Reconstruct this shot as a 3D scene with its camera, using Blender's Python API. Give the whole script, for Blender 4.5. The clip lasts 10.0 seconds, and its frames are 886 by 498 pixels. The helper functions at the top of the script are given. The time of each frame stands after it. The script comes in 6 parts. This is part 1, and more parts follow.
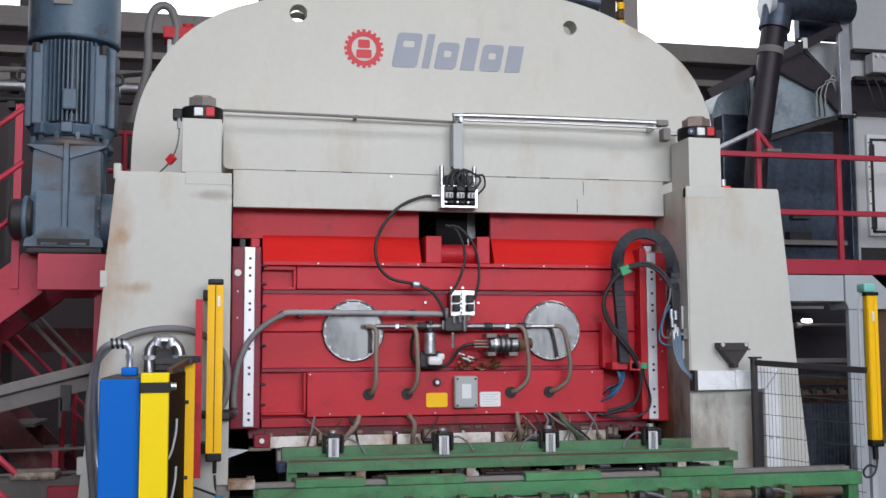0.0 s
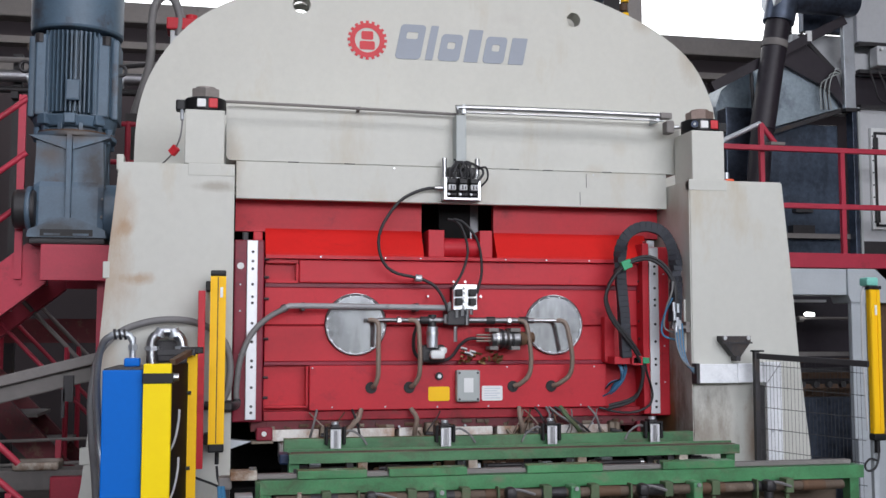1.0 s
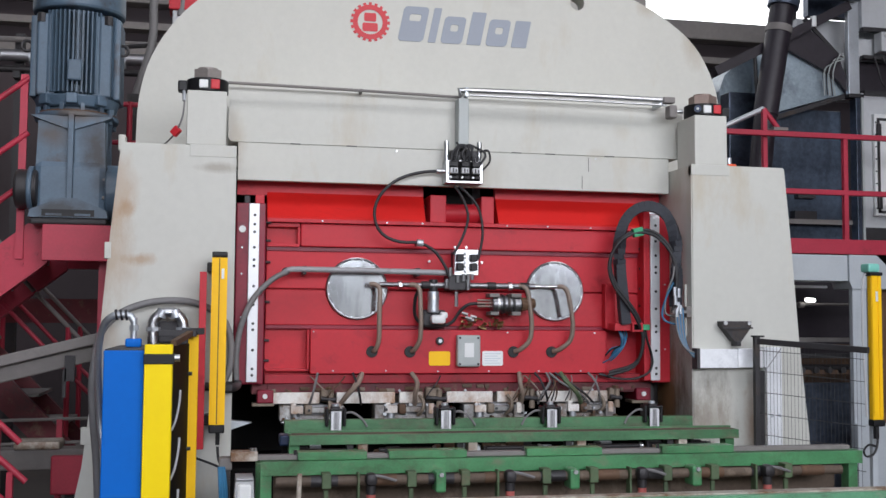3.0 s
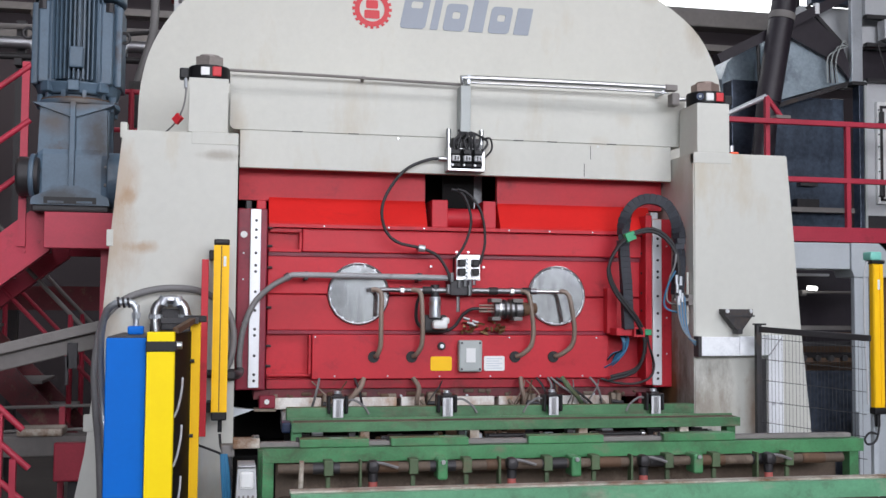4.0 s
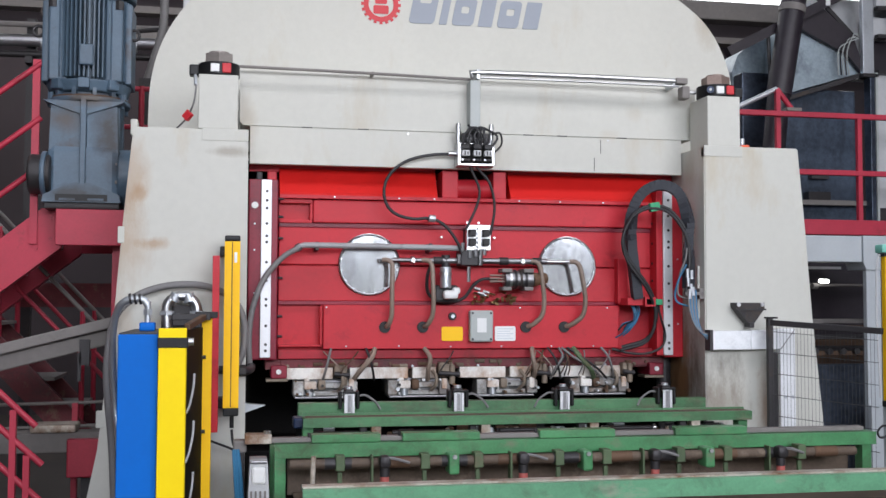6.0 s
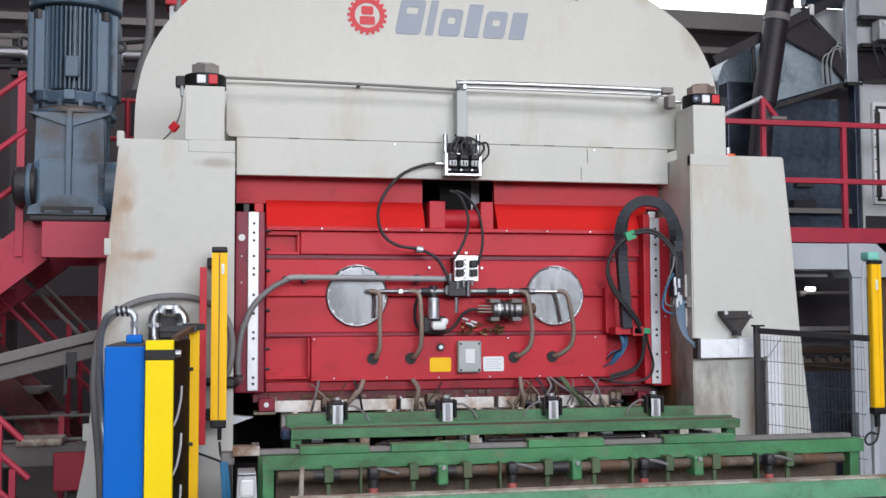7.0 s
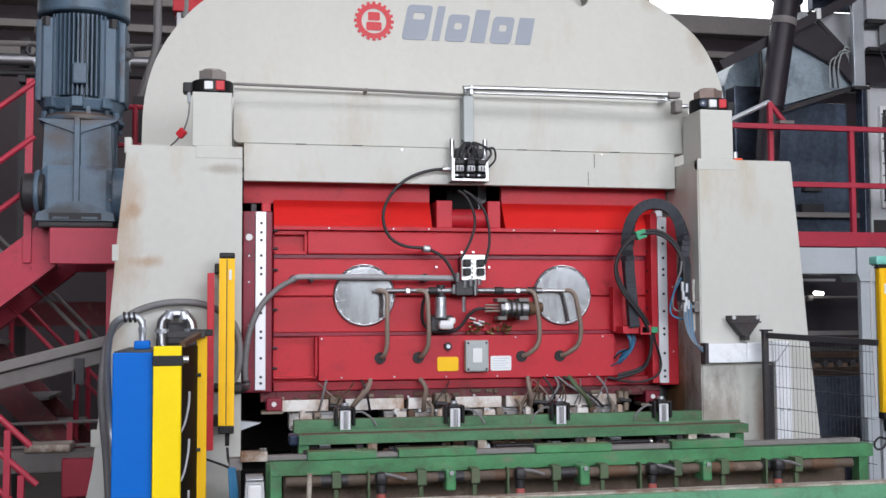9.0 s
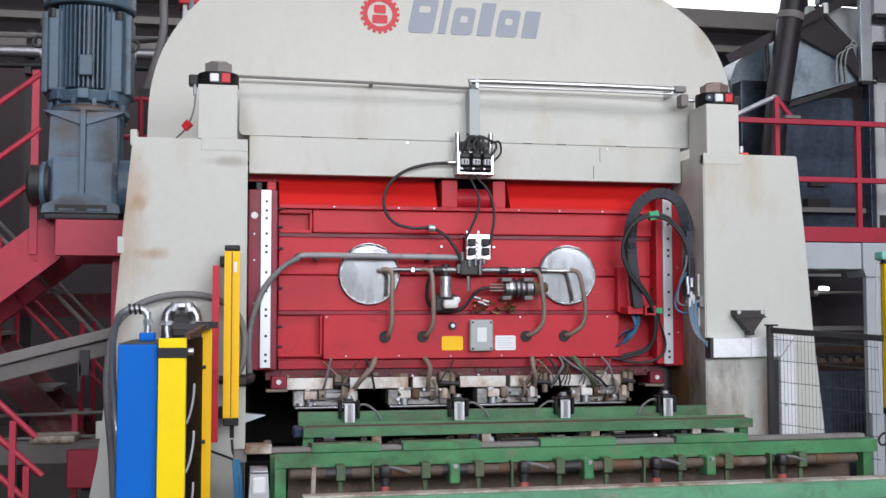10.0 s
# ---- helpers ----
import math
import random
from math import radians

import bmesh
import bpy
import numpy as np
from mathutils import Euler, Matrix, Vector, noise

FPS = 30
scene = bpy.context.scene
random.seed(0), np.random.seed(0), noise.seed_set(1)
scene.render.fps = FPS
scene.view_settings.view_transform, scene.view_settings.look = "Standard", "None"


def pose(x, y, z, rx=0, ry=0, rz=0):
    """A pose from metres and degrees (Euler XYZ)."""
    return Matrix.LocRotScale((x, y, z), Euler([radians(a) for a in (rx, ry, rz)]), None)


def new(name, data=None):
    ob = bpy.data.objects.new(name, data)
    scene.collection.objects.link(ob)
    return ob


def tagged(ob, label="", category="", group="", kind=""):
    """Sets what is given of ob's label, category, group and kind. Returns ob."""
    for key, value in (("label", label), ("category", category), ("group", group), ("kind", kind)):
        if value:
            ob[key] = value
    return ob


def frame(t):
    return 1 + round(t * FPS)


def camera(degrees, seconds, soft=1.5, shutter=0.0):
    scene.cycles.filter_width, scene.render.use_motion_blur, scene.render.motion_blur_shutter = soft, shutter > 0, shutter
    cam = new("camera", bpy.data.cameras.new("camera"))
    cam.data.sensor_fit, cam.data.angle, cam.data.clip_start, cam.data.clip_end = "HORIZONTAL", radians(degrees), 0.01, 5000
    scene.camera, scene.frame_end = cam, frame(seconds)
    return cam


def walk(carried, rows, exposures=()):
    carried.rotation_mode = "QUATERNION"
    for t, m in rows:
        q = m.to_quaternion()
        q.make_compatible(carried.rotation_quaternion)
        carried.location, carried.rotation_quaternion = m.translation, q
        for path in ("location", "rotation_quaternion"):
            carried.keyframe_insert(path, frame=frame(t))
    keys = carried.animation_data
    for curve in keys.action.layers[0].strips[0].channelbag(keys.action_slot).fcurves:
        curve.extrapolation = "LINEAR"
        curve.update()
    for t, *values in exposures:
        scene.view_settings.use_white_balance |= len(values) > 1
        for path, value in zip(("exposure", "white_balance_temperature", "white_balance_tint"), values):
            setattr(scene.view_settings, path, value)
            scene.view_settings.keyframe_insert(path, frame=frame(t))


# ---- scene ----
# The camera: carried by hand, nearly on one spot.
cam = camera(45.0, 10.0, soft=1.5)
EYE = (-1.574, -7.002, 1.6)
# seconds, yaw, pitch, roll
TURNS = [
    (0, -11.870, 5.115, 0.242),
    (0.5, -11.732, 4.915, 0.057),
    (1, -11.748, 4.694, 0.013),
    (1.5, -11.650, 4.615, 0.098),
    (2, -11.837, 4.402, -0.094),
    (2.5, -11.795, 4.185, -0.304),
    (4, -11.605, 3.131, -0.476),
    (4.5, -11.690, 3.111, -0.299),
    (5, -11.760, 3.224, -0.168),
    (5.5, -11.292, 2.938, -0.030),
    (5.7, -10.949, 2.858, -0.174),
    (6.8, -11.648, 2.915, -0.017),
    (7, -11.679, 3.401, 0.191),
    (7.5, -11.651, 3.550, 0.202),
    (8, -11.519, 3.842, 0.260),
    (8.5, -11.454, 3.751, 0.258),
    (9, -11.288, 3.686, 0.320),
    (9.5, -11.137, 3.445, 0.371),
    (10, -11.036, 3.334, 0.050),
]
walk(cam, [(t, pose(*EYE, 90 + pitch, roll, yaw)) for t, yaw, pitch, roll in TURNS],
     exposures=[(0, -0.13), (2.7, -0.15), (4.0, 0.04), (10, 0.06)])

# World, sky and daylight lamps in the hall's openings; front and roof ones unseen.
world = bpy.data.worlds.new("sky")
scene.world = world
world.use_nodes = True
sky = world.node_tree.nodes.new("ShaderNodeTexSky")
sky.sky_type, sky.sun_disc = "NISHITA", False
sky.sun_elevation, sky.sun_rotation = radians(40), radians(160)
sky.air_density, sky.dust_density = 1.0, 3.0
world.node_tree.links.new(sky.outputs[0], world.node_tree.nodes["Background"].inputs[0])
world.node_tree.nodes["Background"].inputs[1].default_value = 0.15


def daylight(name, m, width, depth, watts, colour=(0.865, 0.893, 1.0)):
    """An area lamp that stands in an opening for the sky's light."""
    lamp = bpy.data.lights.new(name, "AREA")
    lamp.shape, lamp.size, lamp.size_y, lamp.energy, lamp.color = "RECTANGLE", width, depth, watts, colour
    ob = new(name, lamp)
    ob.matrix_world = m
    return ob


daylight("window_daylight", pose(1.3, -13.9, 4.9, 90, 0, 0), 13.4, 3.4, 1680)
# Unseen skylights, added to light the press and the area behind it.
daylight("roof_daylight", pose(0.0, -5.0, 8.55, 0, 0, 0), 14.0, 2.4, 420)
daylight("rear_fill_daylight", pose(0.5, 4.6, 8.55, 0, 0, 0), 15.0, 2.0, 230)


# Materials.
def material(name, colour, rough=0.5, metal=0.0, vary=0.12, grain=6.0, bump=0.15, stain=None, stain_amount=0.3,
             stain_scale=2.0, coat=0.0, streak=1.0, noise_rough=0.12, patches=(), spec=0.5, smudge=None, smudge_scale=4.0, smudge_amount=0.3):
    """A painted, metal or plastic surface: base colour, two scales of variation, stains of their own shape, fine relief."""
    m = bpy.data.materials.new(name)
    m.use_nodes = True
    nt, b = m.node_tree, m.node_tree.nodes["Principled BSDF"]
    L = nt.links.new

    def node(kind, **values):
        n = nt.nodes.new(kind)
        for k, v in values.items():
            n.inputs[k].default_value = v
        return n

    co = node("ShaderNodeTexCoord")
    info = node("ShaderNodeObjectInfo")
    shift = nt.nodes.new("ShaderNodeVectorMath")
    shift.operation = "MULTIPLY_ADD"
    L(info.outputs["Random"], shift.inputs[0])
    shift.inputs[1].default_value = (13.0, 7.0, 5.0)
    L(co.outputs["Object"], shift.inputs[2])
    stretch = node("ShaderNodeMapping")
    stretch.inputs["Scale"].default_value = (1.0, 1.0, 1.0 / streak)
    L(shift.outputs[0], stretch.inputs["Vector"])
    big = node("ShaderNodeTexNoise", Scale=grain * 0.35, Detail=4.0, Roughness=0.6)
    fine = node("ShaderNodeTexNoise", Scale=grain * 9.0, Detail=3.0, Roughness=0.65)
    L(stretch.outputs[0], big.inputs["Vector"])
    L(shift.outputs[0], fine.inputs["Vector"])
    mixed = nt.nodes.new("ShaderNodeMath")
    mixed.operation = "MULTIPLY_ADD"
    L(big.outputs["Fac"], mixed.inputs[0])
    mixed.inputs[1].default_value = 0.7
    half = nt.nodes.new("ShaderNodeMath")
    half.operation = "MULTIPLY"
    L(fine.outputs["Fac"], half.inputs[0])
    half.inputs[1].default_value = 0.3
    L(half.outputs[0], mixed.inputs[2])
    ramp = nt.nodes.new("ShaderNodeValToRGB")
    lo = [c * (1 - vary) for c in colour] + [1]
    hi = [min(c * (1 + vary), 1) for c in colour] + [1]
    ramp.color_ramp.elements[0].position, ramp.color_ramp.elements[0].color = 0.32, lo
    ramp.color_ramp.elements[1].position, ramp.color_ramp.elements[1].color = 0.68, hi
    L(mixed.outputs[0], ramp.inputs[0])
    out = ramp.outputs[0]
    if stain:
        spot = node("ShaderNodeTexNoise", Scale=stain_scale, Detail=6.0, Roughness=0.7)
        L(stretch.outputs[0], spot.inputs["Vector"])
        cut = nt.nodes.new("ShaderNodeMapRange")
        cut.inputs["From Min"].default_value, cut.inputs["From Max"].default_value = 0.68 - 0.3 * stain_amount, 0.82 - 0.2 * stain_amount
        L(spot.outputs["Fac"], cut.inputs["Value"])
        mix = nt.nodes.new("ShaderNodeMix")
        mix.data_type = "RGBA"
        L(cut.outputs[0], mix.inputs["Factor"])
        L(out, mix.inputs["A"])
        mix.inputs["B"].default_value = (*stain, 1)
        out = mix.outputs["Result"]
    if smudge:
        moved = node("ShaderNodeMapping")
        moved.inputs["Location"].default_value = (3.7, 9.1, 5.3)
        L(shift.outputs[0], moved.inputs["Vector"])
        spot = node("ShaderNodeTexNoise", Scale=smudge_scale, Detail=7.0, Roughness=0.75, Distortion=0.6)
        L(moved.outputs[0], spot.inputs["Vector"])
        cut = nt.nodes.new("ShaderNodeMapRange")
        cut.inputs["From Min"].default_value, cut.inputs["From Max"].default_value = 0.66 - 0.3 * smudge_amount, 0.86 - 0.2 * smudge_amount
        cut.inputs["To Max"].default_value = 0.8
        L(spot.outputs["Fac"], cut.inputs["Value"])
        mix = nt.nodes.new("ShaderNodeMix")
        mix.data_type = "RGBA"
        L(cut.outputs[0], mix.inputs["Factor"])
        L(out, mix.inputs["A"])
        mix.inputs["B"].default_value = (*smudge, 1)
        out = mix.outputs["Result"]
    for px, py, pz, size, tall, tint, strength in patches:
        place = nt.nodes.new("ShaderNodeMapping")
        place.vector_type = "TEXTURE"
        place.inputs["Location"].default_value, place.inputs["Scale"].default_value = (px, py, pz), (size, size, size * tall)
        L(co.outputs["Object"], place.inputs["Vector"])
        far = nt.nodes.new("ShaderNodeVectorMath")
        far.operation = "LENGTH"
        L(place.outputs[0], far.inputs[0])
        rag = node("ShaderNodeTexNoise", Scale=7.0, Detail=6.0, Roughness=0.7)
        L(stretch.outputs[0], rag.inputs["Vector"])
        add = nt.nodes.new("ShaderNodeMath")
        add.operation = "MULTIPLY_ADD"
        L(rag.outputs["Fac"], add.inputs[0])
        add.inputs[1].default_value = 1.6
        L(far.outputs["Value"], add.inputs[2])
        edge = nt.nodes.new("ShaderNodeMapRange")
        edge.inputs["From Min"].default_value, edge.inputs["From Max"].default_value = 1.05, 1.8
        edge.inputs["To Min"].default_value, edge.inputs["To Max"].default_value = strength, 0.0
        L(add.outputs[0], edge.inputs["Value"])
        mix = nt.nodes.new("ShaderNodeMix")
        mix.data_type = "RGBA"
        L(edge.outputs[0], mix.inputs["Factor"])
        L(out, mix.inputs["A"])
        mix.inputs["B"].default_value = (*tint, 1)
        out = mix.outputs["Result"]
    L(out, b.inputs["Base Color"])
    b.inputs["Specular IOR Level"].default_value = spec
    rr = nt.nodes.new("ShaderNodeMapRange")
    rr.inputs["To Min"].default_value, rr.inputs["To Max"].default_value = max(rough - noise_rough, 0.03), min(rough + noise_rough, 1)
    L(mixed.outputs[0], rr.inputs["Value"])
    L(rr.outputs[0], b.inputs["Roughness"])
    b.inputs["Metallic"].default_value = metal
    b.inputs["Coat Weight"].default_value = coat
    if bump:
        bp = nt.nodes.new("ShaderNodeBump")
        bp.inputs["Strength"].default_value, bp.inputs["Distance"].default_value = bump, 0.004
        L(mixed.outputs[0], bp.inputs["Height"])
        L(bp.outputs[0], b.inputs["Normal"])
    return m


BEIGE = material("beige_machine_paint", (0.534, 0.533, 0.484), 0.5, vary=0.07, grain=2.5, stain=(0.475, 0.435, 0.35), stain_amount=0.42, stain_scale=1.6, streak=3.0, bump=0.05,
                 patches=[(1.98, 0.25, 3.75, 0.12, 2.2, (0.36, 0.3, 0.22), 0.6), (1.6, 0.25, 4.02, 0.1, 0.8, (0.38, 0.32, 0.24), 0.5), (1.15, -0.41, 2.92, 0.07, 1.0, (0.42, 0.35, 0.25), 0.25), (0.95, -0.41, 2.75, 0.09, 0.6, (0.42, 0.34, 0.24), 0.25),
                          (0.55, 0.25, 4.0, 0.14, 0.5, (0.47, 0.46, 0.42), 0.6), (-1.5, -0.41, 2.75, 0.08, 3.0, (0.36, 0.28, 0.19), 0.4), (0.1, -0.4, 2.6, 0.25, 0.7, (0.42, 0.38, 0.31), 0.45)])
RED = material("red_machine_paint", (0.52, 0.023, 0.036), 0.48, vary=0.13, grain=4.0, stain=(0.26, 0.012, 0.02), stain_amount=0.3, stain_scale=3.0, bump=0.08, spec=0.3, smudge=(0.17, 0.012, 0.025), smudge_scale=2.2, smudge_amount=0.28)
# Ram red made brighter and purer: light on the sloping ledge put into colour.
LIT_RED = material("lit_red_paint", (0.62, 0.016, 0.014), 0.55, vary=0.08, grain=3.0, bump=0.05, spec=0.12, smudge=(0.3, 0.012, 0.014), smudge_scale=2.0, smudge_amount=0.25)
STRIP = material("bright_ground_steel", (0.66, 0.67, 0.69), 0.45, 0.45, vary=0.08, bump=0.04)
OLIVE = material("grimy_olive_paint", (0.075, 0.115, 0.055), 0.6, vary=0.3, stain=(0.14, 0.1, 0.06), stain_amount=0.4, stain_scale=5.0)
STAIN, GRIME = (0.36, 0.2, 0.08), (0.2, 0.15, 0.1)
COLUMN = material("stained_cream_paint", (0.534, 0.533, 0.484), 0.5, vary=0.07, grain=2.0, stain=(0.47, 0.41, 0.3), stain_amount=0.42, stain_scale=1.3, streak=2.5, bump=0.05,
                  patches=[(-2.24, -0.75, 1.98, 0.2, 1.8, STAIN, 0.5), (-2.2, -0.75, 2.35, 0.13, 2.5, STAIN, 0.45), (-2.06, -0.75, 1.95, 0.13, 0.35, STAIN, 0.6), (-2.14, -0.75, 2.25, 0.06, 1.0, STAIN, 0.5), (-2.3, -0.75, 1.5, 0.16, 1.6, STAIN, 0.4), (-1.62, -0.75, 2.52, 0.16, 0.25, GRIME, 0.5),
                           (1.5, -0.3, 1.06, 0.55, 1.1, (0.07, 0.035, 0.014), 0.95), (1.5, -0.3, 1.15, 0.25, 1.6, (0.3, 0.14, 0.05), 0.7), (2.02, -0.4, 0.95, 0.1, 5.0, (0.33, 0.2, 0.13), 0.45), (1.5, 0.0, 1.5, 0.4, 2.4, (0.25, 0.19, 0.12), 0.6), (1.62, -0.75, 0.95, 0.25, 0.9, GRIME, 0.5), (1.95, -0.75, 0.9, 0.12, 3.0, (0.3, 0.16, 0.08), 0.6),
                           (-1.95, -0.75, 1.45, 0.16, 0.8, GRIME, 0.5), (1.5, -0.5, 2.5, 0.16, 1.2, (0.3, 0.26, 0.19), 0.5)])
# Darker red with brown smudges, for the ram's foot strip.
FOOT_RED = material("foot_red_paint", (0.38, 0.02, 0.034), 0.5, vary=0.2, grain=5.0, stain=(0.16, 0.02, 0.02), stain_amount=0.4, stain_scale=4.0, smudge=(0.1, 0.05, 0.035), smudge_scale=7.0, smudge_amount=0.35, spec=0.3)
# Rail green darkened to paint the shade further back, with brown dirt on it.
SHADED_GREEN = material("grimy_shaded_green_paint", (0.062, 0.185, 0.08), 0.4, vary=0.35, grain=8.0, stain=(0.15, 0.15, 0.095), stain_amount=0.55, stain_scale=3.5, streak=0.4, smudge=(0.07, 0.055, 0.035), smudge_scale=3.5, smudge_amount=0.6)
# Dark crimson that paints shade on the left guide plate, ledges and end blocks.
SHADE_RED = material("shaded_crimson_paint", (0.22, 0.012, 0.03), 0.4, vary=0.3, grain=5.0, stain=(0.1, 0.01, 0.02), stain_amount=0.4, stain_scale=3.0, spec=0.35)
RED_STEEL = material("red_structural_steel", (0.43, 0.026, 0.055), 0.5, vary=0.18, stain=(0.12, 0.02, 0.02), stain_amount=0.25)
GREEN = material("worn_green_paint", (0.068, 0.235, 0.098), 0.33, vary=0.3, grain=9.0, stain=(0.17, 0.19, 0.12), stain_amount=0.45, stain_scale=5.0, streak=0.5, smudge=(0.055, 0.05, 0.03), smudge_scale=4.5, smudge_amount=0.6)
YELLOW = material("yellow_plastic_paint", (1.0, 0.72, 0.0), 0.55, vary=0.04, bump=0.03, spec=0.25)
AMBER = material("amber_yellow_paint", (1.0, 0.56, 0.003), 0.5, vary=0.06, bump=0.03, spec=0.3)
BLUE = material("blue_sheet_metal", (0.0, 0.135, 0.56), 0.6, vary=0.06, bump=0.03, spec=0.2)
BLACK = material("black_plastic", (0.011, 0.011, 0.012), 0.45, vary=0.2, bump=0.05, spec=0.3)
RUBBER = material("black_rubber", (0.02, 0.02, 0.022), 0.55, vary=0.25)
CHAIN = material("dark_grey_chain_plastic", (0.04, 0.043, 0.052), 0.6, vary=0.25, spec=0.25)
GREY_HOSE = material("grey_hose", (0.185, 0.18, 0.18), 0.55, vary=0.15)
TAN_HOSE = material("tan_hose", (0.25, 0.19, 0.15), 0.42, vary=0.25, stain=(0.13, 0.09, 0.06), stain_amount=0.3, stain_scale=9.0)
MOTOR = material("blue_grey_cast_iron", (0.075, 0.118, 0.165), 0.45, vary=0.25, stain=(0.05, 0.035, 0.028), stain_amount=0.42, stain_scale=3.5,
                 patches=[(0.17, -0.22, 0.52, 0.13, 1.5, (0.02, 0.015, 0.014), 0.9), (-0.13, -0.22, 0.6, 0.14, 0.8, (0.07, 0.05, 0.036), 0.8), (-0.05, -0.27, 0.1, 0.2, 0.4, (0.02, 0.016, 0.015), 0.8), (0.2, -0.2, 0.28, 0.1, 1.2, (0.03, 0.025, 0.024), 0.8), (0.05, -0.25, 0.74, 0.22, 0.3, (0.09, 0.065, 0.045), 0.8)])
STEEL = material("bright_steel", (0.52, 0.53, 0.54), 0.34, 1.0, vary=0.1, bump=0.04)
POLISHED = material("polished_plate", (0.4, 0.42, 0.44), 0.13, 1.0, vary=0.3, bump=0.06, grain=3.0, noise_rough=0.1, streak=4.0, stain=(0.2, 0.2, 0.21), stain_amount=0.45, stain_scale=4.0)
RIM = material("dull_rim_steel", (0.25, 0.25, 0.26), 0.42, 1.0, vary=0.3)
# Dark red with grime; also puts shade into the rear stairs and mould carrier.
GRIMY_SHADED_RED = material("grimy_shaded_red_paint", (0.13, 0.018, 0.024), 0.6, vary=0.4, stain=(0.22, 0.14, 0.09), stain_amount=0.4, stain_scale=7.0, smudge=(0.03, 0.025, 0.025), smudge_amount=0.5)
DUCT = material("near_black_duct_steel", (0.024, 0.018, 0.025), 0.5, vary=0.4, grain=2.0, stain=(0.04, 0.035, 0.035), stain_amount=0.25)
DENTED = material("dented_pale_sheet", (0.3, 0.365, 0.41), 0.4, 0.35, vary=0.4, grain=3.0, bump=0.3, stain=(0.1, 0.12, 0.15), stain_amount=0.42, stain_scale=2.2, streak=1.6)
BOX_GREY = material("grey_enamel", (0.40, 0.43, 0.42), 0.5, vary=0.06)
NUT = material("brown_forged_steel", (0.27, 0.2, 0.17), 0.5, 0.4, vary=0.2)
NUT_GREY = material("grey_forged_steel", (0.3, 0.27, 0.25), 0.42, 0.5, vary=0.25)
ZINC = material("galvanised_steel", (0.52, 0.55, 0.58), 0.42, 0.7, vary=0.16, stain=(0.32, 0.33, 0.34), stain_amount=0.3)
PALE = material("pale_grey_paint", (0.5, 0.51, 0.52), 0.5, vary=0.12, grain=2.0, stain=(0.25, 0.23, 0.22), stain_amount=0.3, stain_scale=2.0, streak=3.0)
DARK = material("dark_oily_steel", (0.034, 0.032, 0.034), 0.5, 0.3, vary=0.35, stain=(0.08, 0.05, 0.03), stain_amount=0.3)
SOOT = material("sooty_sheet_steel", (0.06, 0.075, 0.105), 0.32, 0.55, vary=0.8, grain=2.0, stain=(0.03, 0.03, 0.035), stain_amount=0.4, stain_scale=1.2)
STREAKED = material("streaked_blue_steel", (0.075, 0.1, 0.14), 0.33, 0.5, vary=0.7, grain=2.0, stain=(0.035, 0.035, 0.045), stain_amount=0.5, stain_scale=1.6, streak=2.5)
RUST = material("rusty_brown_steel", (0.11, 0.062, 0.036), 0.7, 0.2, vary=0.35, stain=(0.3, 0.17, 0.08), stain_amount=0.35)
CLAY = material("clay_stained_steel", (0.115, 0.083, 0.06), 0.75, 0.1, vary=0.35, stain=(0.26, 0.2, 0.15), stain_amount=0.4, stain_scale=4.0)
MOULD = material("dirty_mould_metal", (0.47, 0.43, 0.37), 0.5, 0.2, vary=0.4, grain=12.0, stain=(0.16, 0.075, 0.03), stain_amount=0.85, stain_scale=5.0)
MOULD_FACE = material("chalky_mould_face", (0.7, 0.68, 0.64), 0.45, 0.1, vary=0.2, grain=5.0, stain=(0.3, 0.13, 0.035), stain_amount=0.85, stain_scale=3.2, smudge=(0.14, 0.08, 0.05), smudge_scale=6.0, smudge_amount=0.45, streak=1.5)
# Near-black that puts the shade of recesses into colour; also a black post side.
SHADE_BLACK = material("shade_black", (0.006, 0.0055, 0.0055), 0.7, vary=0.4, spec=0.15)
DIRTY_STEEL = material("rust_spotted_grey_steel", (0.34, 0.34, 0.33), 0.42, 0.35, vary=0.45, grain=14.0, stain=(0.13, 0.075, 0.04), stain_amount=0.75, stain_scale=8.0, smudge=(0.05, 0.045, 0.04), smudge_scale=9.0, smudge_amount=0.5)
TAN_STEEL = material("clay_tan_steel", (0.23, 0.185, 0.14), 0.6, 0.2, vary=0.4, grain=10.0, stain=(0.08, 0.05, 0.035), stain_amount=0.5, stain_scale=7.0)
TRUNK = material("white_galvanised_trunking", (0.84, 0.86, 0.88), 0.35, 0.15, vary=0.1, stain=(0.55, 0.57, 0.6), stain_amount=0.3, stain_scale=3.0)
# Rail green made paler, so the light on the front rail is in its colour.
LIT_GREEN = material("lit_pale_green_paint", (0.12, 0.32, 0.18), 0.36, vary=0.25, grain=8.0, stain=(0.3, 0.32, 0.24), stain_amount=0.45, stain_scale=4.0, streak=0.5, smudge=(0.06, 0.06, 0.04), smudge_scale=4.5, smudge_amount=0.45)
FADED_RED = material("faded_pink_red_paint", (0.42, 0.1, 0.085), 0.6, vary=0.3, stain=(0.2, 0.15, 0.12), stain_amount=0.4, stain_scale=9.0)
WIRE = material("grey_fence_wire", (0.05, 0.05, 0.052), 0.5, 0.2, vary=0.2)
PIPE_GREY = material("grey_painted_pipe", (0.3, 0.3, 0.31), 0.4, vary=0.2, stain=(0.14, 0.12, 0.11), stain_amount=0.3, stain_scale=6.0)
PORTAL = material("grey_portal_paint", (0.45, 0.485, 0.51), 0.45, vary=0.08)
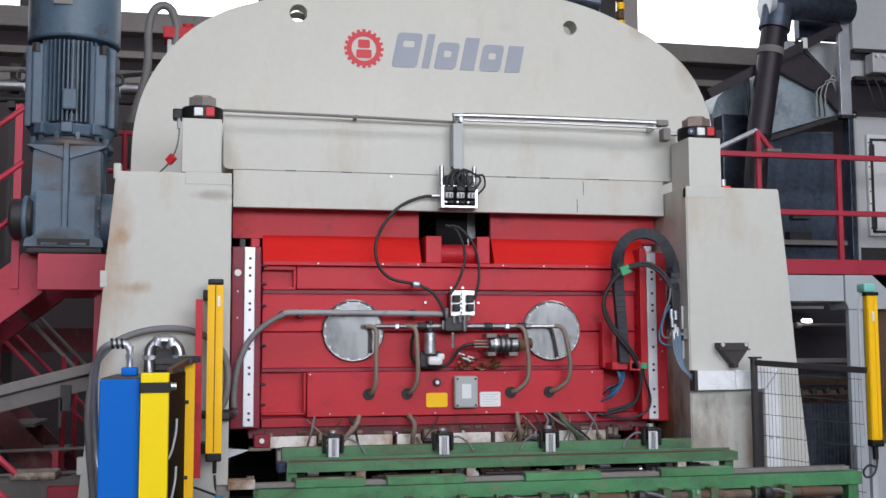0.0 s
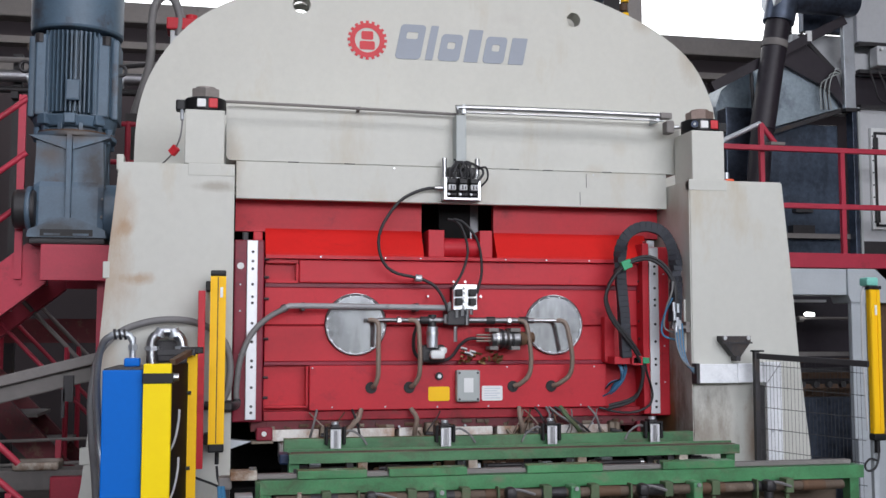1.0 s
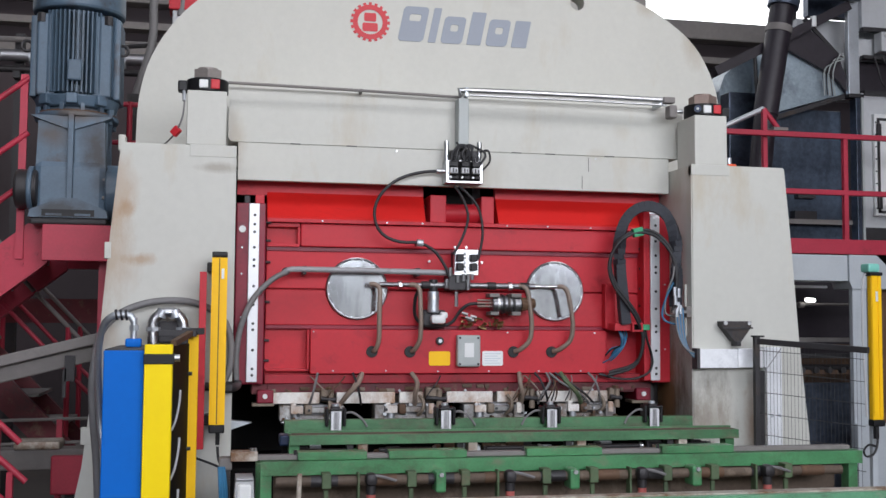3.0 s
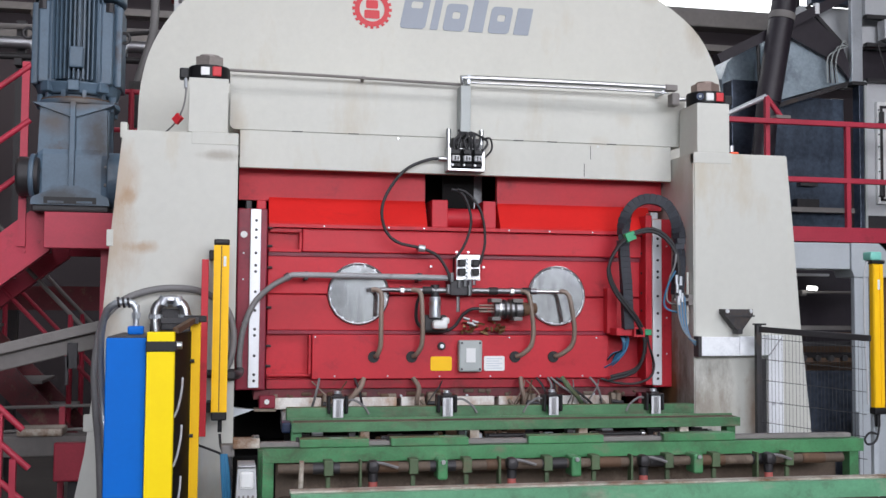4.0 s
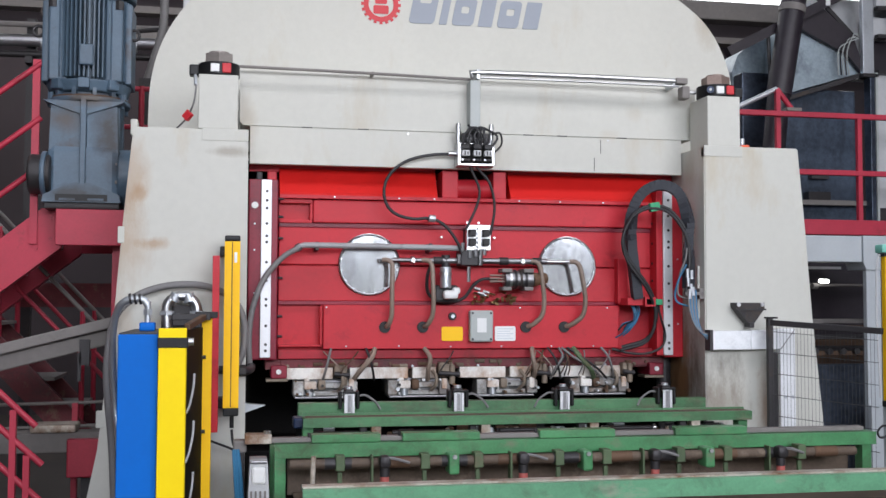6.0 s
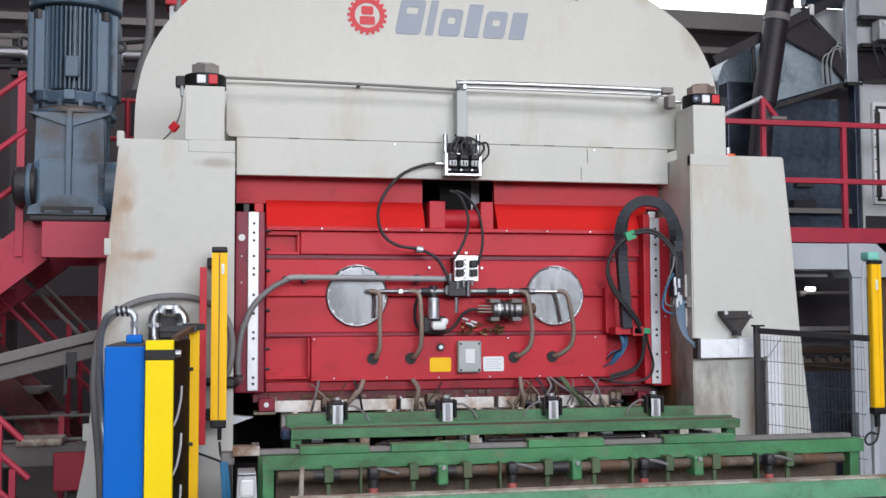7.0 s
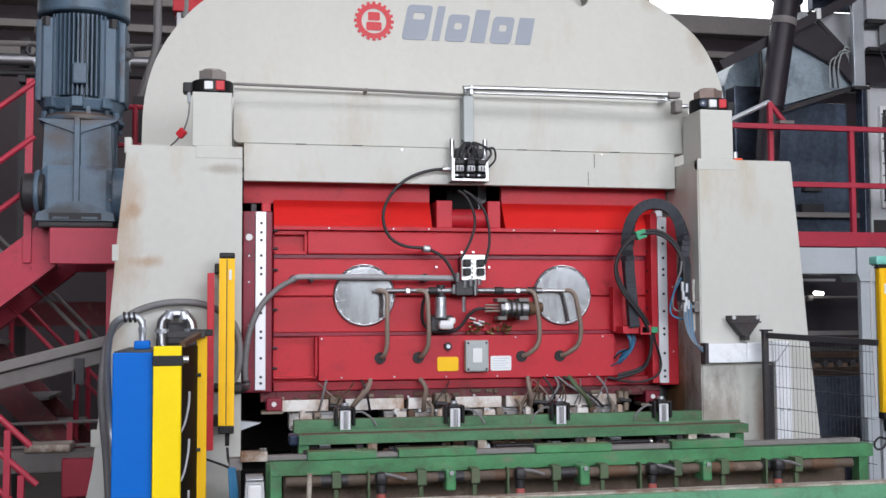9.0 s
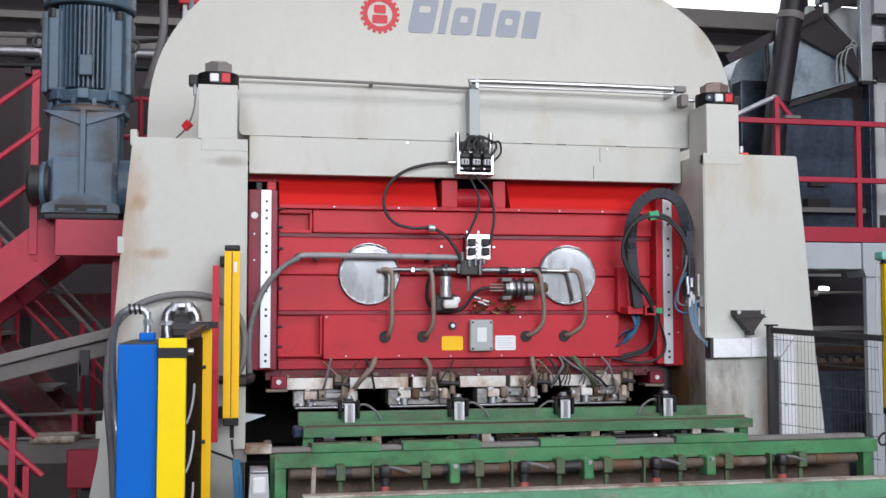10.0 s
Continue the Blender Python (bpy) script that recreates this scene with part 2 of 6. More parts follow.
WALL = material("brown_grey_wall", (0.055, 0.043, 0.047), 0.8, vary=0.15, grain=1.0, stain=(0.05, 0.045, 0.045), stain_amount=0.3, stain_scale=0.7)
LEDGE = material("weathered_grey_beam", (0.2, 0.185, 0.175), 0.7, vary=0.2, grain=2.0, stain=(0.1, 0.09, 0.085), stain_amount=0.3)
ROOF = material("roof_lining", (0.22, 0.215, 0.21), 0.8, vary=0.1)
CONCRETE = material("dusty_concrete", (0.06, 0.049, 0.042), 0.85, vary=0.25, grain=2.0, stain=(0.09, 0.075, 0.06), stain_amount=0.35, stain_scale=1.0)
WHITE = material("white_label", (0.75, 0.76, 0.75), 0.4, vary=0.05)
LOGO_RED = material("red_print", (0.55, 0.02, 0.03), 0.5, vary=0.05, bump=0.0)
LOGO_GREY = material("grey_blue_print", (0.27, 0.30, 0.35), 0.5, vary=0.05, bump=0.0)
BLUE_WIRE = material("blue_cable", (0.03, 0.16, 0.3), 0.5)
GREEN_CLIP = material("green_clip", (0.02, 0.3, 0.13), 0.45)
BRASS = material("dirty_brass", (0.22, 0.14, 0.06), 0.45, 0.6, vary=0.4)
SILVER_PIPE = material("silver_pipe_jacket", (0.4, 0.4, 0.42), 0.4, 0.9, vary=0.08)
def glowing(name, colour, strength):
    m = bpy.data.materials.new(name)
    m.use_nodes = True
    b = m.node_tree.nodes["Principled BSDF"]
    b.inputs["Base Color"].default_value = (*colour, 1)
    b.inputs["Emission Color"].default_value = (*colour, 1)
    b.inputs["Emission Strength"].default_value = strength
    return m


GLOW = glowing("lamp_light", (1, 1, 0.97), 6.0)
BRIGHT_SKY = glowing("bright_overcast_sky", (0.96, 0.98, 1.0), 2.5)
PLATE_GLOW = glowing("plate_reflection_glow", (0.95, 0.97, 1.0), 1.1)
BLUE_DARK = material("navy_plastic", (0.01, 0.025, 0.07), 0.4)
ORANGE = material("orange_plastic", (0.75, 0.09, 0.02), 0.4)
MINT = material("mint_plastic", (0.22, 0.6, 0.5), 0.35)


# Building helpers: every mesh is written in world metres and shifted to its thing's base.
def root(ob):
    return root(ob.parent) if ob.parent else ob


def thing(name, at, label, category, group="", kind=""):
    ob = new(name)
    ob.empty_display_size = 0.1
    ob.location = at
    return tagged(ob, label, category, group, kind)


def mesh_of(name, bm, mat):
    me = bpy.data.meshes.new(name)
    bmesh.ops.recalc_face_normals(bm, faces=bm.faces)
    for f in bm.faces:
        f.smooth = True
    for e in bm.edges:
        if len(e.link_faces) == 2:
            p, q = e.link_faces
            turn, a, b = p.normal.angle(q.normal, 0), p.calc_area(), q.calc_area()
            e.smooth = turn < radians(40) and (turn < radians(6) or max(a, b) < 5 * max(min(a, b), 1e-9))
    bm.to_mesh(me)
    bm.free()
    me.materials.append(mat)
    return me


def part(name, bm, mat, parent, label=""):
    """Links a bmesh as one mesh object under a thing or a part."""
    bmesh.ops.translate(bm, verts=bm.verts, vec=-Vector(root(parent).location))
    me = mesh_of(name, bm, mat)
    ob = new(name, me)
    ob.parent = parent
    return tagged(ob, label)


def solid(name, bm, mat, label, category, group="", kind=""):
    """A thing that is one mesh."""
    me = mesh_of(name, bm, mat)
    return tagged(new(name, me), label, category, group, kind)


def box(bm, x0, x1, y0, y1, z0, z1, bevel=0.0, turn=None):
    m = Matrix.Translation(((x0 + x1) / 2, (y0 + y1) / 2, (z0 + z1) / 2))
    if turn is not None:
        m = m @ turn
    vs = bmesh.ops.create_cube(bm, size=1.0, matrix=m @ Matrix.Diagonal((abs(x1 - x0), abs(y1 - y0), abs(z1 - z0), 1)))["verts"]
    if bevel:
        es = list({e for v in vs for e in v.link_edges})
        bmesh.ops.bevel(bm, geom=es, offset=bevel, segments=2, affect="EDGES", profile=0.5)
    return bm


def boxes(*rows, bevel=0.0):
    bm = bmesh.new()
    for r in rows:
        box(bm, *r, bevel=bevel)
    return bm


def beam(bm, a, b, w, h, bevel=0.0):
    """A square bar from a to b."""
    a, b = Vector(a), Vector(b)
    d = b - a
    m = Matrix.Translation((a + b) / 2) @ d.to_track_quat("X", "Z").to_matrix().to_4x4()
    vs = bmesh.ops.create_cube(bm, size=1.0, matrix=m @ Matrix.Diagonal((d.length, w, h, 1)))["verts"]
    if bevel:
        bmesh.ops.bevel(bm, geom=list({e for v in vs for e in v.link_edges}), offset=bevel, segments=2, affect="EDGES", profile=0.5)
    return bm


def rod(bm, a, b, r, seg=20, r2=None, bevel=0.0):
    """A round bar or cone from a to b."""
    a, b = Vector(a), Vector(b)
    d = b - a
    m = Matrix.Translation((a + b) / 2) @ d.to_track_quat("Z", "Y").to_matrix().to_4x4()
    vs = bmesh.ops.create_cone(bm, cap_ends=True, segments=seg, radius1=r, radius2=r if r2 is None else r2, depth=d.length, matrix=m)["verts"]
    if bevel:
        es = [e for e in {e for v in vs for e in v.link_edges} if any(len(f.verts) > 4 for f in e.link_faces)]
        bmesh.ops.bevel(bm, geom=es, offset=bevel, segments=2, affect="EDGES", profile=0.5)
    return bm


def curve_points(pts, n):
    """A smooth way (Catmull-Rom) through pts, in n even steps."""
    p = [Vector(q) for q in pts]
    p = [2 * p[0] - p[1]] + p + [2 * p[-1] - p[-2]]
    way = []
    for i in range(1, len(p) - 2):
        for s in range(12):
            u = s / 12
            way.append(0.5 * (2 * p[i] + (p[i + 1] - p[i - 1]) * u + (2 * p[i - 1] - 5 * p[i] + 4 * p[i + 1] - p[i + 2]) * u * u
                              + (3 * p[i] - p[i - 1] - 3 * p[i + 1] + p[i + 2]) * u ** 3))
    way.append(p[-2])
    at = [0.0]
    for a, b in zip(way, way[1:]):
        at.append(at[-1] + (b - a).length)
    res, k = [], 0
    for j in range(n + 1):
        d = at[-1] * j / n
        while k < len(at) - 2 and at[k + 1] < d:
            k += 1
        u = (d - at[k]) / max(at[k + 1] - at[k], 1e-9)
        res.append(way[k].lerp(way[k + 1], min(max(u, 0), 1)))
    return res


def tube(bm, pts, r, n=24, seg=10):
    """A hose or bent pipe of even thickness through pts."""
    way = curve_points(pts, n)
    rings, side = [], None
    for i, p in enumerate(way):
        d = (way[min(i + 1, n)] - way[max(i - 1, 0)]).normalized()
        if side is None:
            side = d.orthogonal().normalized()
        side = (side - d * side.dot(d)).normalized()
        up = d.cross(side)
        rings.append([bm.verts.new(p + r * (math.cos(k * math.tau / seg) * side + math.sin(k * math.tau / seg) * up)) for k in range(seg)])
    for a, b in zip(rings, rings[1:]):
        for k in range(seg):
            bm.faces.new((a[k], a[(k + 1) % seg], b[(k + 1) % seg], b[k]))
    bm.faces.new(rings[0][::-1])
    bm.faces.new(rings[-1])
    return bm


def slab(bm, outline, y0, y1, holes=()):
    """A plate that stands in the x-z plane, with round or shaped holes."""
    edges = []
    for loop in (outline, *holes):
        vs = [bm.verts.new((x, y0, z)) for x, z in loop]
        edges += [bm.edges.new((vs[i], vs[(i + 1) % len(vs)])) for i in range(len(vs))]
    if holes:
        fs = [g for g in bmesh.ops.triangle_fill(bm, edges=edges, use_beauty=True)["geom"] if isinstance(g, bmesh.types.BMFace)]
    else:
        fs = bmesh.ops.contextual_create(bm, geom=edges)["faces"]
    got = bmesh.ops.extrude_face_region(bm, geom=fs)["geom"]
    bmesh.ops.translate(bm, verts=[g for g in got if isinstance(g, bmesh.types.BMVert)], vec=(0, y1 - y0, 0))
    return bm


def profile_x(bm, outline, x0, x1):
    """A bar along x whose section in y-z is outline."""
    vs = [bm.verts.new((x0, y, z)) for y, z in outline]
    f = bm.faces.new(vs)
    got = bmesh.ops.extrude_face_region(bm, geom=[f])["geom"]
    bmesh.ops.translate(bm, verts=[g for g in got if isinstance(g, bmesh.types.BMVert)], vec=(x1 - x0, 0, 0))
    return bm


def ring(cx, cz, r, n=32, turn=0.0):
    return [(cx + r * math.cos(turn + i * math.tau / n), cz + r * math.sin(turn + i * math.tau / n)) for i in range(n)]


def bolts(parent, places, r, depth, mat, name="bolt", seg=6):
    """Bolt heads that stand out towards the viewer (-y), sharing one mesh."""
    bm = rod(bmesh.new(), (0, 0, 0), (0, -depth, 0), r, seg)
    me = mesh_of(name, bm, mat)
    for x, y, z in places:
        ob = new(name, me)
        ob.parent = parent
        ob.location = Vector((x, y, z)) - Vector(root(parent).location)


# ---- the hall ----
def hall():
    floor = solid("floor", boxes((-10, 13, -14, 9, -0.3, 0)), CONCRETE, "dusty dark concrete factory floor", "floor", kind="structure")
    solid("wall_back", boxes((-10, 13, 9, 9.3, 0, 6.4), (-10, 13, 9, 9.3, 8.3, 8.7)), WALL, "dark brown-grey factory wall with a window band", "wall", kind="structure")
    # Side walls, front wall and roof are unseen, added to close the hall.
    solid("wall_left", boxes((-10.3, -10, -14.3, 9.3, 0, 8.7)), WALL, "dark brown-grey factory wall", "wall", kind="structure")
    solid("wall_right", boxes((13, 13.3, -14.3, 9.3, 0, 8.7)), WALL, "dark brown-grey factory wall", "wall", kind="structure")
    front = boxes((-10, 13, -14.3, -14, 0, 0.6), (-10, 13, -14.3, -14, 2.7, 3.2), (-10, 13, -14.3, -14, 6.6, 8.7), (-10, -7, -14.3, -14, 0.6, 6.6), (8, 13, -14.3, -14, 0.6, 6.6))
    # Low bays, added out of view to shape reflections in the round plates.
    for i in range(9):
        x = -7.0 + i * 1.8
        box(front, x, x + (0.05 if i == 0 else 0.7), -14.3, -14, 0.6, 2.7)
    # Added glowing sheet that the round plates mirror as pale bands.
    solid("backdrop", boxes((-9, 10, -16.1, -16, 0, 4)), PLATE_GLOW, "added glowing sheet outside the low windows", "sky", kind="structure")
    solid("wall_front", front, LEDGE, "plain grey factory wall with a broad window", "wall", kind="structure")
    mull = bmesh.new()
    for i in range(1, 8):
        box(mull, -7 + i * 1.875 - 0.09, -7 + i * 1.875 + 0.09, -13.8, -13.7, 3.2, 6.6)
    solid("window_1", mull, DARK, "dark steel mullions of a broad window", "window", kind="structure")
    roof = boxes((-10, 13, -14.3, -6.2, 8.7, 8.9), (-10, 13, -3.8, 3.6, 8.7, 8.9), (-10, 13, 5.6, 9.3, 8.7, 8.9),
                 (-10, -7, -6.2, -3.8, 8.7, 8.9), (7, 13, -6.2, -3.8, 8.7, 8.9), (-10, -7, 3.6, 5.6, 8.7, 8.9), (8, 13, 3.6, 5.6, 8.7, 8.9))
    solid("ceiling", roof, ROOF, "unseen roof lining with added skylight openings", "ceiling", kind="structure")
    # ledges and rails under the window band
    sill = boxes((-10, 13, 8.7, 9.0, 6.12, 6.42), bevel=0.02)
    box(sill, -10, 13, 8.75, 9.0, 5.75, 5.85)
    box(sill, -10, 13, 8.8, 9.0, 5.3, 5.5)
    solid("trim", sill, LEDGE, "weathered grey beam under the window band", "beam", kind="structure")
    solid("backdrop", boxes((-14, 17, 12, 12.1, 4, 12)), BRIGHT_SKY, "bright white overcast sky outside the windows", "sky", kind="structure")
    post = bmesh.new()
    for x in (-7.5, -4.3, -0.9, 1.6, 4.55, 7.6, 10.5):
        box(post, x - 0.14, x + 0.14, 9.02, 9.2, 6.4, 8.3)
    solid("window_2", post, DARK, "dark steel posts of the window band", "window", kind="structure")


# ---- the press ----
def arch_outline():
    way = [(2.2, 0, 2.95), (2.19, 0, 3.3), (2.14, 0, 3.49), (2.05, 0, 3.67), (1.92, 0, 3.82), (1.69, 0, 3.98), (1.46, 0, 4.09), (1.18, 0, 4.19), (0.85, 0, 4.26), (0.4, 0, 4.31),
           (0.0, 0, 4.32), (-0.5, 0, 4.29), (-1.0, 0, 4.18), (-1.37, 0, 4.06), (-1.56, 0, 3.99), (-1.78, 0, 3.85), (-1.94, 0, 3.68), (-2.06, 0, 3.49), (-2.13, 0, 3.31), (-2.17, 0, 3.1), (-2.18, 0, 2.85)]
    return [(-2.18, 2.662), (2.2, 2.662)] + [(p.x, p.z) for p in curve_points(way, 80)]


def round_plate(x0, x1, z0, z1, r, corners):
    """An outline whose named corners (bl, br, tr, tl) are rounded."""
    res = []
    for name, cx, cz, a in (("bl", x0, z0, 180), ("br", x1, z0, 270), ("tr", x1, z1, 0), ("tl", x0, z1, 90)):
        if name in corners:
            mx, mz = cx + (r if cx == x0 else -r), cz + (r if cz == z0 else -r)
            res += [(mx + r * math.cos(radians(a + i * 15)), mz + r * math.sin(radians(a + i * 15))) for i in range(7)]
        else:
            res.append((cx, cz))
    return res


def tile_press():
    press = thing("tile_press", (0, 0.4, 0), "large cream-painted tile press with arched crown and rust-stained columns", "press")
    part("arch_plate", slab(bmesh.new(), arch_outline(), 0.65, 0.8, [ring(-1.03, 4.01, 0.065), ring(1.04, 4.02, 0.055)]), BEIGE, press)
    part("rear_arch_plate", slab(bmesh.new(), arch_outline(), 1.15, 1.3, [ring(-1.0, 4.07, 0.1)]), BEIGE, press)
    body = part("crown_beam", slab(bmesh.new(), round_plate(-1.553, 1.595, 2.743, 3.1, 0.035, ("bl", "br")), -0.004, 0.649), BEIGE, press)
    cover = part("cover_plate", boxes((-1.488, 1.492, 0.0, 0.05, 2.495, 2.7415), bevel=0.004), BEIGE, press)
    bolts(cover, [(x, 0.0, 2.722) for x in (-0.45, 0.95)], 0.007, 0.005, STEEL)
    for x in (-1.12, -0.75, 0.38, 0.62, 1.05):
        part("seam_gap", boxes((x - 0.035, x + 0.035, -0.0055, 0.02, 2.7405, 2.7445)), DARK, body)
    # Thin dark bars added to draw two cracks in the cover plate.
    part("lifting_slot", boxes((0.896, 0.899, -0.003, 0.002, 2.63, 2.725)), DARK, cover)
    part("lifting_slot", boxes((0.85, 0.853, -0.003, 0.002, 2.51, 2.6)), DARK, cover)
    for s in (-1, 1):
        outer = [(s * 1.5, 0.0), (s * 2.5, 0.0), (s * 2.36, 0.72), (s * 2.28, 1.5), (s * 2.235, 2.1), (s * 2.185, 2.655), (s * 1.5, 2.655)]
        bm = slab(bmesh.new(), outer if s > 0 else outer[::-1], -0.35, 1.3)
        sharp = [e for e in bm.edges if abs(e.verts[0].co.y - e.verts[1].co.y) < 0.1 or abs(e.verts[0].co.x) < 1.6 or e.verts[0].co.z > 2.6]
        bmesh.ops.bevel(bm, geom=sharp, offset=0.008, segments=2, affect="EDGES")
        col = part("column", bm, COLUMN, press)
        x0, x1 = (-1.78, -1.5) if s < 0 else (1.5, 1.775)
        part("cap_plate", boxes((x0, x1, -0.353, -0.3, 2.585, 2.658), bevel=0.002), COLUMN, col)
        x0, x1 = (-1.805, -1.565) if s < 0 else (1.53, 1.765)
        block = part("tie_rod_block", boxes((x0, x1, -0.345, -0.06, 2.657, 2.995), bevel=0.006), BEIGE, press)
        cx = (x0 + x1) / 2
        part("collar", rod(bmesh.new(), (cx, -0.22, 2.996), (cx, -0.22, 3.08), 0.128, 32, bevel=0.006), BLACK, block, "black round collar with red and white tabs")
        nut = rod(bmesh.new(), (cx, -0.22, 3.08), (cx, -0.22, 3.145), 0.095, 6, bevel=0.006)
        rod(nut, (cx, -0.22, 3.145), (cx, -0.22, 3.158), 0.062, 24)
        part("nut", nut, NUT if s > 0 else NUT_GREY, block, "brown hexagonal tie rod nut" if s > 0 else "grey-brown hexagonal tie rod nut")
        part("red_tab", boxes((cx + 0.02, cx + 0.075, -0.352, -0.33, 3.008, 3.068), bevel=0.006), LOGO_RED, block, "red square tab")
        part("white_tab", boxes((cx - 0.05, cx + 0.005, -0.35, -0.33, 3.012, 3.064), bevel=0.006), WHITE, block, "white square tab")
        if s > 0:
            part("dial", rod(bmesh.new(), (cx - 0.09, -0.335, 3.038), (cx - 0.093, -0.342, 3.038), 0.024, 20), BLUE_DARK, block, "small dark blue dial")
            part("dial_face", rod(bmesh.new(), (cx - 0.093, -0.342, 3.038), (cx - 0.094, -0.345, 3.038), 0.009, 16), BOX_GREY, block)
        k = cx + (-0.15 if s < 0 else 0.15)
        part("sensor", boxes((k - 0.03, k + 0.03, -0.27, -0.2, 3.0, 3.07), bevel=0.01), BLACK, block, "black cable sensor")
    part("lifting_lug", boxes((-2.235, -2.19, 0.0, 0.1, 2.656, 2.76), bevel=0.008), BEIGE, press)
    # Bed, rear cover and liners are near-black to paint the shade of the opening.
    part("bed", boxes((-1.499, 1.499, 0.2, 1.14, 0.0, 0.62), bevel=0.01), SHADE_BLACK, press)
    part("rear_cover", boxes((-1.499, 1.499, 1.15, 1.2, 0.0, 2.74)), SHADE_BLACK, press)
    part("side_liner", boxes((-1.498, -1.47, 0.5, 1.1, 0.62, 2.4)), SHADE_BLACK, press)
    part("side_liner", boxes((1.47, 1.498, 0.5, 1.1, 0.62, 2.4)), SHADE_BLACK, press)
    part("guide_pillar", rod(bmesh.new(), (1.43, 0.2, 0.62), (1.43, 0.2, 1.3), 0.05, 20), DARK, press, "dark oily guide pillar")
    part("pointer", slab(bmesh.new(), [(-1.5, 0.895), (-1.37, 0.94), (-1.5, 0.955)], -0.05, 0.02), ZINC, press, "pale pointed steel gusset")
    for z in (1.27, 0.9, 2.0):
        part("hinge", boxes((-2.37 if z < 1 else -2.32 if z < 1.5 else -2.265, -2.3 if z < 1.5 else -2.225, -0.352, -0.3, z - 0.05, z + 0.05), bevel=0.004), BEIGE, press)
    # emblem and name as plain shapes
    emblem = slab(bmesh.new(), [(x, z) for i in range(40) for x, z in [(-0.55 + (0.128 if i % 2 else 0.146) * math.cos((i + d) * math.tau / 40), 3.77 + (0.128 if i % 2 else 0.146) * math.sin((i + d) * math.tau / 40)) for d in (-0.5, 0.5)]],
                  0.644, 0.652, [ring(-0.55, 3.77, 0.092, 40)])
    part("emblem", emblem, LOGO_RED, press, "red toothed ring emblem")
    for x, z, w, h in ((-0.55, 3.806, 0.088, 0.062), (-0.55, 3.732, 0.112, 0.062)):
        part("emblem_bar", slab(bmesh.new(), round_plate(x - w / 2, x + w / 2, z - h / 2, z + h / 2, 0.012, ("bl", "br", "tr", "tl")), 0.645, 0.652), LOGO_RED, press, "red emblem bar")
    # the printed name: a leaning bar for each letter, open in the middle where the letter is
    x, z0, lean = -0.348, 3.645, 0.2
    for w, h, hole in ((0.19, 0.262, 0.66), (0.058, 0.262, 0), (0.163, 0.205, 0.55), (0.108, 0.25, 0), (0.163, 0.205, 0.55), (0.118, 0.205, 0)):
        tilt = lambda loop: [(px + lean * (pz - z0), pz) for px, pz in loop]
        outline = tilt(round_plate(x, x + w, z0, z0 + h, 0.03 if hole else 0.008, ("bl", "br", "tr", "tl")))
        gaps = [tilt(round_plate(x + 0.055, x + w - 0.05, z0 + h * hole - 0.02, z0 + h * hole + 0.032, 0.014, ("bl", "br", "tr", "tl")))] if hole else []
        part("lettering_bar", slab(bmesh.new(), outline, 0.644, 0.652, gaps), LOGO_GREY, press, "grey-blue printed name bar")
        x += w + 0.036
    return press


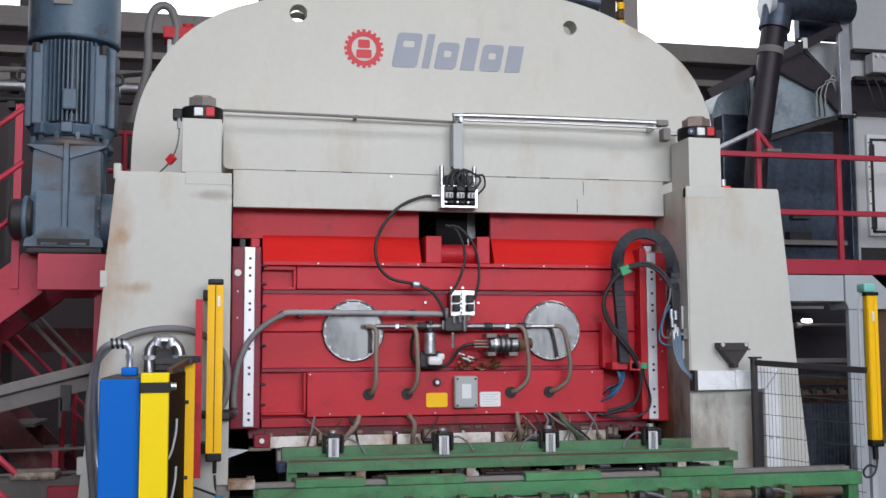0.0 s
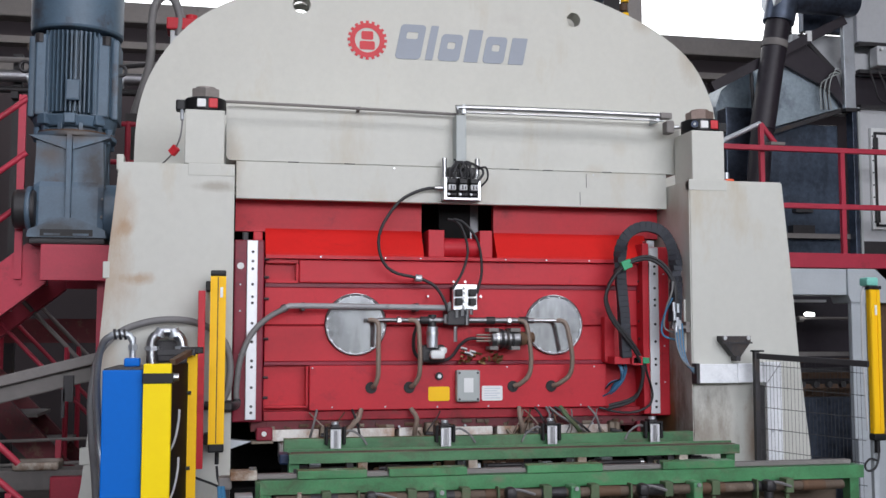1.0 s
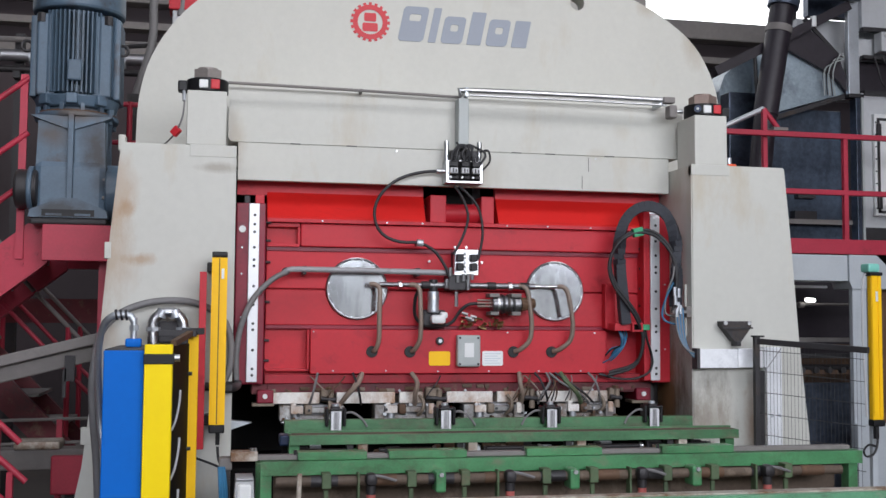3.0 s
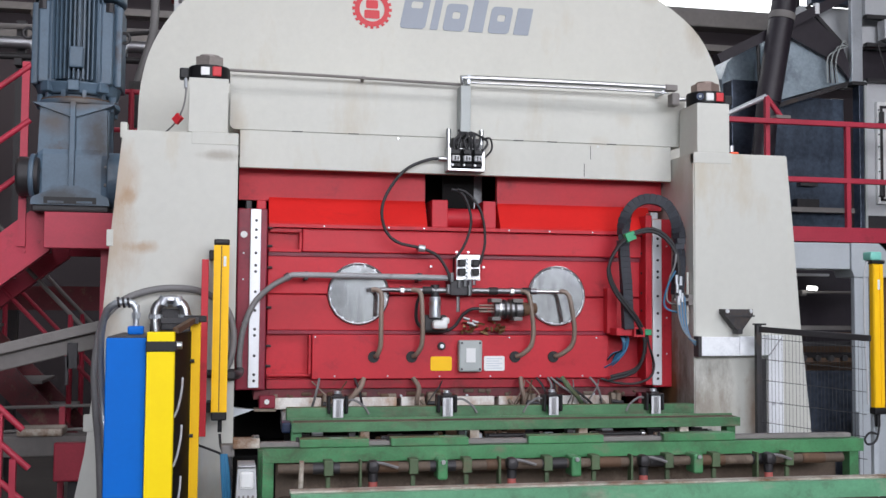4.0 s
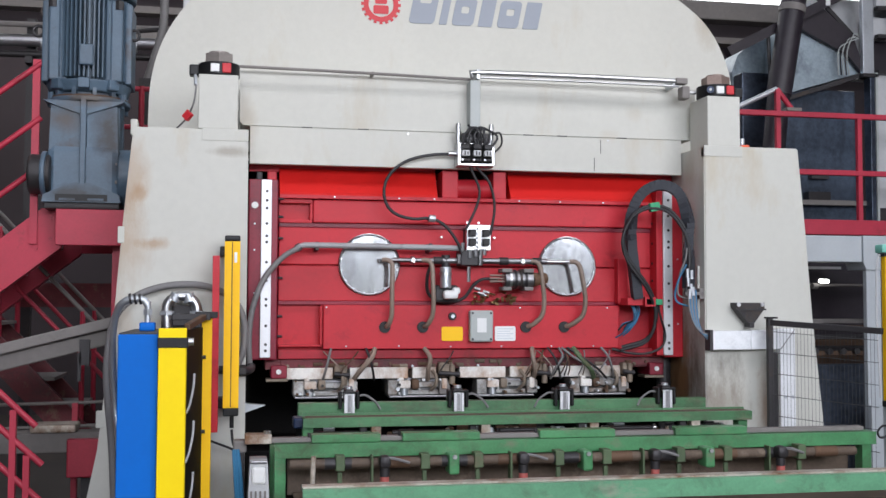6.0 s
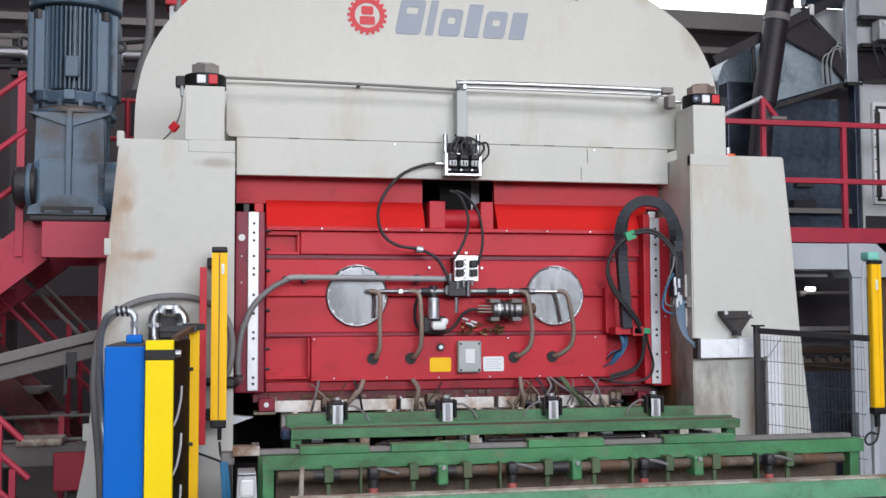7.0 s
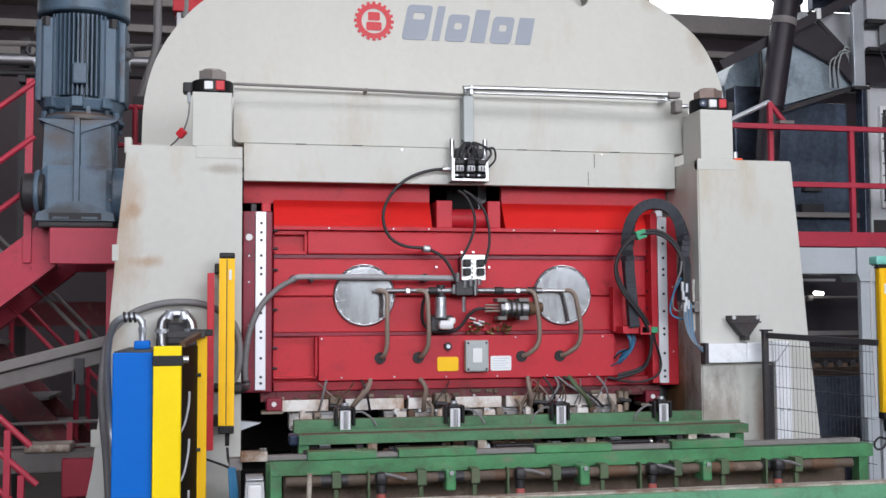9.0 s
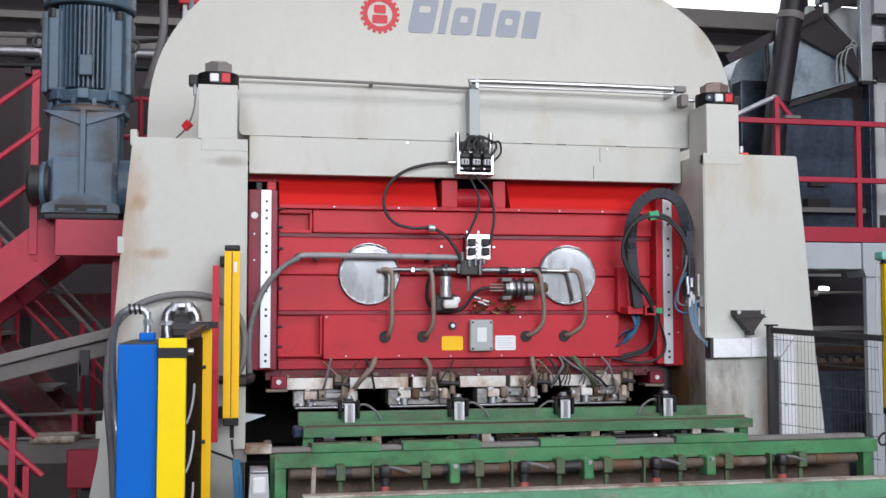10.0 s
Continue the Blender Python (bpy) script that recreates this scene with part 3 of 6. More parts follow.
def ram_carriage():
    """The red ram that goes up and down between the columns."""
    ram = thing("press_ram", (0, 0.2, 1.0), "red-painted sliding ram plate of the press with bolted panels", "press ram")
    part("backing_plate", boxes((-1.29, 1.36, 0.14, 0.5, 1.07, 2.14)), RED, ram)
    # upper plates on both sides of the centre gap, with the sloping ledge below them
    for x0, x1, xo in ((-1.29, -0.236, -1.485), (0.272, 1.38, 1.485)):
        part("upper_plate", boxes((min(x0, xo), max(x1, xo) if xo > 0 else x1, 0.158, 0.21, 2.31, 2.58)), RED, ram)
        part("sloping_ledge", profile_x(bmesh.new(), [(0.06, 2.165), (0.16, 2.335), (0.21, 2.335), (0.21, 2.14), (0.06, 2.14)], x0, x1), LIT_RED, ram, "bright red sloping ledge")
    part("flange", boxes((-1.29, 1.36, 0.05, 0.2, 2.125, 2.15), bevel=0.003), RED, ram)
    bolts(ram, [(x, 0.05, 2.138) for x in (-0.93, -0.5, -0.26, 0.33, 0.62, 0.93)], 0.006, 0.005, ZINC)
    part("upper_band", boxes((-1.07, 1.36, 0.07, 0.16, 1.968, 2.12), bevel=0.008), RED, ram)
    # Ledges in dark crimson draw the shadow gaps between the bands.
    part("ledge", boxes((-1.29, 1.36, 0.098, 0.16, 1.938, 1.968), bevel=0.003), SHADE_RED, ram)
    part("middle_panel", boxes((-1.29, 1.36, 0.105, 0.15, 1.692, 1.94), bevel=0.005), RED, ram)
    part("middle_panel", boxes((-1.29, 1.36, 0.105, 0.15, 1.452, 1.682), bevel=0.005), RED, ram)
    part("ledge", boxes((-1.29, 1.36, 0.098, 0.16, 1.426, 1.451), bevel=0.003), SHADE_RED, ram)
    part("lower_band", boxes((-1.0, 1.035, 0.03, 0.16, 1.135, 1.425), bevel=0.006), RED, ram)
    part("foot_strip", boxes((-1.29, 1.36, 0.07, 0.16, 1.07, 1.13), bevel=0.006), FOOT_RED, ram)
    for s in (-1, 1):
        x0, x1 = (-1.49, -1.3) if s < 0 else (1.36, 1.5)
        # Only the left plate is dark: the column's shade put into its colour.
        rail = part("guide_plate", boxes((x0, x1, 0.01, 0.4, 1.07, 2.24), bevel=0.008), SHADE_RED if s < 0 else RED, ram)
        a = -1.41 if s < 0 else 1.345
        strip = part("guide_strip", boxes((a, a + 0.068, -0.018, 0.009, 1.085, 2.235), bevel=0.004), STRIP, ram, "bright steel guide strip with bolt holes")
        if s > 0:
            part("strip_flange", boxes((1.296, 1.343, -0.012, 0.2, 1.085, 2.262), bevel=0.004), RED, ram)
        bolts(strip, [(a + 0.037, -0.018, z) for z in (1.13, 1.17, 1.29, 1.42, 1.46, 1.58, 1.7, 1.83, 1.87, 1.95, 2.05, 2.1, 2.16)], 0.0095, 0.003, DARK, "bolt", 12)
    # centre roller between two cheeks, in the gap of the upper plates
    for x0, x1 in ((-0.205, -0.095), (0.15, 0.24)):
        part("cheek", boxes((x0, x1, 0.06, 0.3, 2.15, 2.335), bevel=0.005), RED, ram)
    part("roller", rod(bmesh.new(), (-0.095, 0.17, 2.222), (0.15, 0.17, 2.222), 0.068, 28), RED, ram)
    for x in (-0.236, 0.262):
        part("gap_stud", rod(bmesh.new(), (x - 0.012, 0.2, 2.265), (x + 0.022, 0.2, 2.265), 0.014, 10), BLACK, ram)
    # Near-black sheets added in the centre gap to stand for its shade.
    part("valve_apron", boxes((-0.085, 0.14, 0.3, 0.32, 2.15, 2.58)), SHADE_BLACK, ram)
    part("roller_housing", boxes((-0.3, 0.34, 0.8, 0.85, 2.15, 2.58)), SHADE_BLACK, ram)
    part("grey_post", boxes((0.165, 0.25, 0.5, 0.58, 2.15, 2.58), bevel=0.006), RIM, ram)
    part("hose_clip", rod(bmesh.new(), (-0.32, -0.07, 2.0), (-0.275, -0.07, 1.995), 0.024, 12, bevel=0.004), ZINC, ram, "small grey hose clip")
    part("clip_arm", boxes((-0.305, -0.29, -0.07, 0.08, 1.99, 2.005)), DARK, ram)
    part("bracket", boxes((-1.44, -1.4, 0.1, 0.2, 2.24, 2.3), bevel=0.006), DARK, ram)
    part("bracket", boxes((-1.37, -1.31, 0.06, 0.2, 2.24, 2.3), bevel=0.006), RED, ram)
    part("bracket", boxes((1.36, 1.42, 0.06, 0.2, 2.24, 2.29), bevel=0.006), ZINC, ram)
    lug = [(-1.285, 0.02, z) for z in (2.12, 2.0, 1.86, 1.6, 1.35, 1.22)] + [(1.31, 0.02, z) for z in (2.12, 2.0, 1.86, 1.72, 1.6)]
    for x, y, z in lug:
        part("lug", rod(bmesh.new(), (x - 0.02, 0.06, z), (x + 0.02, 0.06, z), 0.009, 8), DARK, ram)
    for name, b in (("upper_band_edge", (-1.285, -1.075, 0.08, 0.15, 1.965, 1.985)), ("upper_band_edge", (-1.285, -1.075, 0.08, 0.15, 2.095, 2.12)), ("upper_band_end", (-1.09, -1.072, 0.08, 0.15, 1.985, 2.095)),
                    ("lower_band_edge", (-1.285, -1.005, 0.075, 0.15, 1.15, 1.165)), ("lower_band_end", (-1.02, -1.002, 0.06, 0.15, 1.165, 1.42)), ("lower_band_end", (1.038, 1.05, 0.06, 0.15, 1.135, 1.42))):
        part(name, boxes(b, bevel=0.003), RED, ram)
    # round inspection plates
    for cx in (-0.692, 0.682):
        disc = part("inspection_plate", rod(bmesh.new(), (cx, 0.105, 1.695), (cx, 0.085, 1.695), 0.208, 48, bevel=0.004), POLISHED, ram, "round polished steel inspection plate")
        rim = [(cx + 0.196 * math.cos(i * math.tau / 40), 0.086, 1.695 + 0.196 * math.sin(i * math.tau / 40)) for i in range(41)]
        part("rim", tube(bmesh.new(), rim, 0.0075, 80, 6), RIM, disc, "dull raised rim")
        bolts(disc, [(cx + 0.19 * math.cos(i * math.tau / 16 + 0.2), 0.082, 1.695 + 0.19 * math.sin(i * math.tau / 16 + 0.2)) for i in range(16)], 0.008, 0.008, ZINC)
    bolts(ram, [(x, 0.03, z) for x, z in ((-0.85, 1.155), (-0.5, 1.155), (-0.15, 1.15), (0.2, 1.15), (0.55, 1.15), (0.85, 1.15), (-0.98, 1.41), (-0.28, 1.41), (0.33, 1.41), (0.95, 1.41))], 0.006, 0.004, ZINC)
    bolts(ram, [(-1.45, 0.01, z) for z in (1.5, 1.78, 1.95)] + [(1.46, 0.01, z) for z in (1.3, 1.55, 1.75, 2.05)], 0.006, 0.004, ZINC)
    part("round_tag", rod(bmesh.new(), (-1.45, 0.012, 2.07), (-1.45, 0.005, 2.07), 0.022, 20), WHITE, ram, "small white round tag")
    # labels and box on the lower band
    part("yellow_label", slab(bmesh.new(), round_plate(-0.212, -0.068, 1.188, 1.282, 0.012, ("bl", "br", "tr", "tl")), 0.024, 0.031), AMBER, ram, "yellow warning label")
    part("white_label", slab(bmesh.new(), round_plate(0.153, 0.297, 1.186, 1.285, 0.012, ("bl", "br", "tr", "tl")), 0.024, 0.031), WHITE, ram, "white printed label")
    rows = bmesh.new()
    for i in range(5):
        box(rows, 0.17, 0.28 - 0.02 * (i % 2), 0.0225, 0.0242, 1.2 + i * 0.016, 1.207 + i * 0.016)
    part("label_print", rows, ZINC, ram, "faint unreadable print")
    jb = part("junction_box", boxes((-0.03, 0.13, -0.03, 0.03, 1.182, 1.392), bevel=0.012), BOX_GREY, ram, "grey junction box")
    part("box_label", boxes((0.018, 0.082, -0.034, -0.029, 1.245, 1.34)), WHITE, jb, "white box label")
    bolts(jb, [(x, -0.03, z) for x in (-0.012, 0.112) for z in (1.2, 1.374)], 0.008, 0.004, DARK)
    knob = rod(bmesh.new(), (-0.14, 0.03, 1.352), (-0.14, 0.01, 1.352), 0.027, 20, bevel=0.004)
    part("knob", knob, DARK, ram, "dark round knob")
    part("knob_centre", rod(bmesh.new(), (-0.14, 0.012, 1.352), (-0.14, 0.0, 1.352), 0.013, 12), ZINC, ram)
    # long grey pipe, manifold and four tan hoses into the holes of the lower band
    part("air_pipe", tube(bmesh.new(), [(-1.17, -0.04, 1.8), (-1.12, -0.04, 1.812), (-0.6, -0.04, 1.81), (-0.1, -0.04, 1.805)], 0.019, 20, 14), PIPE_GREY, ram, "long grey pipe")
    part("pipe_union", rod(bmesh.new(), (-1.185, -0.04, 1.787), (-1.155, -0.04, 1.806), 0.026, 12, bevel=0.004), RIM, ram)
    for x in (-1.05, -0.3):
        part("pipe_clip", boxes((x - 0.012, x + 0.012, -0.045, 0.11, 1.78, 1.835), bevel=0.003), DARK, ram)
    part("manifold", rod(bmesh.new(), (-0.56, -0.03, 1.722), (-0.28, -0.03, 1.722), 0.016, 14), RIM, ram)
    part("manifold", rod(bmesh.new(), (-0.28, -0.03, 1.722), (0.5, -0.03, 1.722), 0.02, 14), RIM, ram)
    part("manifold", rod(bmesh.new(), (0.5, -0.03, 1.722), (0.72, -0.03, 1.722), 0.012, 14), STEEL, ram)
    for x in (-0.42, 0.33):
        c = part("coupling", rod(bmesh.new(), (x - 0.014, -0.03, 1.722), (x + 0.014, -0.03, 1.722), 0.027, 6, bevel=0.003), STEEL, ram, "bright hexagonal coupling")
    for x in (-0.25, 0.2, 0.43):
        part("coupling", rod(bmesh.new(), (x - 0.03, -0.03, 1.722), (x + 0.03, -0.03, 1.722), 0.026, 12, bevel=0.003), DARK, ram)
    for x0, x1, bow in ((-0.56, -0.59, 0.0), (-0.295, -0.335, 0.012), (0.445, 0.375, 0.03), (0.725, 0.645, 0.04)):
        hose = tube(bmesh.new(), [(x0 - 0.06, -0.032, 1.722), (x0 - 0.03, -0.045, 1.722), (x0, -0.055, 1.69), (x0 + bow * 0.6, -0.058, 1.58), (x0 + bow, -0.055, 1.46), (x0 + bow * 0.6, -0.045, 1.36), ((x0 + x1) / 2, -0.02, 1.3), (x1 + 0.004, 0.02, 1.283)], 0.016, 28, 12)
        part("tan_hose", hose, TAN_HOSE, ram, "dirty tan air hose")
        # Flat black disc paints the dark of the hole that takes the hose.
        part("grommet", slab(bmesh.new(), ring(x1 - 0.005, 1.28, 0.038, 24), 0.02, 0.04), BLACK, ram, "black disc drawn for a hose hole")
    # valve block in the middle
    vb = part("valve_block", boxes((-0.062, 0.105, -0.06, -0.02, 1.79, 1.962), bevel=0.004), STEEL, ram, "bright steel valve block")
    part("valve_foot", boxes((-0.05, 0.09, -0.02, 0.11, 1.8, 1.95)), DARK, ram)
    for x in (-0.025, 0.068):
        for z in (1.845, 1.905):
            part("solenoid", boxes((x - 0.027, x + 0.02, -0.105, -0.055, z - 0.024, z + 0.024), bevel=0.005), BLACK, vb, "black solenoid")
    for i in range(5):
        part("fitting", rod(bmesh.new(), (0.018, -0.06, 1.82 + i * 0.03), (0.018, -0.09, 1.82 + i * 0.03), 0.012, 8), STEEL, vb)
    for x, z0, z1 in ((-0.04, 1.74, 1.79), (0.0, 1.75, 1.8), (0.035, 1.7, 1.8), (0.06, 1.76, 1.8)):
        part("hose_end", rod(bmesh.new(), (x, -0.07, z0), (x, -0.07, z1), 0.011, 8), STEEL, vb)
    part("manifold_block", boxes((-0.1, 0.03, -0.06, 0.1, 1.69, 1.79), bevel=0.006), DARK, ram)
    for x, z0, z1 in ((-0.115, 1.7, 1.76), (-0.05, 1.58, 1.68), (0.03, 1.69, 1.76), (-0.09, 1.78, 1.84)):
        part("nipple", rod(bmesh.new(), (x, -0.075, z0), (x, -0.075, z1), 0.012, 8, bevel=0.002), STEEL, ram)
    bolts(ram, [(-0.03, 0.085, 1.985), (0.05, 0.085, 1.985), (-0.205, 0.09, 1.885), (0.16, 0.09, 1.885), (-0.16, 0.105, 1.605)], 0.009, 0.02, STEEL)
    # filter with its bright cup, and the cable behind it
    part("filter_body", rod(bmesh.new(), (-0.195, -0.02, 1.54), (-0.195, -0.02, 1.68), 0.038, 20, bevel=0.006), ZINC, ram, "grey air filter bowl")
    part("filter_head", rod(bmesh.new(), (-0.195, -0.02, 1.68), (-0.195, -0.02, 1.76), 0.03, 12, bevel=0.005), DARK, ram)
    part("filter_ring", rod(bmesh.new(), (-0.195, -0.02, 1.625), (-0.195, -0.02, 1.645), 0.042, 20), STEEL, ram)
    part("lamp_cup", box(box(bmesh.new(), -0.215, -0.115, -0.07, 0.0, 1.465, 1.525, bevel=0.02), -0.15, -0.1, -0.06, 0.0, 1.5, 1.545, bevel=0.015), WHITE, ram, "white rounded cup")
    part("lamp_mount", boxes((-0.27, -0.1, 0.0, 0.11, 1.44, 1.56), bevel=0.02), DARK, ram)
    part("loose_cable", tube(bmesh.new(), [(-0.29, -0.02, 1.7), (-0.315, 0.0, 1.62), (-0.3, 0.03, 1.5), (-0.2, 0.04, 1.445), (-0.07, 0.02, 1.47), (0.0, 0.0, 1.56), (0.06, -0.02, 1.6), (0.16, -0.03, 1.6)], 0.011, 40, 8), RUBBER, ram, "loose black cable")
    # small geared motor
    part("gearmotor_body", rod(bmesh.new(), (0.2, -0.03, 1.6), (0.4, -0.03, 1.6), 0.06, 24, bevel=0.008), RIM, ram, "oily grey geared motor")
    for x in (0.21, 0.36):
        part("motor_lug", boxes((x - 0.035, x + 0.035, -0.09, 0.03, 1.645, 1.672), bevel=0.004), LEDGE, ram)
        part("motor_lug", boxes((x - 0.03, x + 0.03, -0.09, 0.03, 1.525, 1.55), bevel=0.004), LEDGE, ram)
    for x in (0.24, 0.275, 0.31, 0.345):
        part("motor_band", rod(bmesh.new(), (x - 0.008, -0.03, 1.6), (x + 0.008, -0.03, 1.6), 0.067, 24), STEEL if x == 0.24 else DARK, ram)
    part("motor_mount", rod(bmesh.new(), (0.4, -0.03, 1.6), (0.5, -0.02, 1.61), 0.05, 20, 0.035), RUST, ram)
    for z in (1.585, 1.605, 1.625):
        part("motor_pipe", rod(bmesh.new(), (0.1, -0.05, z), (0.2, -0.05, z), 0.007, 8), NUT, ram)
    clump = bmesh.new()
    rnd = random.Random(4)
    for i in range(26):
        x, z = rnd.uniform(0.0, 0.3), rnd.uniform(1.44, 1.51)
        beam(clump, (x, rnd.uniform(0.0, 0.09), z), (x + rnd.uniform(-0.05, 0.05), rnd.uniform(0.0, 0.09), z + rnd.uniform(-0.02, 0.03)), 0.014, 0.012)
    part("grease_clump", clump, BRASS, ram, "greasy brown tangle of fittings")
    for x, z in ((0.02, 1.54), (0.06, 1.5), (0.08, 1.52), (0.045, 1.51)):
        part("fitting", rod(bmesh.new(), (x - 0.02, -0.02, z), (x + 0.02, -0.03, z - 0.012), 0.011, 8), STEEL, ram)
    # square bracket and holder for the cables
    part("bracket_post", boxes((1.03, 1.1, 0.03, 0.1, 1.44, 1.75), bevel=0.003), RED, ram)
    part("bracket_arm", boxes((1.05, 1.164, -0.1, 0.1, 1.428, 1.478), bevel=0.003), RED, ram)
    frame_loop = [(1.165, 1.422), (1.24, 1.422), (1.24, 1.484), (1.165, 1.484)]
    part("square_tube", slab(bmesh.new(), frame_loop, -0.13, 0.06, [[(1.176, 1.433), (1.229, 1.433), (1.229, 1.473), (1.176, 1.473)]]), RED, ram, "open square steel tube")
    # Black filler that draws the shaded inside of the square tube.
    part("tube_mouth", boxes((1.177, 1.228, -0.09, -0.07, 1.434, 1.472)), SHADE_BLACK, ram)
    part("green_clip", boxes((1.243, 1.292, -0.13, -0.03, 1.432, 1.472), bevel=0.004), GREEN_CLIP, ram, "green cable clip")
    part("trailing_cable", tube(bmesh.new(), [(1.275, -0.09, 1.435), (1.29, -0.08, 1.37), (1.335, -0.05, 1.26), (1.34, -0.05, 1.2), (1.31, -0.05, 1.14), (1.22, -0.03, 1.1), (1.1, -0.01, 1.1), (0.98, 0.02, 1.13)], 0.0085, 40, 8), RUBBER, ram, "loose black cable")
    rnd = random.Random(17)
    for i in range(8):
        d, e, f = rnd.uniform(0, 0.06), rnd.uniform(-0.035, 0.03), rnd.uniform(-0.03, 0.03)
        part("blue_cable", tube(bmesh.new(), [(1.1 + d, -0.01, 1.44), (1.115 + d * 0.8, -0.035, 1.39), (1.115 + d * 0.6 + e * 0.4, -0.04 + f, 1.33), (1.075 + e, -0.02 + f, 1.275 + f), (1.045 + e * 1.3, 0.02, 1.235 + f)], 0.0055, 14, 6), BLUE_WIRE if i % 4 else BLACK, ram, "blue cable" if i % 4 else "")
    # mould halves under the ram
    part("mould_carrier", boxes((-1.37, 1.39, 0.1, 0.55, 1.0, 1.068), bevel=0.004), GRIMY_SHADED_RED, ram)
    for x in (-1.275, 1.325):
        m = part("end_block", boxes((x - 0.06, x + 0.045, 0.05, 0.3, 0.945, 1.03), bevel=0.008), SHADE_RED, ram)
        part("block_foot", boxes((x - 0.09, x + 0.05, 0.06, 0.2, 0.925, 0.944), bevel=0.003), TAN_STEEL, ram)
        bolts(m, [(x - 0.01, 0.05, 0.99)], 0.016, 0.012, WHITE, "end_cap", 16)
    part("carrier_face", boxes((-1.27, 1.28, 0.09, 0.12, 1.012, 1.068), bevel=0.004), GRIMY_SHADED_RED, ram)
    for x0, x1 in ((-1.25, -0.93), (-0.82, -0.43), (-0.4, -0.24), (-0.08, 0.24), (0.27, 0.42), (0.55, 0.86), (0.88, 1.06)):
        part("mould_plate", boxes((x0, x1, 0.07, 0.5, 0.938, 1.012), bevel=0.005), MOULD_FACE, ram, "chalky white mould plate with rust stains")
    for i, x0 in enumerate((-1.19, -0.569, 0.035, 0.69)):
        half = part("mould_half", boxes((x0 + 0.02, x0 + 0.42, 0.12, 0.5, 0.82, 0.94), bevel=0.012), RIM, ram, "dirty stained mould half")
        rnd = random.Random(i + 20)
        part("side_block", boxes((x0, x0 + 0.07, 0.05, 0.2, 0.828, 0.928), bevel=0.006), DIRTY_STEEL, half)
        step = boxes((x0 + 0.07, x0 + 0.15, 0.03, 0.12, 0.875, 0.925), bevel=0.005)
        box(step, x0 + 0.072, x0 + 0.105, 0.035, 0.1, 0.925, 0.945, bevel=0.004)
        part("step_bracket", step, MOULD_FACE, half, "pale step bracket")
        part("mould_pin", rod(bmesh.new(), (x0 + 0.11, 0.06, 0.826), (x0 + 0.11, 0.06, 0.876), 0.026, 16, bevel=0.004), ZINC, half)
        part("side_block", boxes((x0 + 0.1, x0 + 0.36, 0.075, 0.2, 0.83, 0.862), bevel=0.004), DIRTY_STEEL, half)
        part("clay_lump", boxes((x0 + 0.16, x0 + 0.21, 0.03, 0.12, 0.868, 0.935), bevel=0.014), TAN_STEEL if i % 2 == 0 else RUST, half, "clay-crusted lump")
        part("cross_slab", boxes((x0 + 0.2, x0 + 0.34, 0.045, 0.14, 0.88, 0.915), bevel=0.005), DIRTY_STEEL, half)
        part("side_block", boxes((x0 + 0.345, x0 + 0.42, 0.04, 0.2, 0.832, 0.925), bevel=0.008), LEDGE if i % 2 else DIRTY_STEEL, half)
        part("bright_bracket", boxes((x0 + 0.36, x0 + 0.395, 0.025, 0.05, 0.87, 0.94), bevel=0.004), MOULD_FACE, half)
        part("base_bar", boxes((x0 + 0.01, x0 + 0.4, 0.05, 0.3, 0.812, 0.826), bevel=0.003), RIM, half)
        for k in range(9):
            x, z = x0 + rnd.uniform(0.0, 0.44), rnd.choice((0.93, 0.87, 0.845, 0.9))
            r = rnd.uniform(0.006, 0.013)
            part("mould_bolt", rod(bmesh.new(), (x, 0.06, z), (x, rnd.uniform(0.0, 0.03), z), r, 8), rnd.choice((STEEL, DARK, RUST, ZINC)), half)
        x = x0 + 0.3
        part("feed_pipe", tube(bmesh.new(), [(x, 0.05, 0.99), (x + 0.02, 0.012, 0.95), (x + 0.015, 0.008, 0.9), (x - 0.01, 0.05, 0.86)], 0.012, 14, 8), TAN_STEEL, half)
    # clay-crusted pipe stacks between the plates
    for x, w, lift in ((-0.875, 0.05, 0.0), (-0.16, 0.07, 0.01), (0.485, 0.055, 0.0), (1.1, 0.04, 0.0)):
        part("feed_block", boxes((x - w, x + w * 0.4, 0.03, 0.12, 0.95, 1.035 + lift), bevel=0.012), TAN_STEEL, ram)
        part("feed_neck", rod(bmesh.new(), (x + w * 0.3, 0.03, 0.9), (x + w * 0.3, 0.03, 1.03), 0.02, 14, bevel=0.004), TAN_STEEL, ram)
        part("feed_flange", rod(bmesh.new(), (x - w, 0.02, 0.975), (x + w, 0.02, 0.965), 0.016, 12), DARK, ram)
        part("feed_nut", rod(bmesh.new(), (x, 0.03, 1.035 + lift), (x, 0.03, 1.05 + lift), 0.024, 6), RUST, ram)
    for k in range(18):
        x, z = -1.3 + k * 0.15, 1.02 + 0.008 * (k % 3)
        part("carrier_bolt", rod(bmesh.new(), (x, 0.09, z), (x, 0.07, z), 0.008, 8), RUST if k % 3 else ZINC, ram)
    rnd = random.Random(23)
    for k in range(15):
        x = rnd.choice((-0.95, -0.72, -0.3, -0.1, 0.45, 0.62, 0.8, 0.95)) + rnd.uniform(-0.06, 0.06)
        e = rnd.uniform(-0.14, 0.14)
        part("thin_wire", tube(bmesh.new(), [(x, 0.04, 1.12), (x + e * 0.3, -0.01, 1.08), (x + e * 0.8, -0.015, 1.01), (x + e, 0.045, 0.95)], 0.0045, 14, 6), rnd.choice((RUBBER, GREY_HOSE, RUST, TAN_HOSE)), ram)
    rnd = random.Random(31)
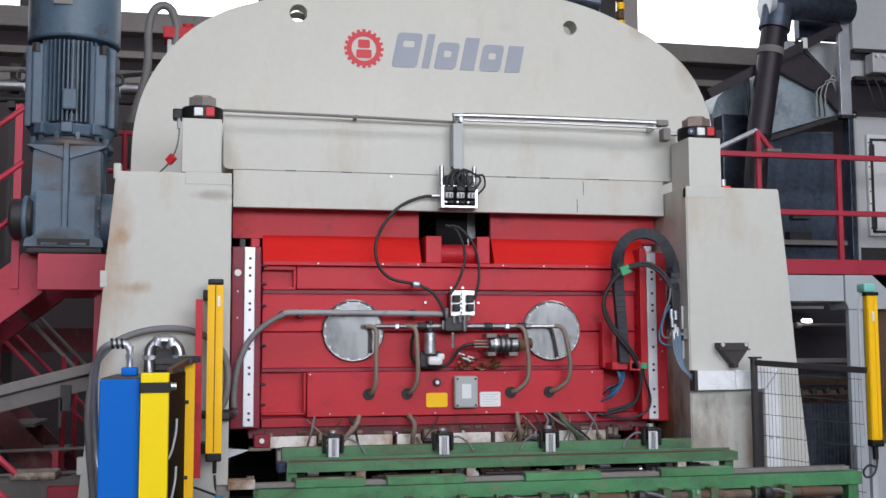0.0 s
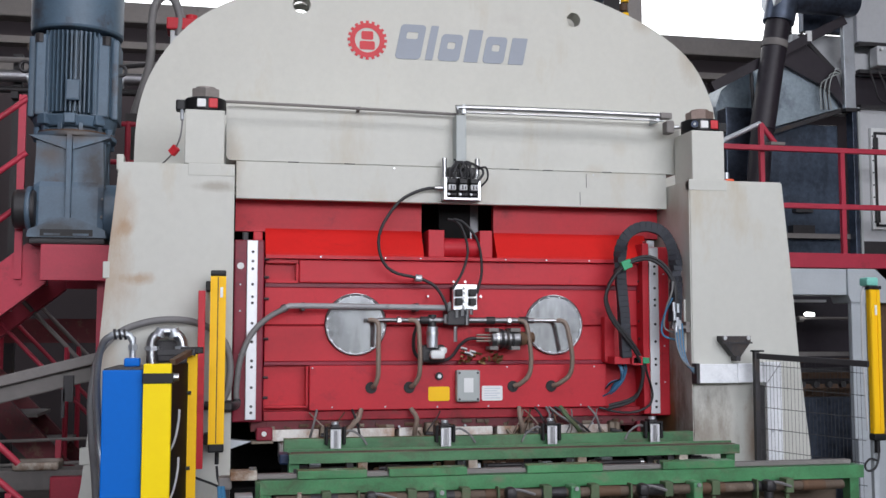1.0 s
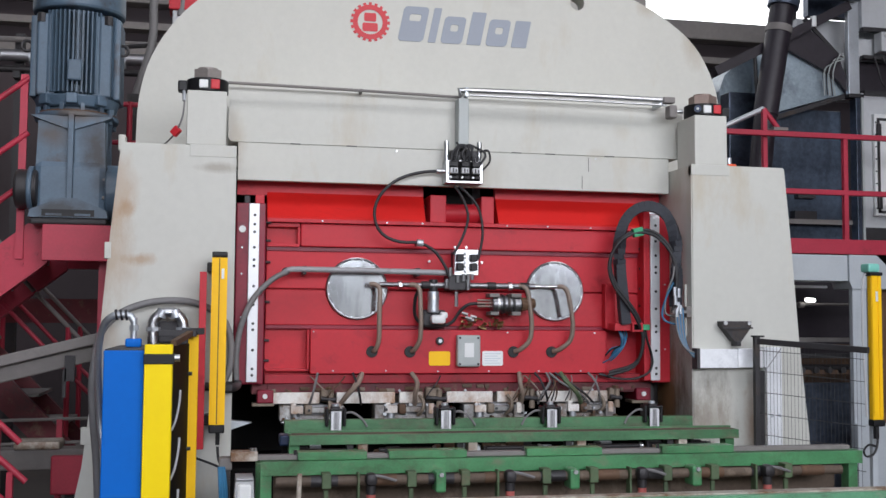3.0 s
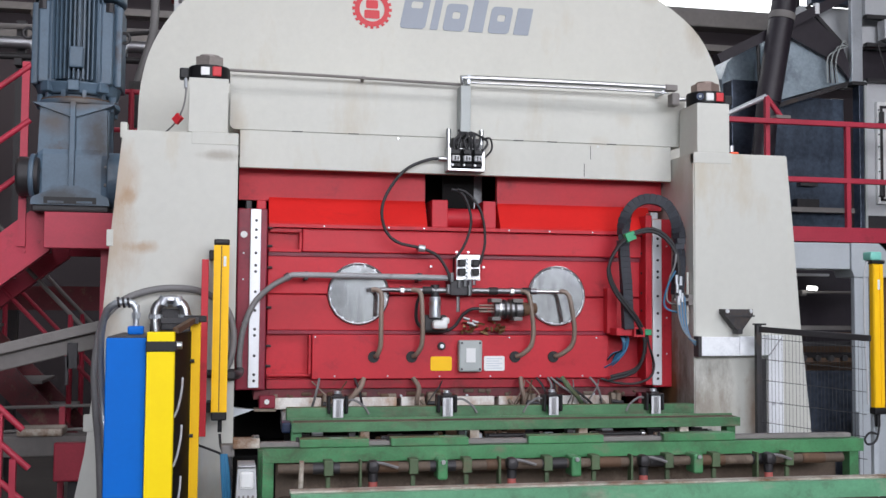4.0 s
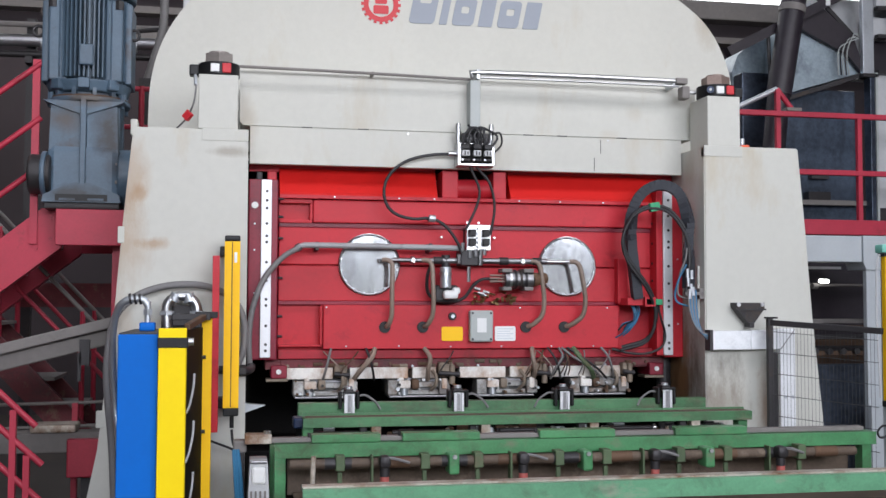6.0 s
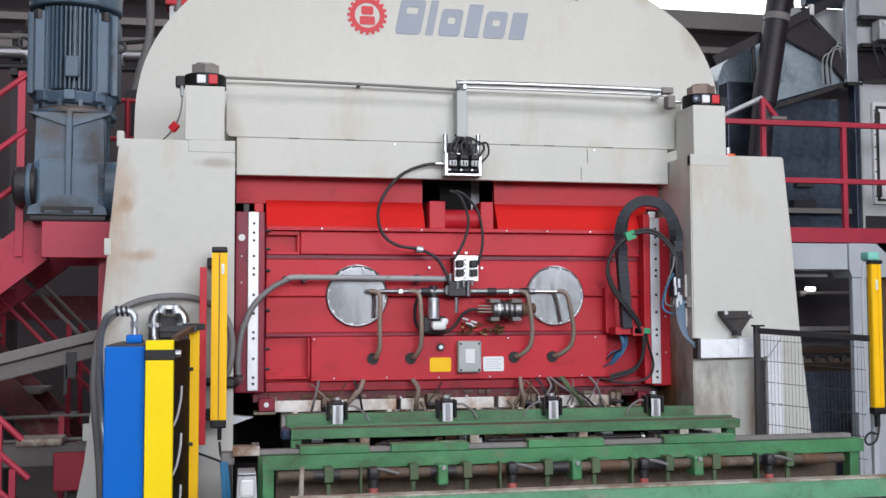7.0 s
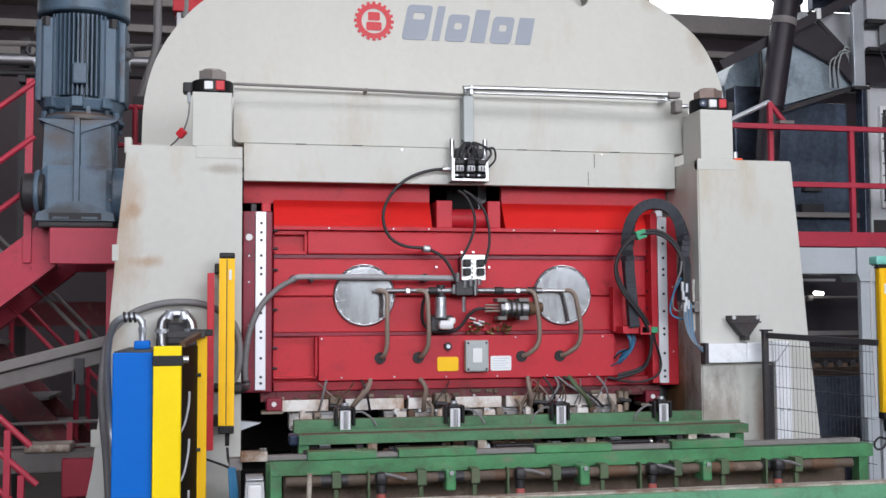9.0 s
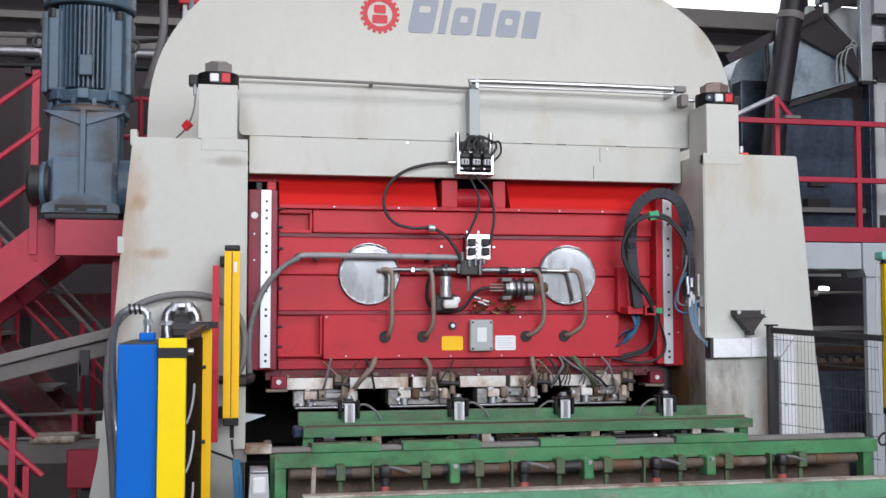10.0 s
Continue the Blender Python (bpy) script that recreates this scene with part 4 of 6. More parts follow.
    for k in range(26):
        x = -1.2 + k * 0.095 + rnd.uniform(-0.03, 0.03)
        w, z = rnd.uniform(0.012, 0.035), rnd.uniform(1.005, 1.05)
        part("crust", boxes((x - w, x + w, 0.075, 0.1, z - 0.012, z + 0.012), bevel=0.006), rnd.choice((TAN_STEEL, RUST, CLAY, GRIMY_SHADED_RED)), ram)
    rnd = random.Random(9)
    for x0, x1, mat in ((-0.66, -0.8, TAN_HOSE), (-0.72, -0.66, DARK), (-0.95, -1.0, GREY_HOSE), (-0.33, -0.3, TAN_HOSE), (0.41, 0.43, TAN_HOSE), (0.52, 0.62, RUBBER), (0.6, 0.55, GREY_HOSE), (0.62, 0.92, GREY_HOSE), (0.66, 0.95, RUBBER), (0.9, 1.0, GREY_HOSE), (0.7, 0.86, OLIVE)):
        pts = [(x0, 0.02, 1.14), (x0 + 0.25 * (x1 - x0) + rnd.uniform(-0.01, 0.03), -0.02, 1.08), (x0 + 0.7 * (x1 - x0), -0.01, 1.0), (x1, 0.05, 0.93)]
        part("short_hose", tube(bmesh.new(), pts, 0.016 if mat in (TAN_HOSE, OLIVE) else 0.008, 14, 8), mat, ram)
    return ram


# seconds and the ram's rise in metres
RISE = [(0, -0.001), (0.2, -0.007), (1, -0.013), (1.4, -0.01), (1.5, -0.006), (1.6, 0.012), (1.7, 0.047), (1.8, 0.082), (1.9, 0.117),
        (2, 0.14), (2.1, 0.149), (2.3, 0.153), (2.75, 0.153), (2.95, 0.122), (3.1, 0.085), (3.25, 0.05), (3.4, 0.023), (3.6, 0.003),
        (3.8, -0.005), (4.5, -0.012), (5, -0.014), (5.1, -0.011), (5.2, 0.011), (5.3, 0.041), (5.4, 0.074), (5.5, 0.107), (5.6, 0.137),
        (5.7, 0.15), (5.9, 0.156), (6.3, 0.154), (6.5, 0.116), (6.65, 0.08), (6.8, 0.045), (6.9, 0.028), (7, 0.018), (7.15, 0.004),
        (7.5, -0.009), (8, -0.011), (8.5, -0.015), (8.65, -0.012), (8.8, 0.014), (8.9, 0.036), (9, 0.058), (9.1, 0.094), (9.2, 0.127),
        (9.3, 0.144), (9.5, 0.152), (10, 0.152)]
FLEX = []


def flexible(owner, name, low, high, n, r, mat, link=False):
    """A bending hose or cable chain in short rigid pieces. low, high: its ways with the ram down and up."""
    base = Vector(owner.location)
    a, b = curve_points(low, n), curve_points(high, n)
    size = sum((q - p).length for p, q in zip(a, a[1:])) / n
    bm = bmesh.new()
    if link:
        box(bm, -size * 0.5, size * 0.5, -0.035, 0.035, -r, r, bevel=0.003)
        box(bm, -size * 0.65, size * 0.3, -0.031, 0.031, -r * 0.9, r * 0.9)
    else:
        rod(bm, (-size * 0.6, 0, 0), (size * 0.6, 0, 0), r, 14)
    me = mesh_of(name, bm, mat)
    for i in range(n):
        ob = new(name, me)
        ob.parent = owner
        FLEX.append((ob, base, a[i], a[i + 1], b[i], b[i + 1]))


# ---- on the press crown: rods, valve box and hoses ----
def crown_fittings():
    line = thing("crown_pipe", (0, -0.1, 3.1), "thin rod and bright pipe fixed along the press crown", "pipe")
    part("rod", tube(bmesh.new(), [(-1.56, -0.1, 3.105), (-0.8, -0.09, 3.1), (-0.03, -0.08, 3.09)], 0.010, 10, 8), LEDGE, line)
    part("pipe", tube(bmesh.new(), [(-0.035, -0.12, 3.09), (-0.03, -0.12, 3.12), (0.02, -0.12, 3.13), (0.8, -0.12, 3.135), (1.44, -0.13, 3.13)], 0.019, 24, 12), STEEL, line, "bright steel pipe")
    for x in (0.0, 1.38):
        part("pipe_clip", boxes((x - 0.012, x + 0.012, -0.135, -0.005, 3.085, 3.15), bevel=0.003), ZINC, line)
    part("pipe_clip", boxes((-0.71, -0.69, -0.1, -0.005, 3.09, 3.11), bevel=0.003), LEDGE, line)
    part("return_pipe", tube(bmesh.new(), [(0.02, -0.12, 3.098), (0.8, -0.12, 3.1), (1.42, -0.13, 3.095)], 0.008, 16, 10), STEEL, line, "thin bright return pipe")
    part("end_clamp", boxes((1.39, 1.475, -0.16, -0.1, 3.108, 3.15), bevel=0.006), LEDGE, line)
    part("end_valve", boxes((1.42, 1.478, -0.19, -0.1, 3.0, 3.09), bevel=0.012), LEDGE, line)
    part("valve_stem", rod(bmesh.new(), (1.478, -0.15, 3.05), (1.53, -0.16, 3.05), 0.014, 10), STEEL, line)
    v = thing("valve_box", (0, -0.1, 2.5), "bright steel valve box with black cables on the cover plate", "valve box")
    part("duct", boxes((-0.052, 0.018, -0.12, -0.005, 2.745, 3.08), bevel=0.006), BOX_GREY, v, "grey sheet-metal cable duct")
    body = part("body", boxes((-0.135, 0.12, -0.11, -0.001, 2.505, 2.66), bevel=0.005), STEEL, v)
    for x in (-0.125, 0.1):
        part("post", rod(bmesh.new(), (x, -0.08, 2.66), (x, -0.08, 2.79), 0.017, 12, bevel=0.003), STEEL, v)
    part("top_block", boxes((-0.1, 0.09, -0.09, -0.02, 2.66, 2.73), bevel=0.01), DARK, v)
    # Black panel on the face, painted for the shaded interior of an open box.
    part("dark_face", boxes((-0.112, 0.098, -0.114, -0.109, 2.522, 2.652)), SHADE_BLACK, body)
    for x in (-0.085, -0.008, 0.066):
        part("coil", boxes((x - 0.028, x + 0.028, -0.15, -0.113, 2.612, 2.645), bevel=0.005), BLACK, body)
        block = part("plug", boxes((x - 0.026, x + 0.026, -0.15, -0.113, 2.567, 2.606), bevel=0.006), PALE, body, "pale plug")
        part("plug_slot", boxes((x - 0.012, x - 0.002, -0.152, -0.149, 2.572, 2.6), (x + 0.008, x + 0.016, -0.152, -0.149, 2.575, 2.595)), DARK, block)
        for d in (-0.02, 0.004, 0.022):
            part("fitting", rod(bmesh.new(), (x + d, -0.113, 2.545), (x + d, -0.14, 2.542), 0.008, 8), STEEL if d < 0 else DARK, body)
            part("fitting", rod(bmesh.new(), (x + d + 0.008, -0.12, 2.655), (x + d + 0.012, -0.125, 2.69), 0.006, 8), STEEL if d > 0 else RIM, body)
    rnd = random.Random(3)
    for i in range(9):
        x = -0.1 + i * 0.024
        part("cable", tube(bmesh.new(), [(-0.03 + rnd.uniform(-0.03, 0.03), -0.09, 2.78), (x * 0.6, -0.13, 2.75), (x + rnd.uniform(-0.05, 0.05), -0.14, 2.7), (x, -0.13, 2.63)], 0.008, 12, 6), RUBBER, v)
    part("fitting", rod(bmesh.new(), (-0.19, -0.07, 2.588), (-0.135, -0.07, 2.588), 0.017, 10), STEEL, v)
    part("cable", tube(bmesh.new(), [(0.1, -0.1, 2.72), (0.15, -0.12, 2.73), (0.17, -0.09, 2.66), (0.12, -0.08, 2.6)], 0.007, 12, 6), RUBBER, v)
    hoses = thing("hose_loop", (-0.3, -0.07, 2.3), "black rubber hoses looping from valve box to ram", "hose")
    flexible(hoses, "loop_piece", [(-0.140, -0.070, 2.589), (-0.263, -0.070, 2.578), (-0.415, -0.070, 2.506), (-0.528, -0.070, 2.365), (-0.569, -0.070, 2.234), (-0.539, -0.070, 2.104), (-0.453, -0.070, 2.030), (-0.298, -0.070, 1.998), (-0.188, -0.070, 1.947), (-0.120, -0.070, 1.846), (-0.101, -0.070, 1.783)],
             [(-0.150, -0.070, 2.588), (-0.323, -0.070, 2.573), (-0.478, -0.070, 2.527), (-0.583, -0.070, 2.438), (-0.620, -0.070, 2.333), (-0.597, -0.070, 2.233), (-0.530, -0.070, 2.175), (-0.417, -0.070, 2.150), (-0.303, -0.070, 2.156), (-0.200, -0.070, 2.101), (-0.120, -0.070, 1.990), (-0.101, -0.070, 1.94)], 30, 0.0105, RUBBER)
    flexible(hoses, "short_piece", [(-0.089, -0.060, 2.393), (-0.019, -0.060, 2.364), (0.038, -0.060, 2.206), (0.006, -0.060, 2.054), (-0.064, -0.060, 1.933)],
             [(-0.048, -0.060, 2.532), (-0.029, -0.060, 2.483), (0.025, -0.060, 2.359), (0.009, -0.060, 2.252), (-0.064, -0.060, 2.09)], 12, 0.009, RUBBER)
    flexible(hoses, "short_piece", [(-0.052, -0.070, 2.393), (0.017, -0.070, 2.364), (0.106, -0.070, 2.244), (0.132, -0.070, 2.055), (0.1, -0.070, 1.904)],
             [(-0.020, -0.070, 2.531), (0.019, -0.070, 2.487), (0.096, -0.070, 2.393), (0.127, -0.070, 2.238), (0.100, -0.070, 2.06)], 12, 0.009, RUBBER)
    grey = thing("grey_hose", (-1.4, -0.05, 1.4), "grey air hose hanging from the ram pipe", "hose")
    flexible(grey, "hose_piece", [(-1.159, -0.050, 1.799), (-1.273, -0.050, 1.734), (-1.379, -0.050, 1.626), (-1.444, -0.050, 1.466), (-1.466, -0.050, 1.288), (-1.463, -0.050, 1.184)],
             [(-1.161, -0.050, 1.955), (-1.268, -0.050, 1.891), (-1.386, -0.050, 1.752), (-1.455, -0.050, 1.571), (-1.478, -0.050, 1.392), (-1.472, -0.050, 1.184)], 34, 0.0185, GREY_HOSE)
    chain = thing("cable_chain", (1.3, -0.2, 1.8), "black plastic cable drag chain bent in an arch", "cable chain")
    flexible(chain, "chain_link", [(1.13, -0.1, 1.477), (1.115, -0.100, 1.792), (1.096, -0.100, 2.101), (1.116, -0.120, 2.255), (1.183, -0.140, 2.332), (1.270, -0.170, 2.353), (1.371, -0.200, 2.313), (1.429, -0.230, 2.192), (1.441, -0.250, 2.018), (1.42, -0.260, 1.7)],
             [(1.12, -0.100, 1.635), (1.10, -0.100, 1.801), (1.071, -0.100, 2.070), (1.094, -0.120, 2.262), (1.164, -0.140, 2.366), (1.275, -0.170, 2.404), (1.384, -0.200, 2.345), (1.430, -0.230, 2.182), (1.431, -0.250, 1.989), (1.42, -0.260, 1.7)], 46, 0.03, CHAIN, True)
    low = [(1.391, -0.30, 1.693), (1.418, -0.30, 1.844), (1.412, -0.27, 1.99), (1.37, -0.22, 2.09), (1.29, -0.19, 2.146), (1.2, -0.19, 2.142), (1.115, -0.18, 2.108), (1.03, -0.16, 2.02), (0.978, -0.15, 1.891),
           (1.02, -0.14, 1.758), (1.107, -0.14, 1.643), (1.185, -0.13, 1.548), (1.245, -0.1, 1.455), (1.262, -0.09, 1.38), (1.245, -0.07, 1.26), (1.19, -0.05, 1.19), (1.045, -0.01, 1.145)]
    high = [(1.388, -0.30, 1.693), (1.414, -0.30, 1.835), (1.425, -0.27, 2.01), (1.395, -0.24, 2.125), (1.315, -0.20, 2.235), (1.21, -0.19, 2.262), (1.13, -0.18, 2.243), (1.055, -0.16, 2.18), (1.003, -0.15, 2.04),
            (1.043, -0.14, 1.905), (1.115, -0.14, 1.806), (1.19, -0.13, 1.71), (1.245, -0.1, 1.611), (1.262, -0.09, 1.536), (1.245, -0.07, 1.416), (1.19, -0.05, 1.346), (1.045, -0.01, 1.301)]
    cables = thing("ram_cables", (1.2, -0.15, 1.8), "two black cables with green clips looping to the ram", "cable")
    flexible(cables, "cable_piece", low, high, 44, 0.012, RUBBER)
    flexible(cables, "cable_piece", [(x - 0.014, y - 0.018, z - 0.02) for x, y, z in low], [(x - 0.014, y - 0.018, z - 0.02) for x, y, z in high], 44, 0.010, RUBBER)
    clip = new("green_clip", mesh_of("green_clip", box(bmesh.new(), -0.035, 0.035, -0.03, 0.03, -0.022, 0.022, bevel=0.004), GREEN_CLIP))
    clip.parent = cables
    FLEX.append((clip, Vector(cables.location), Vector((1.105, -0.19, 2.094)), Vector((1.125, -0.19, 2.102)), Vector((1.2, -0.19, 2.25)), Vector((1.222, -0.19, 2.254))))
    fixed = thing("fixed_cables", (1.45, -0.35, 1.5), "blue cables and connectors clipped along the column", "cable")
    for i in range(6):
        d = i * 0.011
        part("blue_cable", tube(bmesh.new(), [(1.385 + d, -0.33, 1.69), (1.39 + d, -0.36, 1.53 - d), (1.44 + d, -0.38, 1.42 - d), (1.55, -0.40, 1.38 - d * 1.2)], 0.006, 14, 6), BLUE_WIRE if i % 2 else GREY_HOSE, fixed)
    for x, z in ((1.385, 1.74), (1.405, 1.7), (1.395, 1.66), (1.42, 1.68), (1.38, 1.8), (1.41, 1.79)):
        part("connector", rod(bmesh.new(), (x, -0.34, z - 0.03), (x, -0.34, z + 0.03), 0.012, 8), ZINC, fixed, "bright cable connector")
    part("bracket", boxes((1.37, 1.52, -0.33, -0.3, 1.655, 1.675), (1.47, 1.499, -0.33, -0.28, 1.63, 1.7)), LEDGE, fixed)
    part("thin_cable", tube(bmesh.new(), [(1.395, -0.3, 1.97), (1.385, -0.3, 1.9), (1.355, -0.28, 1.8), (1.34, -0.27, 1.7), (1.35, -0.27, 1.65), (1.4, -0.3, 1.63)], 0.007, 24, 6), GREY_HOSE, fixed)
    part("thin_cable", tube(bmesh.new(), [(1.39, -0.3, 1.86), (1.345, -0.28, 1.76), (1.325, -0.26, 1.66), (1.34, -0.27, 1.605), (1.405, -0.3, 1.58)], 0.007, 24, 6), BLUE_WIRE, fixed)
    part("upright_pipe", rod(bmesh.new(), (1.485, -0.28, 1.5), (1.485, -0.28, 1.85), 0.009, 8), BEIGE, fixed)


# ---- around the columns ----
def column_fittings():
    tag = thing("red_tag", (-1.87, -0.3, 2.75), "small red tag hanging on a thin cable", "tag")
    part("cable", tube(bmesh.new(), [(-1.825, -0.3, 3.0), (-1.82, -0.36, 2.9), (-1.835, -0.36, 2.8), (-1.88, -0.3, 2.72), (-1.95, -0.2, 2.665)], 0.0055, 16, 6), GREY_HOSE, tag)
    part("plug", rod(bmesh.new(), (-1.825, -0.31, 2.99), (-1.822, -0.345, 2.925), 0.011, 10), ZINC, tag)
    part("body", beam(bmesh.new(), (-1.885, -0.31, 2.72), (-1.85, -0.33, 2.758), 0.03, 0.048, 0.004), LOGO_RED, tag)
    lc = thing("light_curtain", (-1.6, -0.45, 0.9), "yellow safety light curtain with black end caps on column", "light curtain", "light curtains")
    part("housing", slab(bmesh.new(), [(-1.632, 0.98), (-1.542, 0.98), (-1.542, 1.955), (-1.632, 1.955)], -0.6, -0.5), AMBER, lc)
    for x in (-1.622, -1.577):
        part("rib", boxes((x, x + 0.024, -0.606, -0.599, 0.985, 1.95)), AMBER, lc)
    part("groove", boxes((-1.591, -1.585, -0.6015, -0.598, 0.985, 1.95)), RUST, lc)
    part("end_cap", boxes((-1.632, -1.542, -0.605, -0.495, 1.955, 1.99), bevel=0.008), BLACK, lc, "black end cap")
    part("end_cap", boxes((-1.632, -1.542, -0.605, -0.495, 0.932, 0.98), bevel=0.008), BLACK, lc, "black end cap")
    part("sticker", boxes((-1.576, -1.56, -0.609, -0.605, 1.83, 1.89)), WHITE, lc, "small white sticker")
    for z in (1.9, 1.0):
        part("mount", boxes((-1.66, -1.6, -0.52, -0.351, z - 0.03, z + 0.03), bevel=0.006), BLACK, lc)
    part("plug", rod(bmesh.new(), (-1.58, -0.55, 0.86), (-1.58, -0.55, 0.932), 0.013, 10), BLACK, lc)
    part("cable", tube(bmesh.new(), [(-1.58, -0.55, 0.85), (-1.57, -0.56, 0.77), (-1.54, -0.55, 0.72), (-1.6, -0.5, 0.74), (-1.72, -0.45, 0.78)], 0.008, 20, 6), RUBBER, lc)
    bar = thing("red_upright", (-1.68, -0.4, 0.84), "narrow red steel strip fixed to the column", "mounting strip")
    part("strip", boxes((-1.70, -1.66, -0.6, -0.55, 0.84, 1.87), bevel=0.003), RED, bar)
    part("strip", boxes((-1.69, -1.67, -0.55, -0.351, 1.75, 1.8), (-1.69, -1.67, -0.55, -0.351, 0.9, 0.95)), RED, bar)
    cab = thing("hydraulic_cabinet", (-2.02, -1.3, 0), "tall narrow bright blue sheet-metal cabinet", "cabinet")
    part("body", boxes((-2.125, -1.935, -1.6, -0.75, 0.0, 1.44), bevel=0.006), BLUE, cab)
    part("top", boxes((-2.12, -1.94, -1.59, -0.76, 1.44, 1.446)), DARK, cab)
    part("fitting", boxes((-2.06, -1.98, -1.2, -1.12, 1.446, 1.49), bevel=0.008), BLUE, cab, "blue hose flange")
    part("nipple", rod(bmesh.new(), (-2.02, -1.16, 1.49), (-2.02, -1.16, 1.6), 0.017, 10), ZINC, cab)
    part("nut", rod(bmesh.new(), (-2.02, -1.16, 1.53), (-2.02, -1.16, 1.56), 0.026, 6), ZINC, cab)
    h = thing("hydraulic_hoses", (-2.2, -0.7, 0), "grey hydraulic hoses rising from floor beside cabinet", "hose")
    part("hose", tube(bmesh.new(), [(-2.23, -0.45, 0.0), (-2.26, -0.45, 0.67), (-2.284, -0.5, 0.997), (-2.298, -0.5, 1.19), (-2.286, -0.5, 1.351), (-2.253, -0.5, 1.513), (-2.154, -0.47, 1.623), (-2.014, -0.45, 1.683), (-1.853, -0.43, 1.703), (-1.706, -0.4, 1.683), (-1.573, -0.4, 1.608), (-1.514, -0.4, 1.473), (-1.518, -0.4, 1.304), (-1.566, -0.38, 1.187)], 0.021, 70, 12), GREY_HOSE, h)
    part("hose", tube(bmesh.new(), [(-2.15, -0.9, 0.0), (-2.169, -0.9, 0.733), (-2.209, -0.85, 1.024), (-2.218, -0.95, 1.336), (-2.2, -1.05, 1.49), (-2.17, -1.12, 1.57), (-2.131, -1.16, 1.605), (-2.08, -1.16, 1.615), (-2.04, -1.16, 1.61), (-2.022, -1.16, 1.58)], 0.019, 60, 12), ZINC, h)
    for x in (-2.11, -2.085, -2.06):
        part("collar", rod(bmesh.new(), (x - 0.006, -1.16, 1.612), (x + 0.006, -1.16, 1.614), 0.029, 12), DARK, h)
    u = thing("pipe_bend", (-1.88, -0.45, 1.5), "bright galvanised pipe bend with flanges on the column", "pipe")
    part("bend", tube(bmesh.new(), [(-1.957, -0.5, 1.419), (-1.965, -0.5, 1.511), (-1.96, -0.5, 1.583), (-1.92, -0.5, 1.622), (-1.875, -0.5, 1.632), (-1.83, -0.5, 1.62), (-1.793, -0.5, 1.576), (-1.788, -0.5, 1.493)], 0.03, 32, 14), STEEL, u)
    for x in (-1.962, -1.79):
        part("flange", rod(bmesh.new(), (x, -0.5, 1.52), (x, -0.5, 1.545), 0.042, 8), ZINC, u)
        part("stub", boxes((x - 0.03, x + 0.03, -0.52, -0.351, 1.44, 1.5), bevel=0.01), DARK, u)
    for a, b in (((-1.925, -0.5, 1.605), (-1.905, -0.5, 1.645)), ((-1.845, -0.5, 1.645), (-1.83, -0.5, 1.6))):
        part("weld_ring", rod(bmesh.new(), a, b, 0.034, 14), ZINC, u)
    part("backing", boxes((-1.94, -1.81, -0.42, -0.351, 1.45, 1.58), bevel=0.01), DARK, u)
    elbow = thing("hose_elbow", (-1.5, -0.4, 1.17), "dirty brass hose elbow at the column edge", "pipe fitting")
    part("elbow", tube(bmesh.new(), [(-1.66, -0.39, 1.19), (-1.55, -0.39, 1.185), (-1.495, -0.36, 1.18), (-1.47, -0.2, 1.18), (-1.463, -0.07, 1.18), (-1.463, -0.05, 1.2)], 0.026, 24, 12), DARK, elbow)
    part("nut", rod(bmesh.new(), (-1.5, -0.39, 1.184), (-1.54, -0.39, 1.185), 0.036, 6), DARK, elbow)
    # yellow mirror post in front of the cabinet
    post = thing("light_barrier_post", (-1.85, -1.4, 0), "wide yellow safety barrier post with black mirror side", "light curtain", "light curtains")
    part("front_panel", boxes((-1.932, -1.8, -1.64, -1.56, 0.0, 1.47), bevel=0.005), YELLOW, post)
    part("clamp", boxes((-1.936, -1.79, -1.645, -1.55, 1.375, 1.425), bevel=0.004), BLACK, post, "black clamp band")
    part("clamp_screw", rod(bmesh.new(), (-1.79, -1.63, 1.405), (-1.765, -1.63, 1.405), 0.018, 12), STEEL, post)
    side = bmesh.new()
    for (xa, ya), (xb, yb) in ((((-1.815, -1.56)), ((-1.745, -1.0))),):
        beam(side, (xa, ya, 0.735), (xb, yb, 0.735), 0.02, 1.45)
    part("mirror_side", side, SHADE_BLACK, post, "black side panel")
    for z in (0.35, 0.62, 0.88, 1.12):
        part("side_cable", tube(bmesh.new(), [(-1.80, -1.54, z - 0.07), (-1.785, -1.45, z - 0.03), (-1.772, -1.37, z + 0.05), (-1.77, -1.34, z + 0.11)], 0.006, 12, 6), PALE, post)
    part("rear_strip", boxes((-1.745, -1.69, -1.03, -0.97, 0.0, 1.51), bevel=0.004), AMBER, post)
    part("top_link", beam(bmesh.new(), (-1.8, -1.55, 1.475), (-1.72, -1.0, 1.525), 0.03, 0.03, 0.003), RUST, post)
    part("top_cap", boxes((-1.78, -1.66, -1.05, -0.95, 1.51, 1.545), bevel=0.004), BLACK, post)
    part("top_arm", boxes((-1.9, -1.7, -1.1, -1.06, 1.5, 1.535), bevel=0.004), DARK, post)
    for z in (1.3, 0.9, 0.5):
        part("stud", rod(bmesh.new(), (-1.75, -1.05, z), (-1.72, -1.05, z), 0.01, 8), DARK, post)
    hopper = thing("sensor_bracket", (1.8, -0.4, 1.5), "dark sheet-metal bracket tapering down on column", "bracket")
    bm = bmesh.new()
    slab(bm, [(1.678, 1.605), (1.678, 1.575), (1.765, 1.47), (1.81, 1.47), (1.883, 1.565), (1.883, 1.605)], -0.43, -0.352)
    part("body", bm, DARK, hopper)
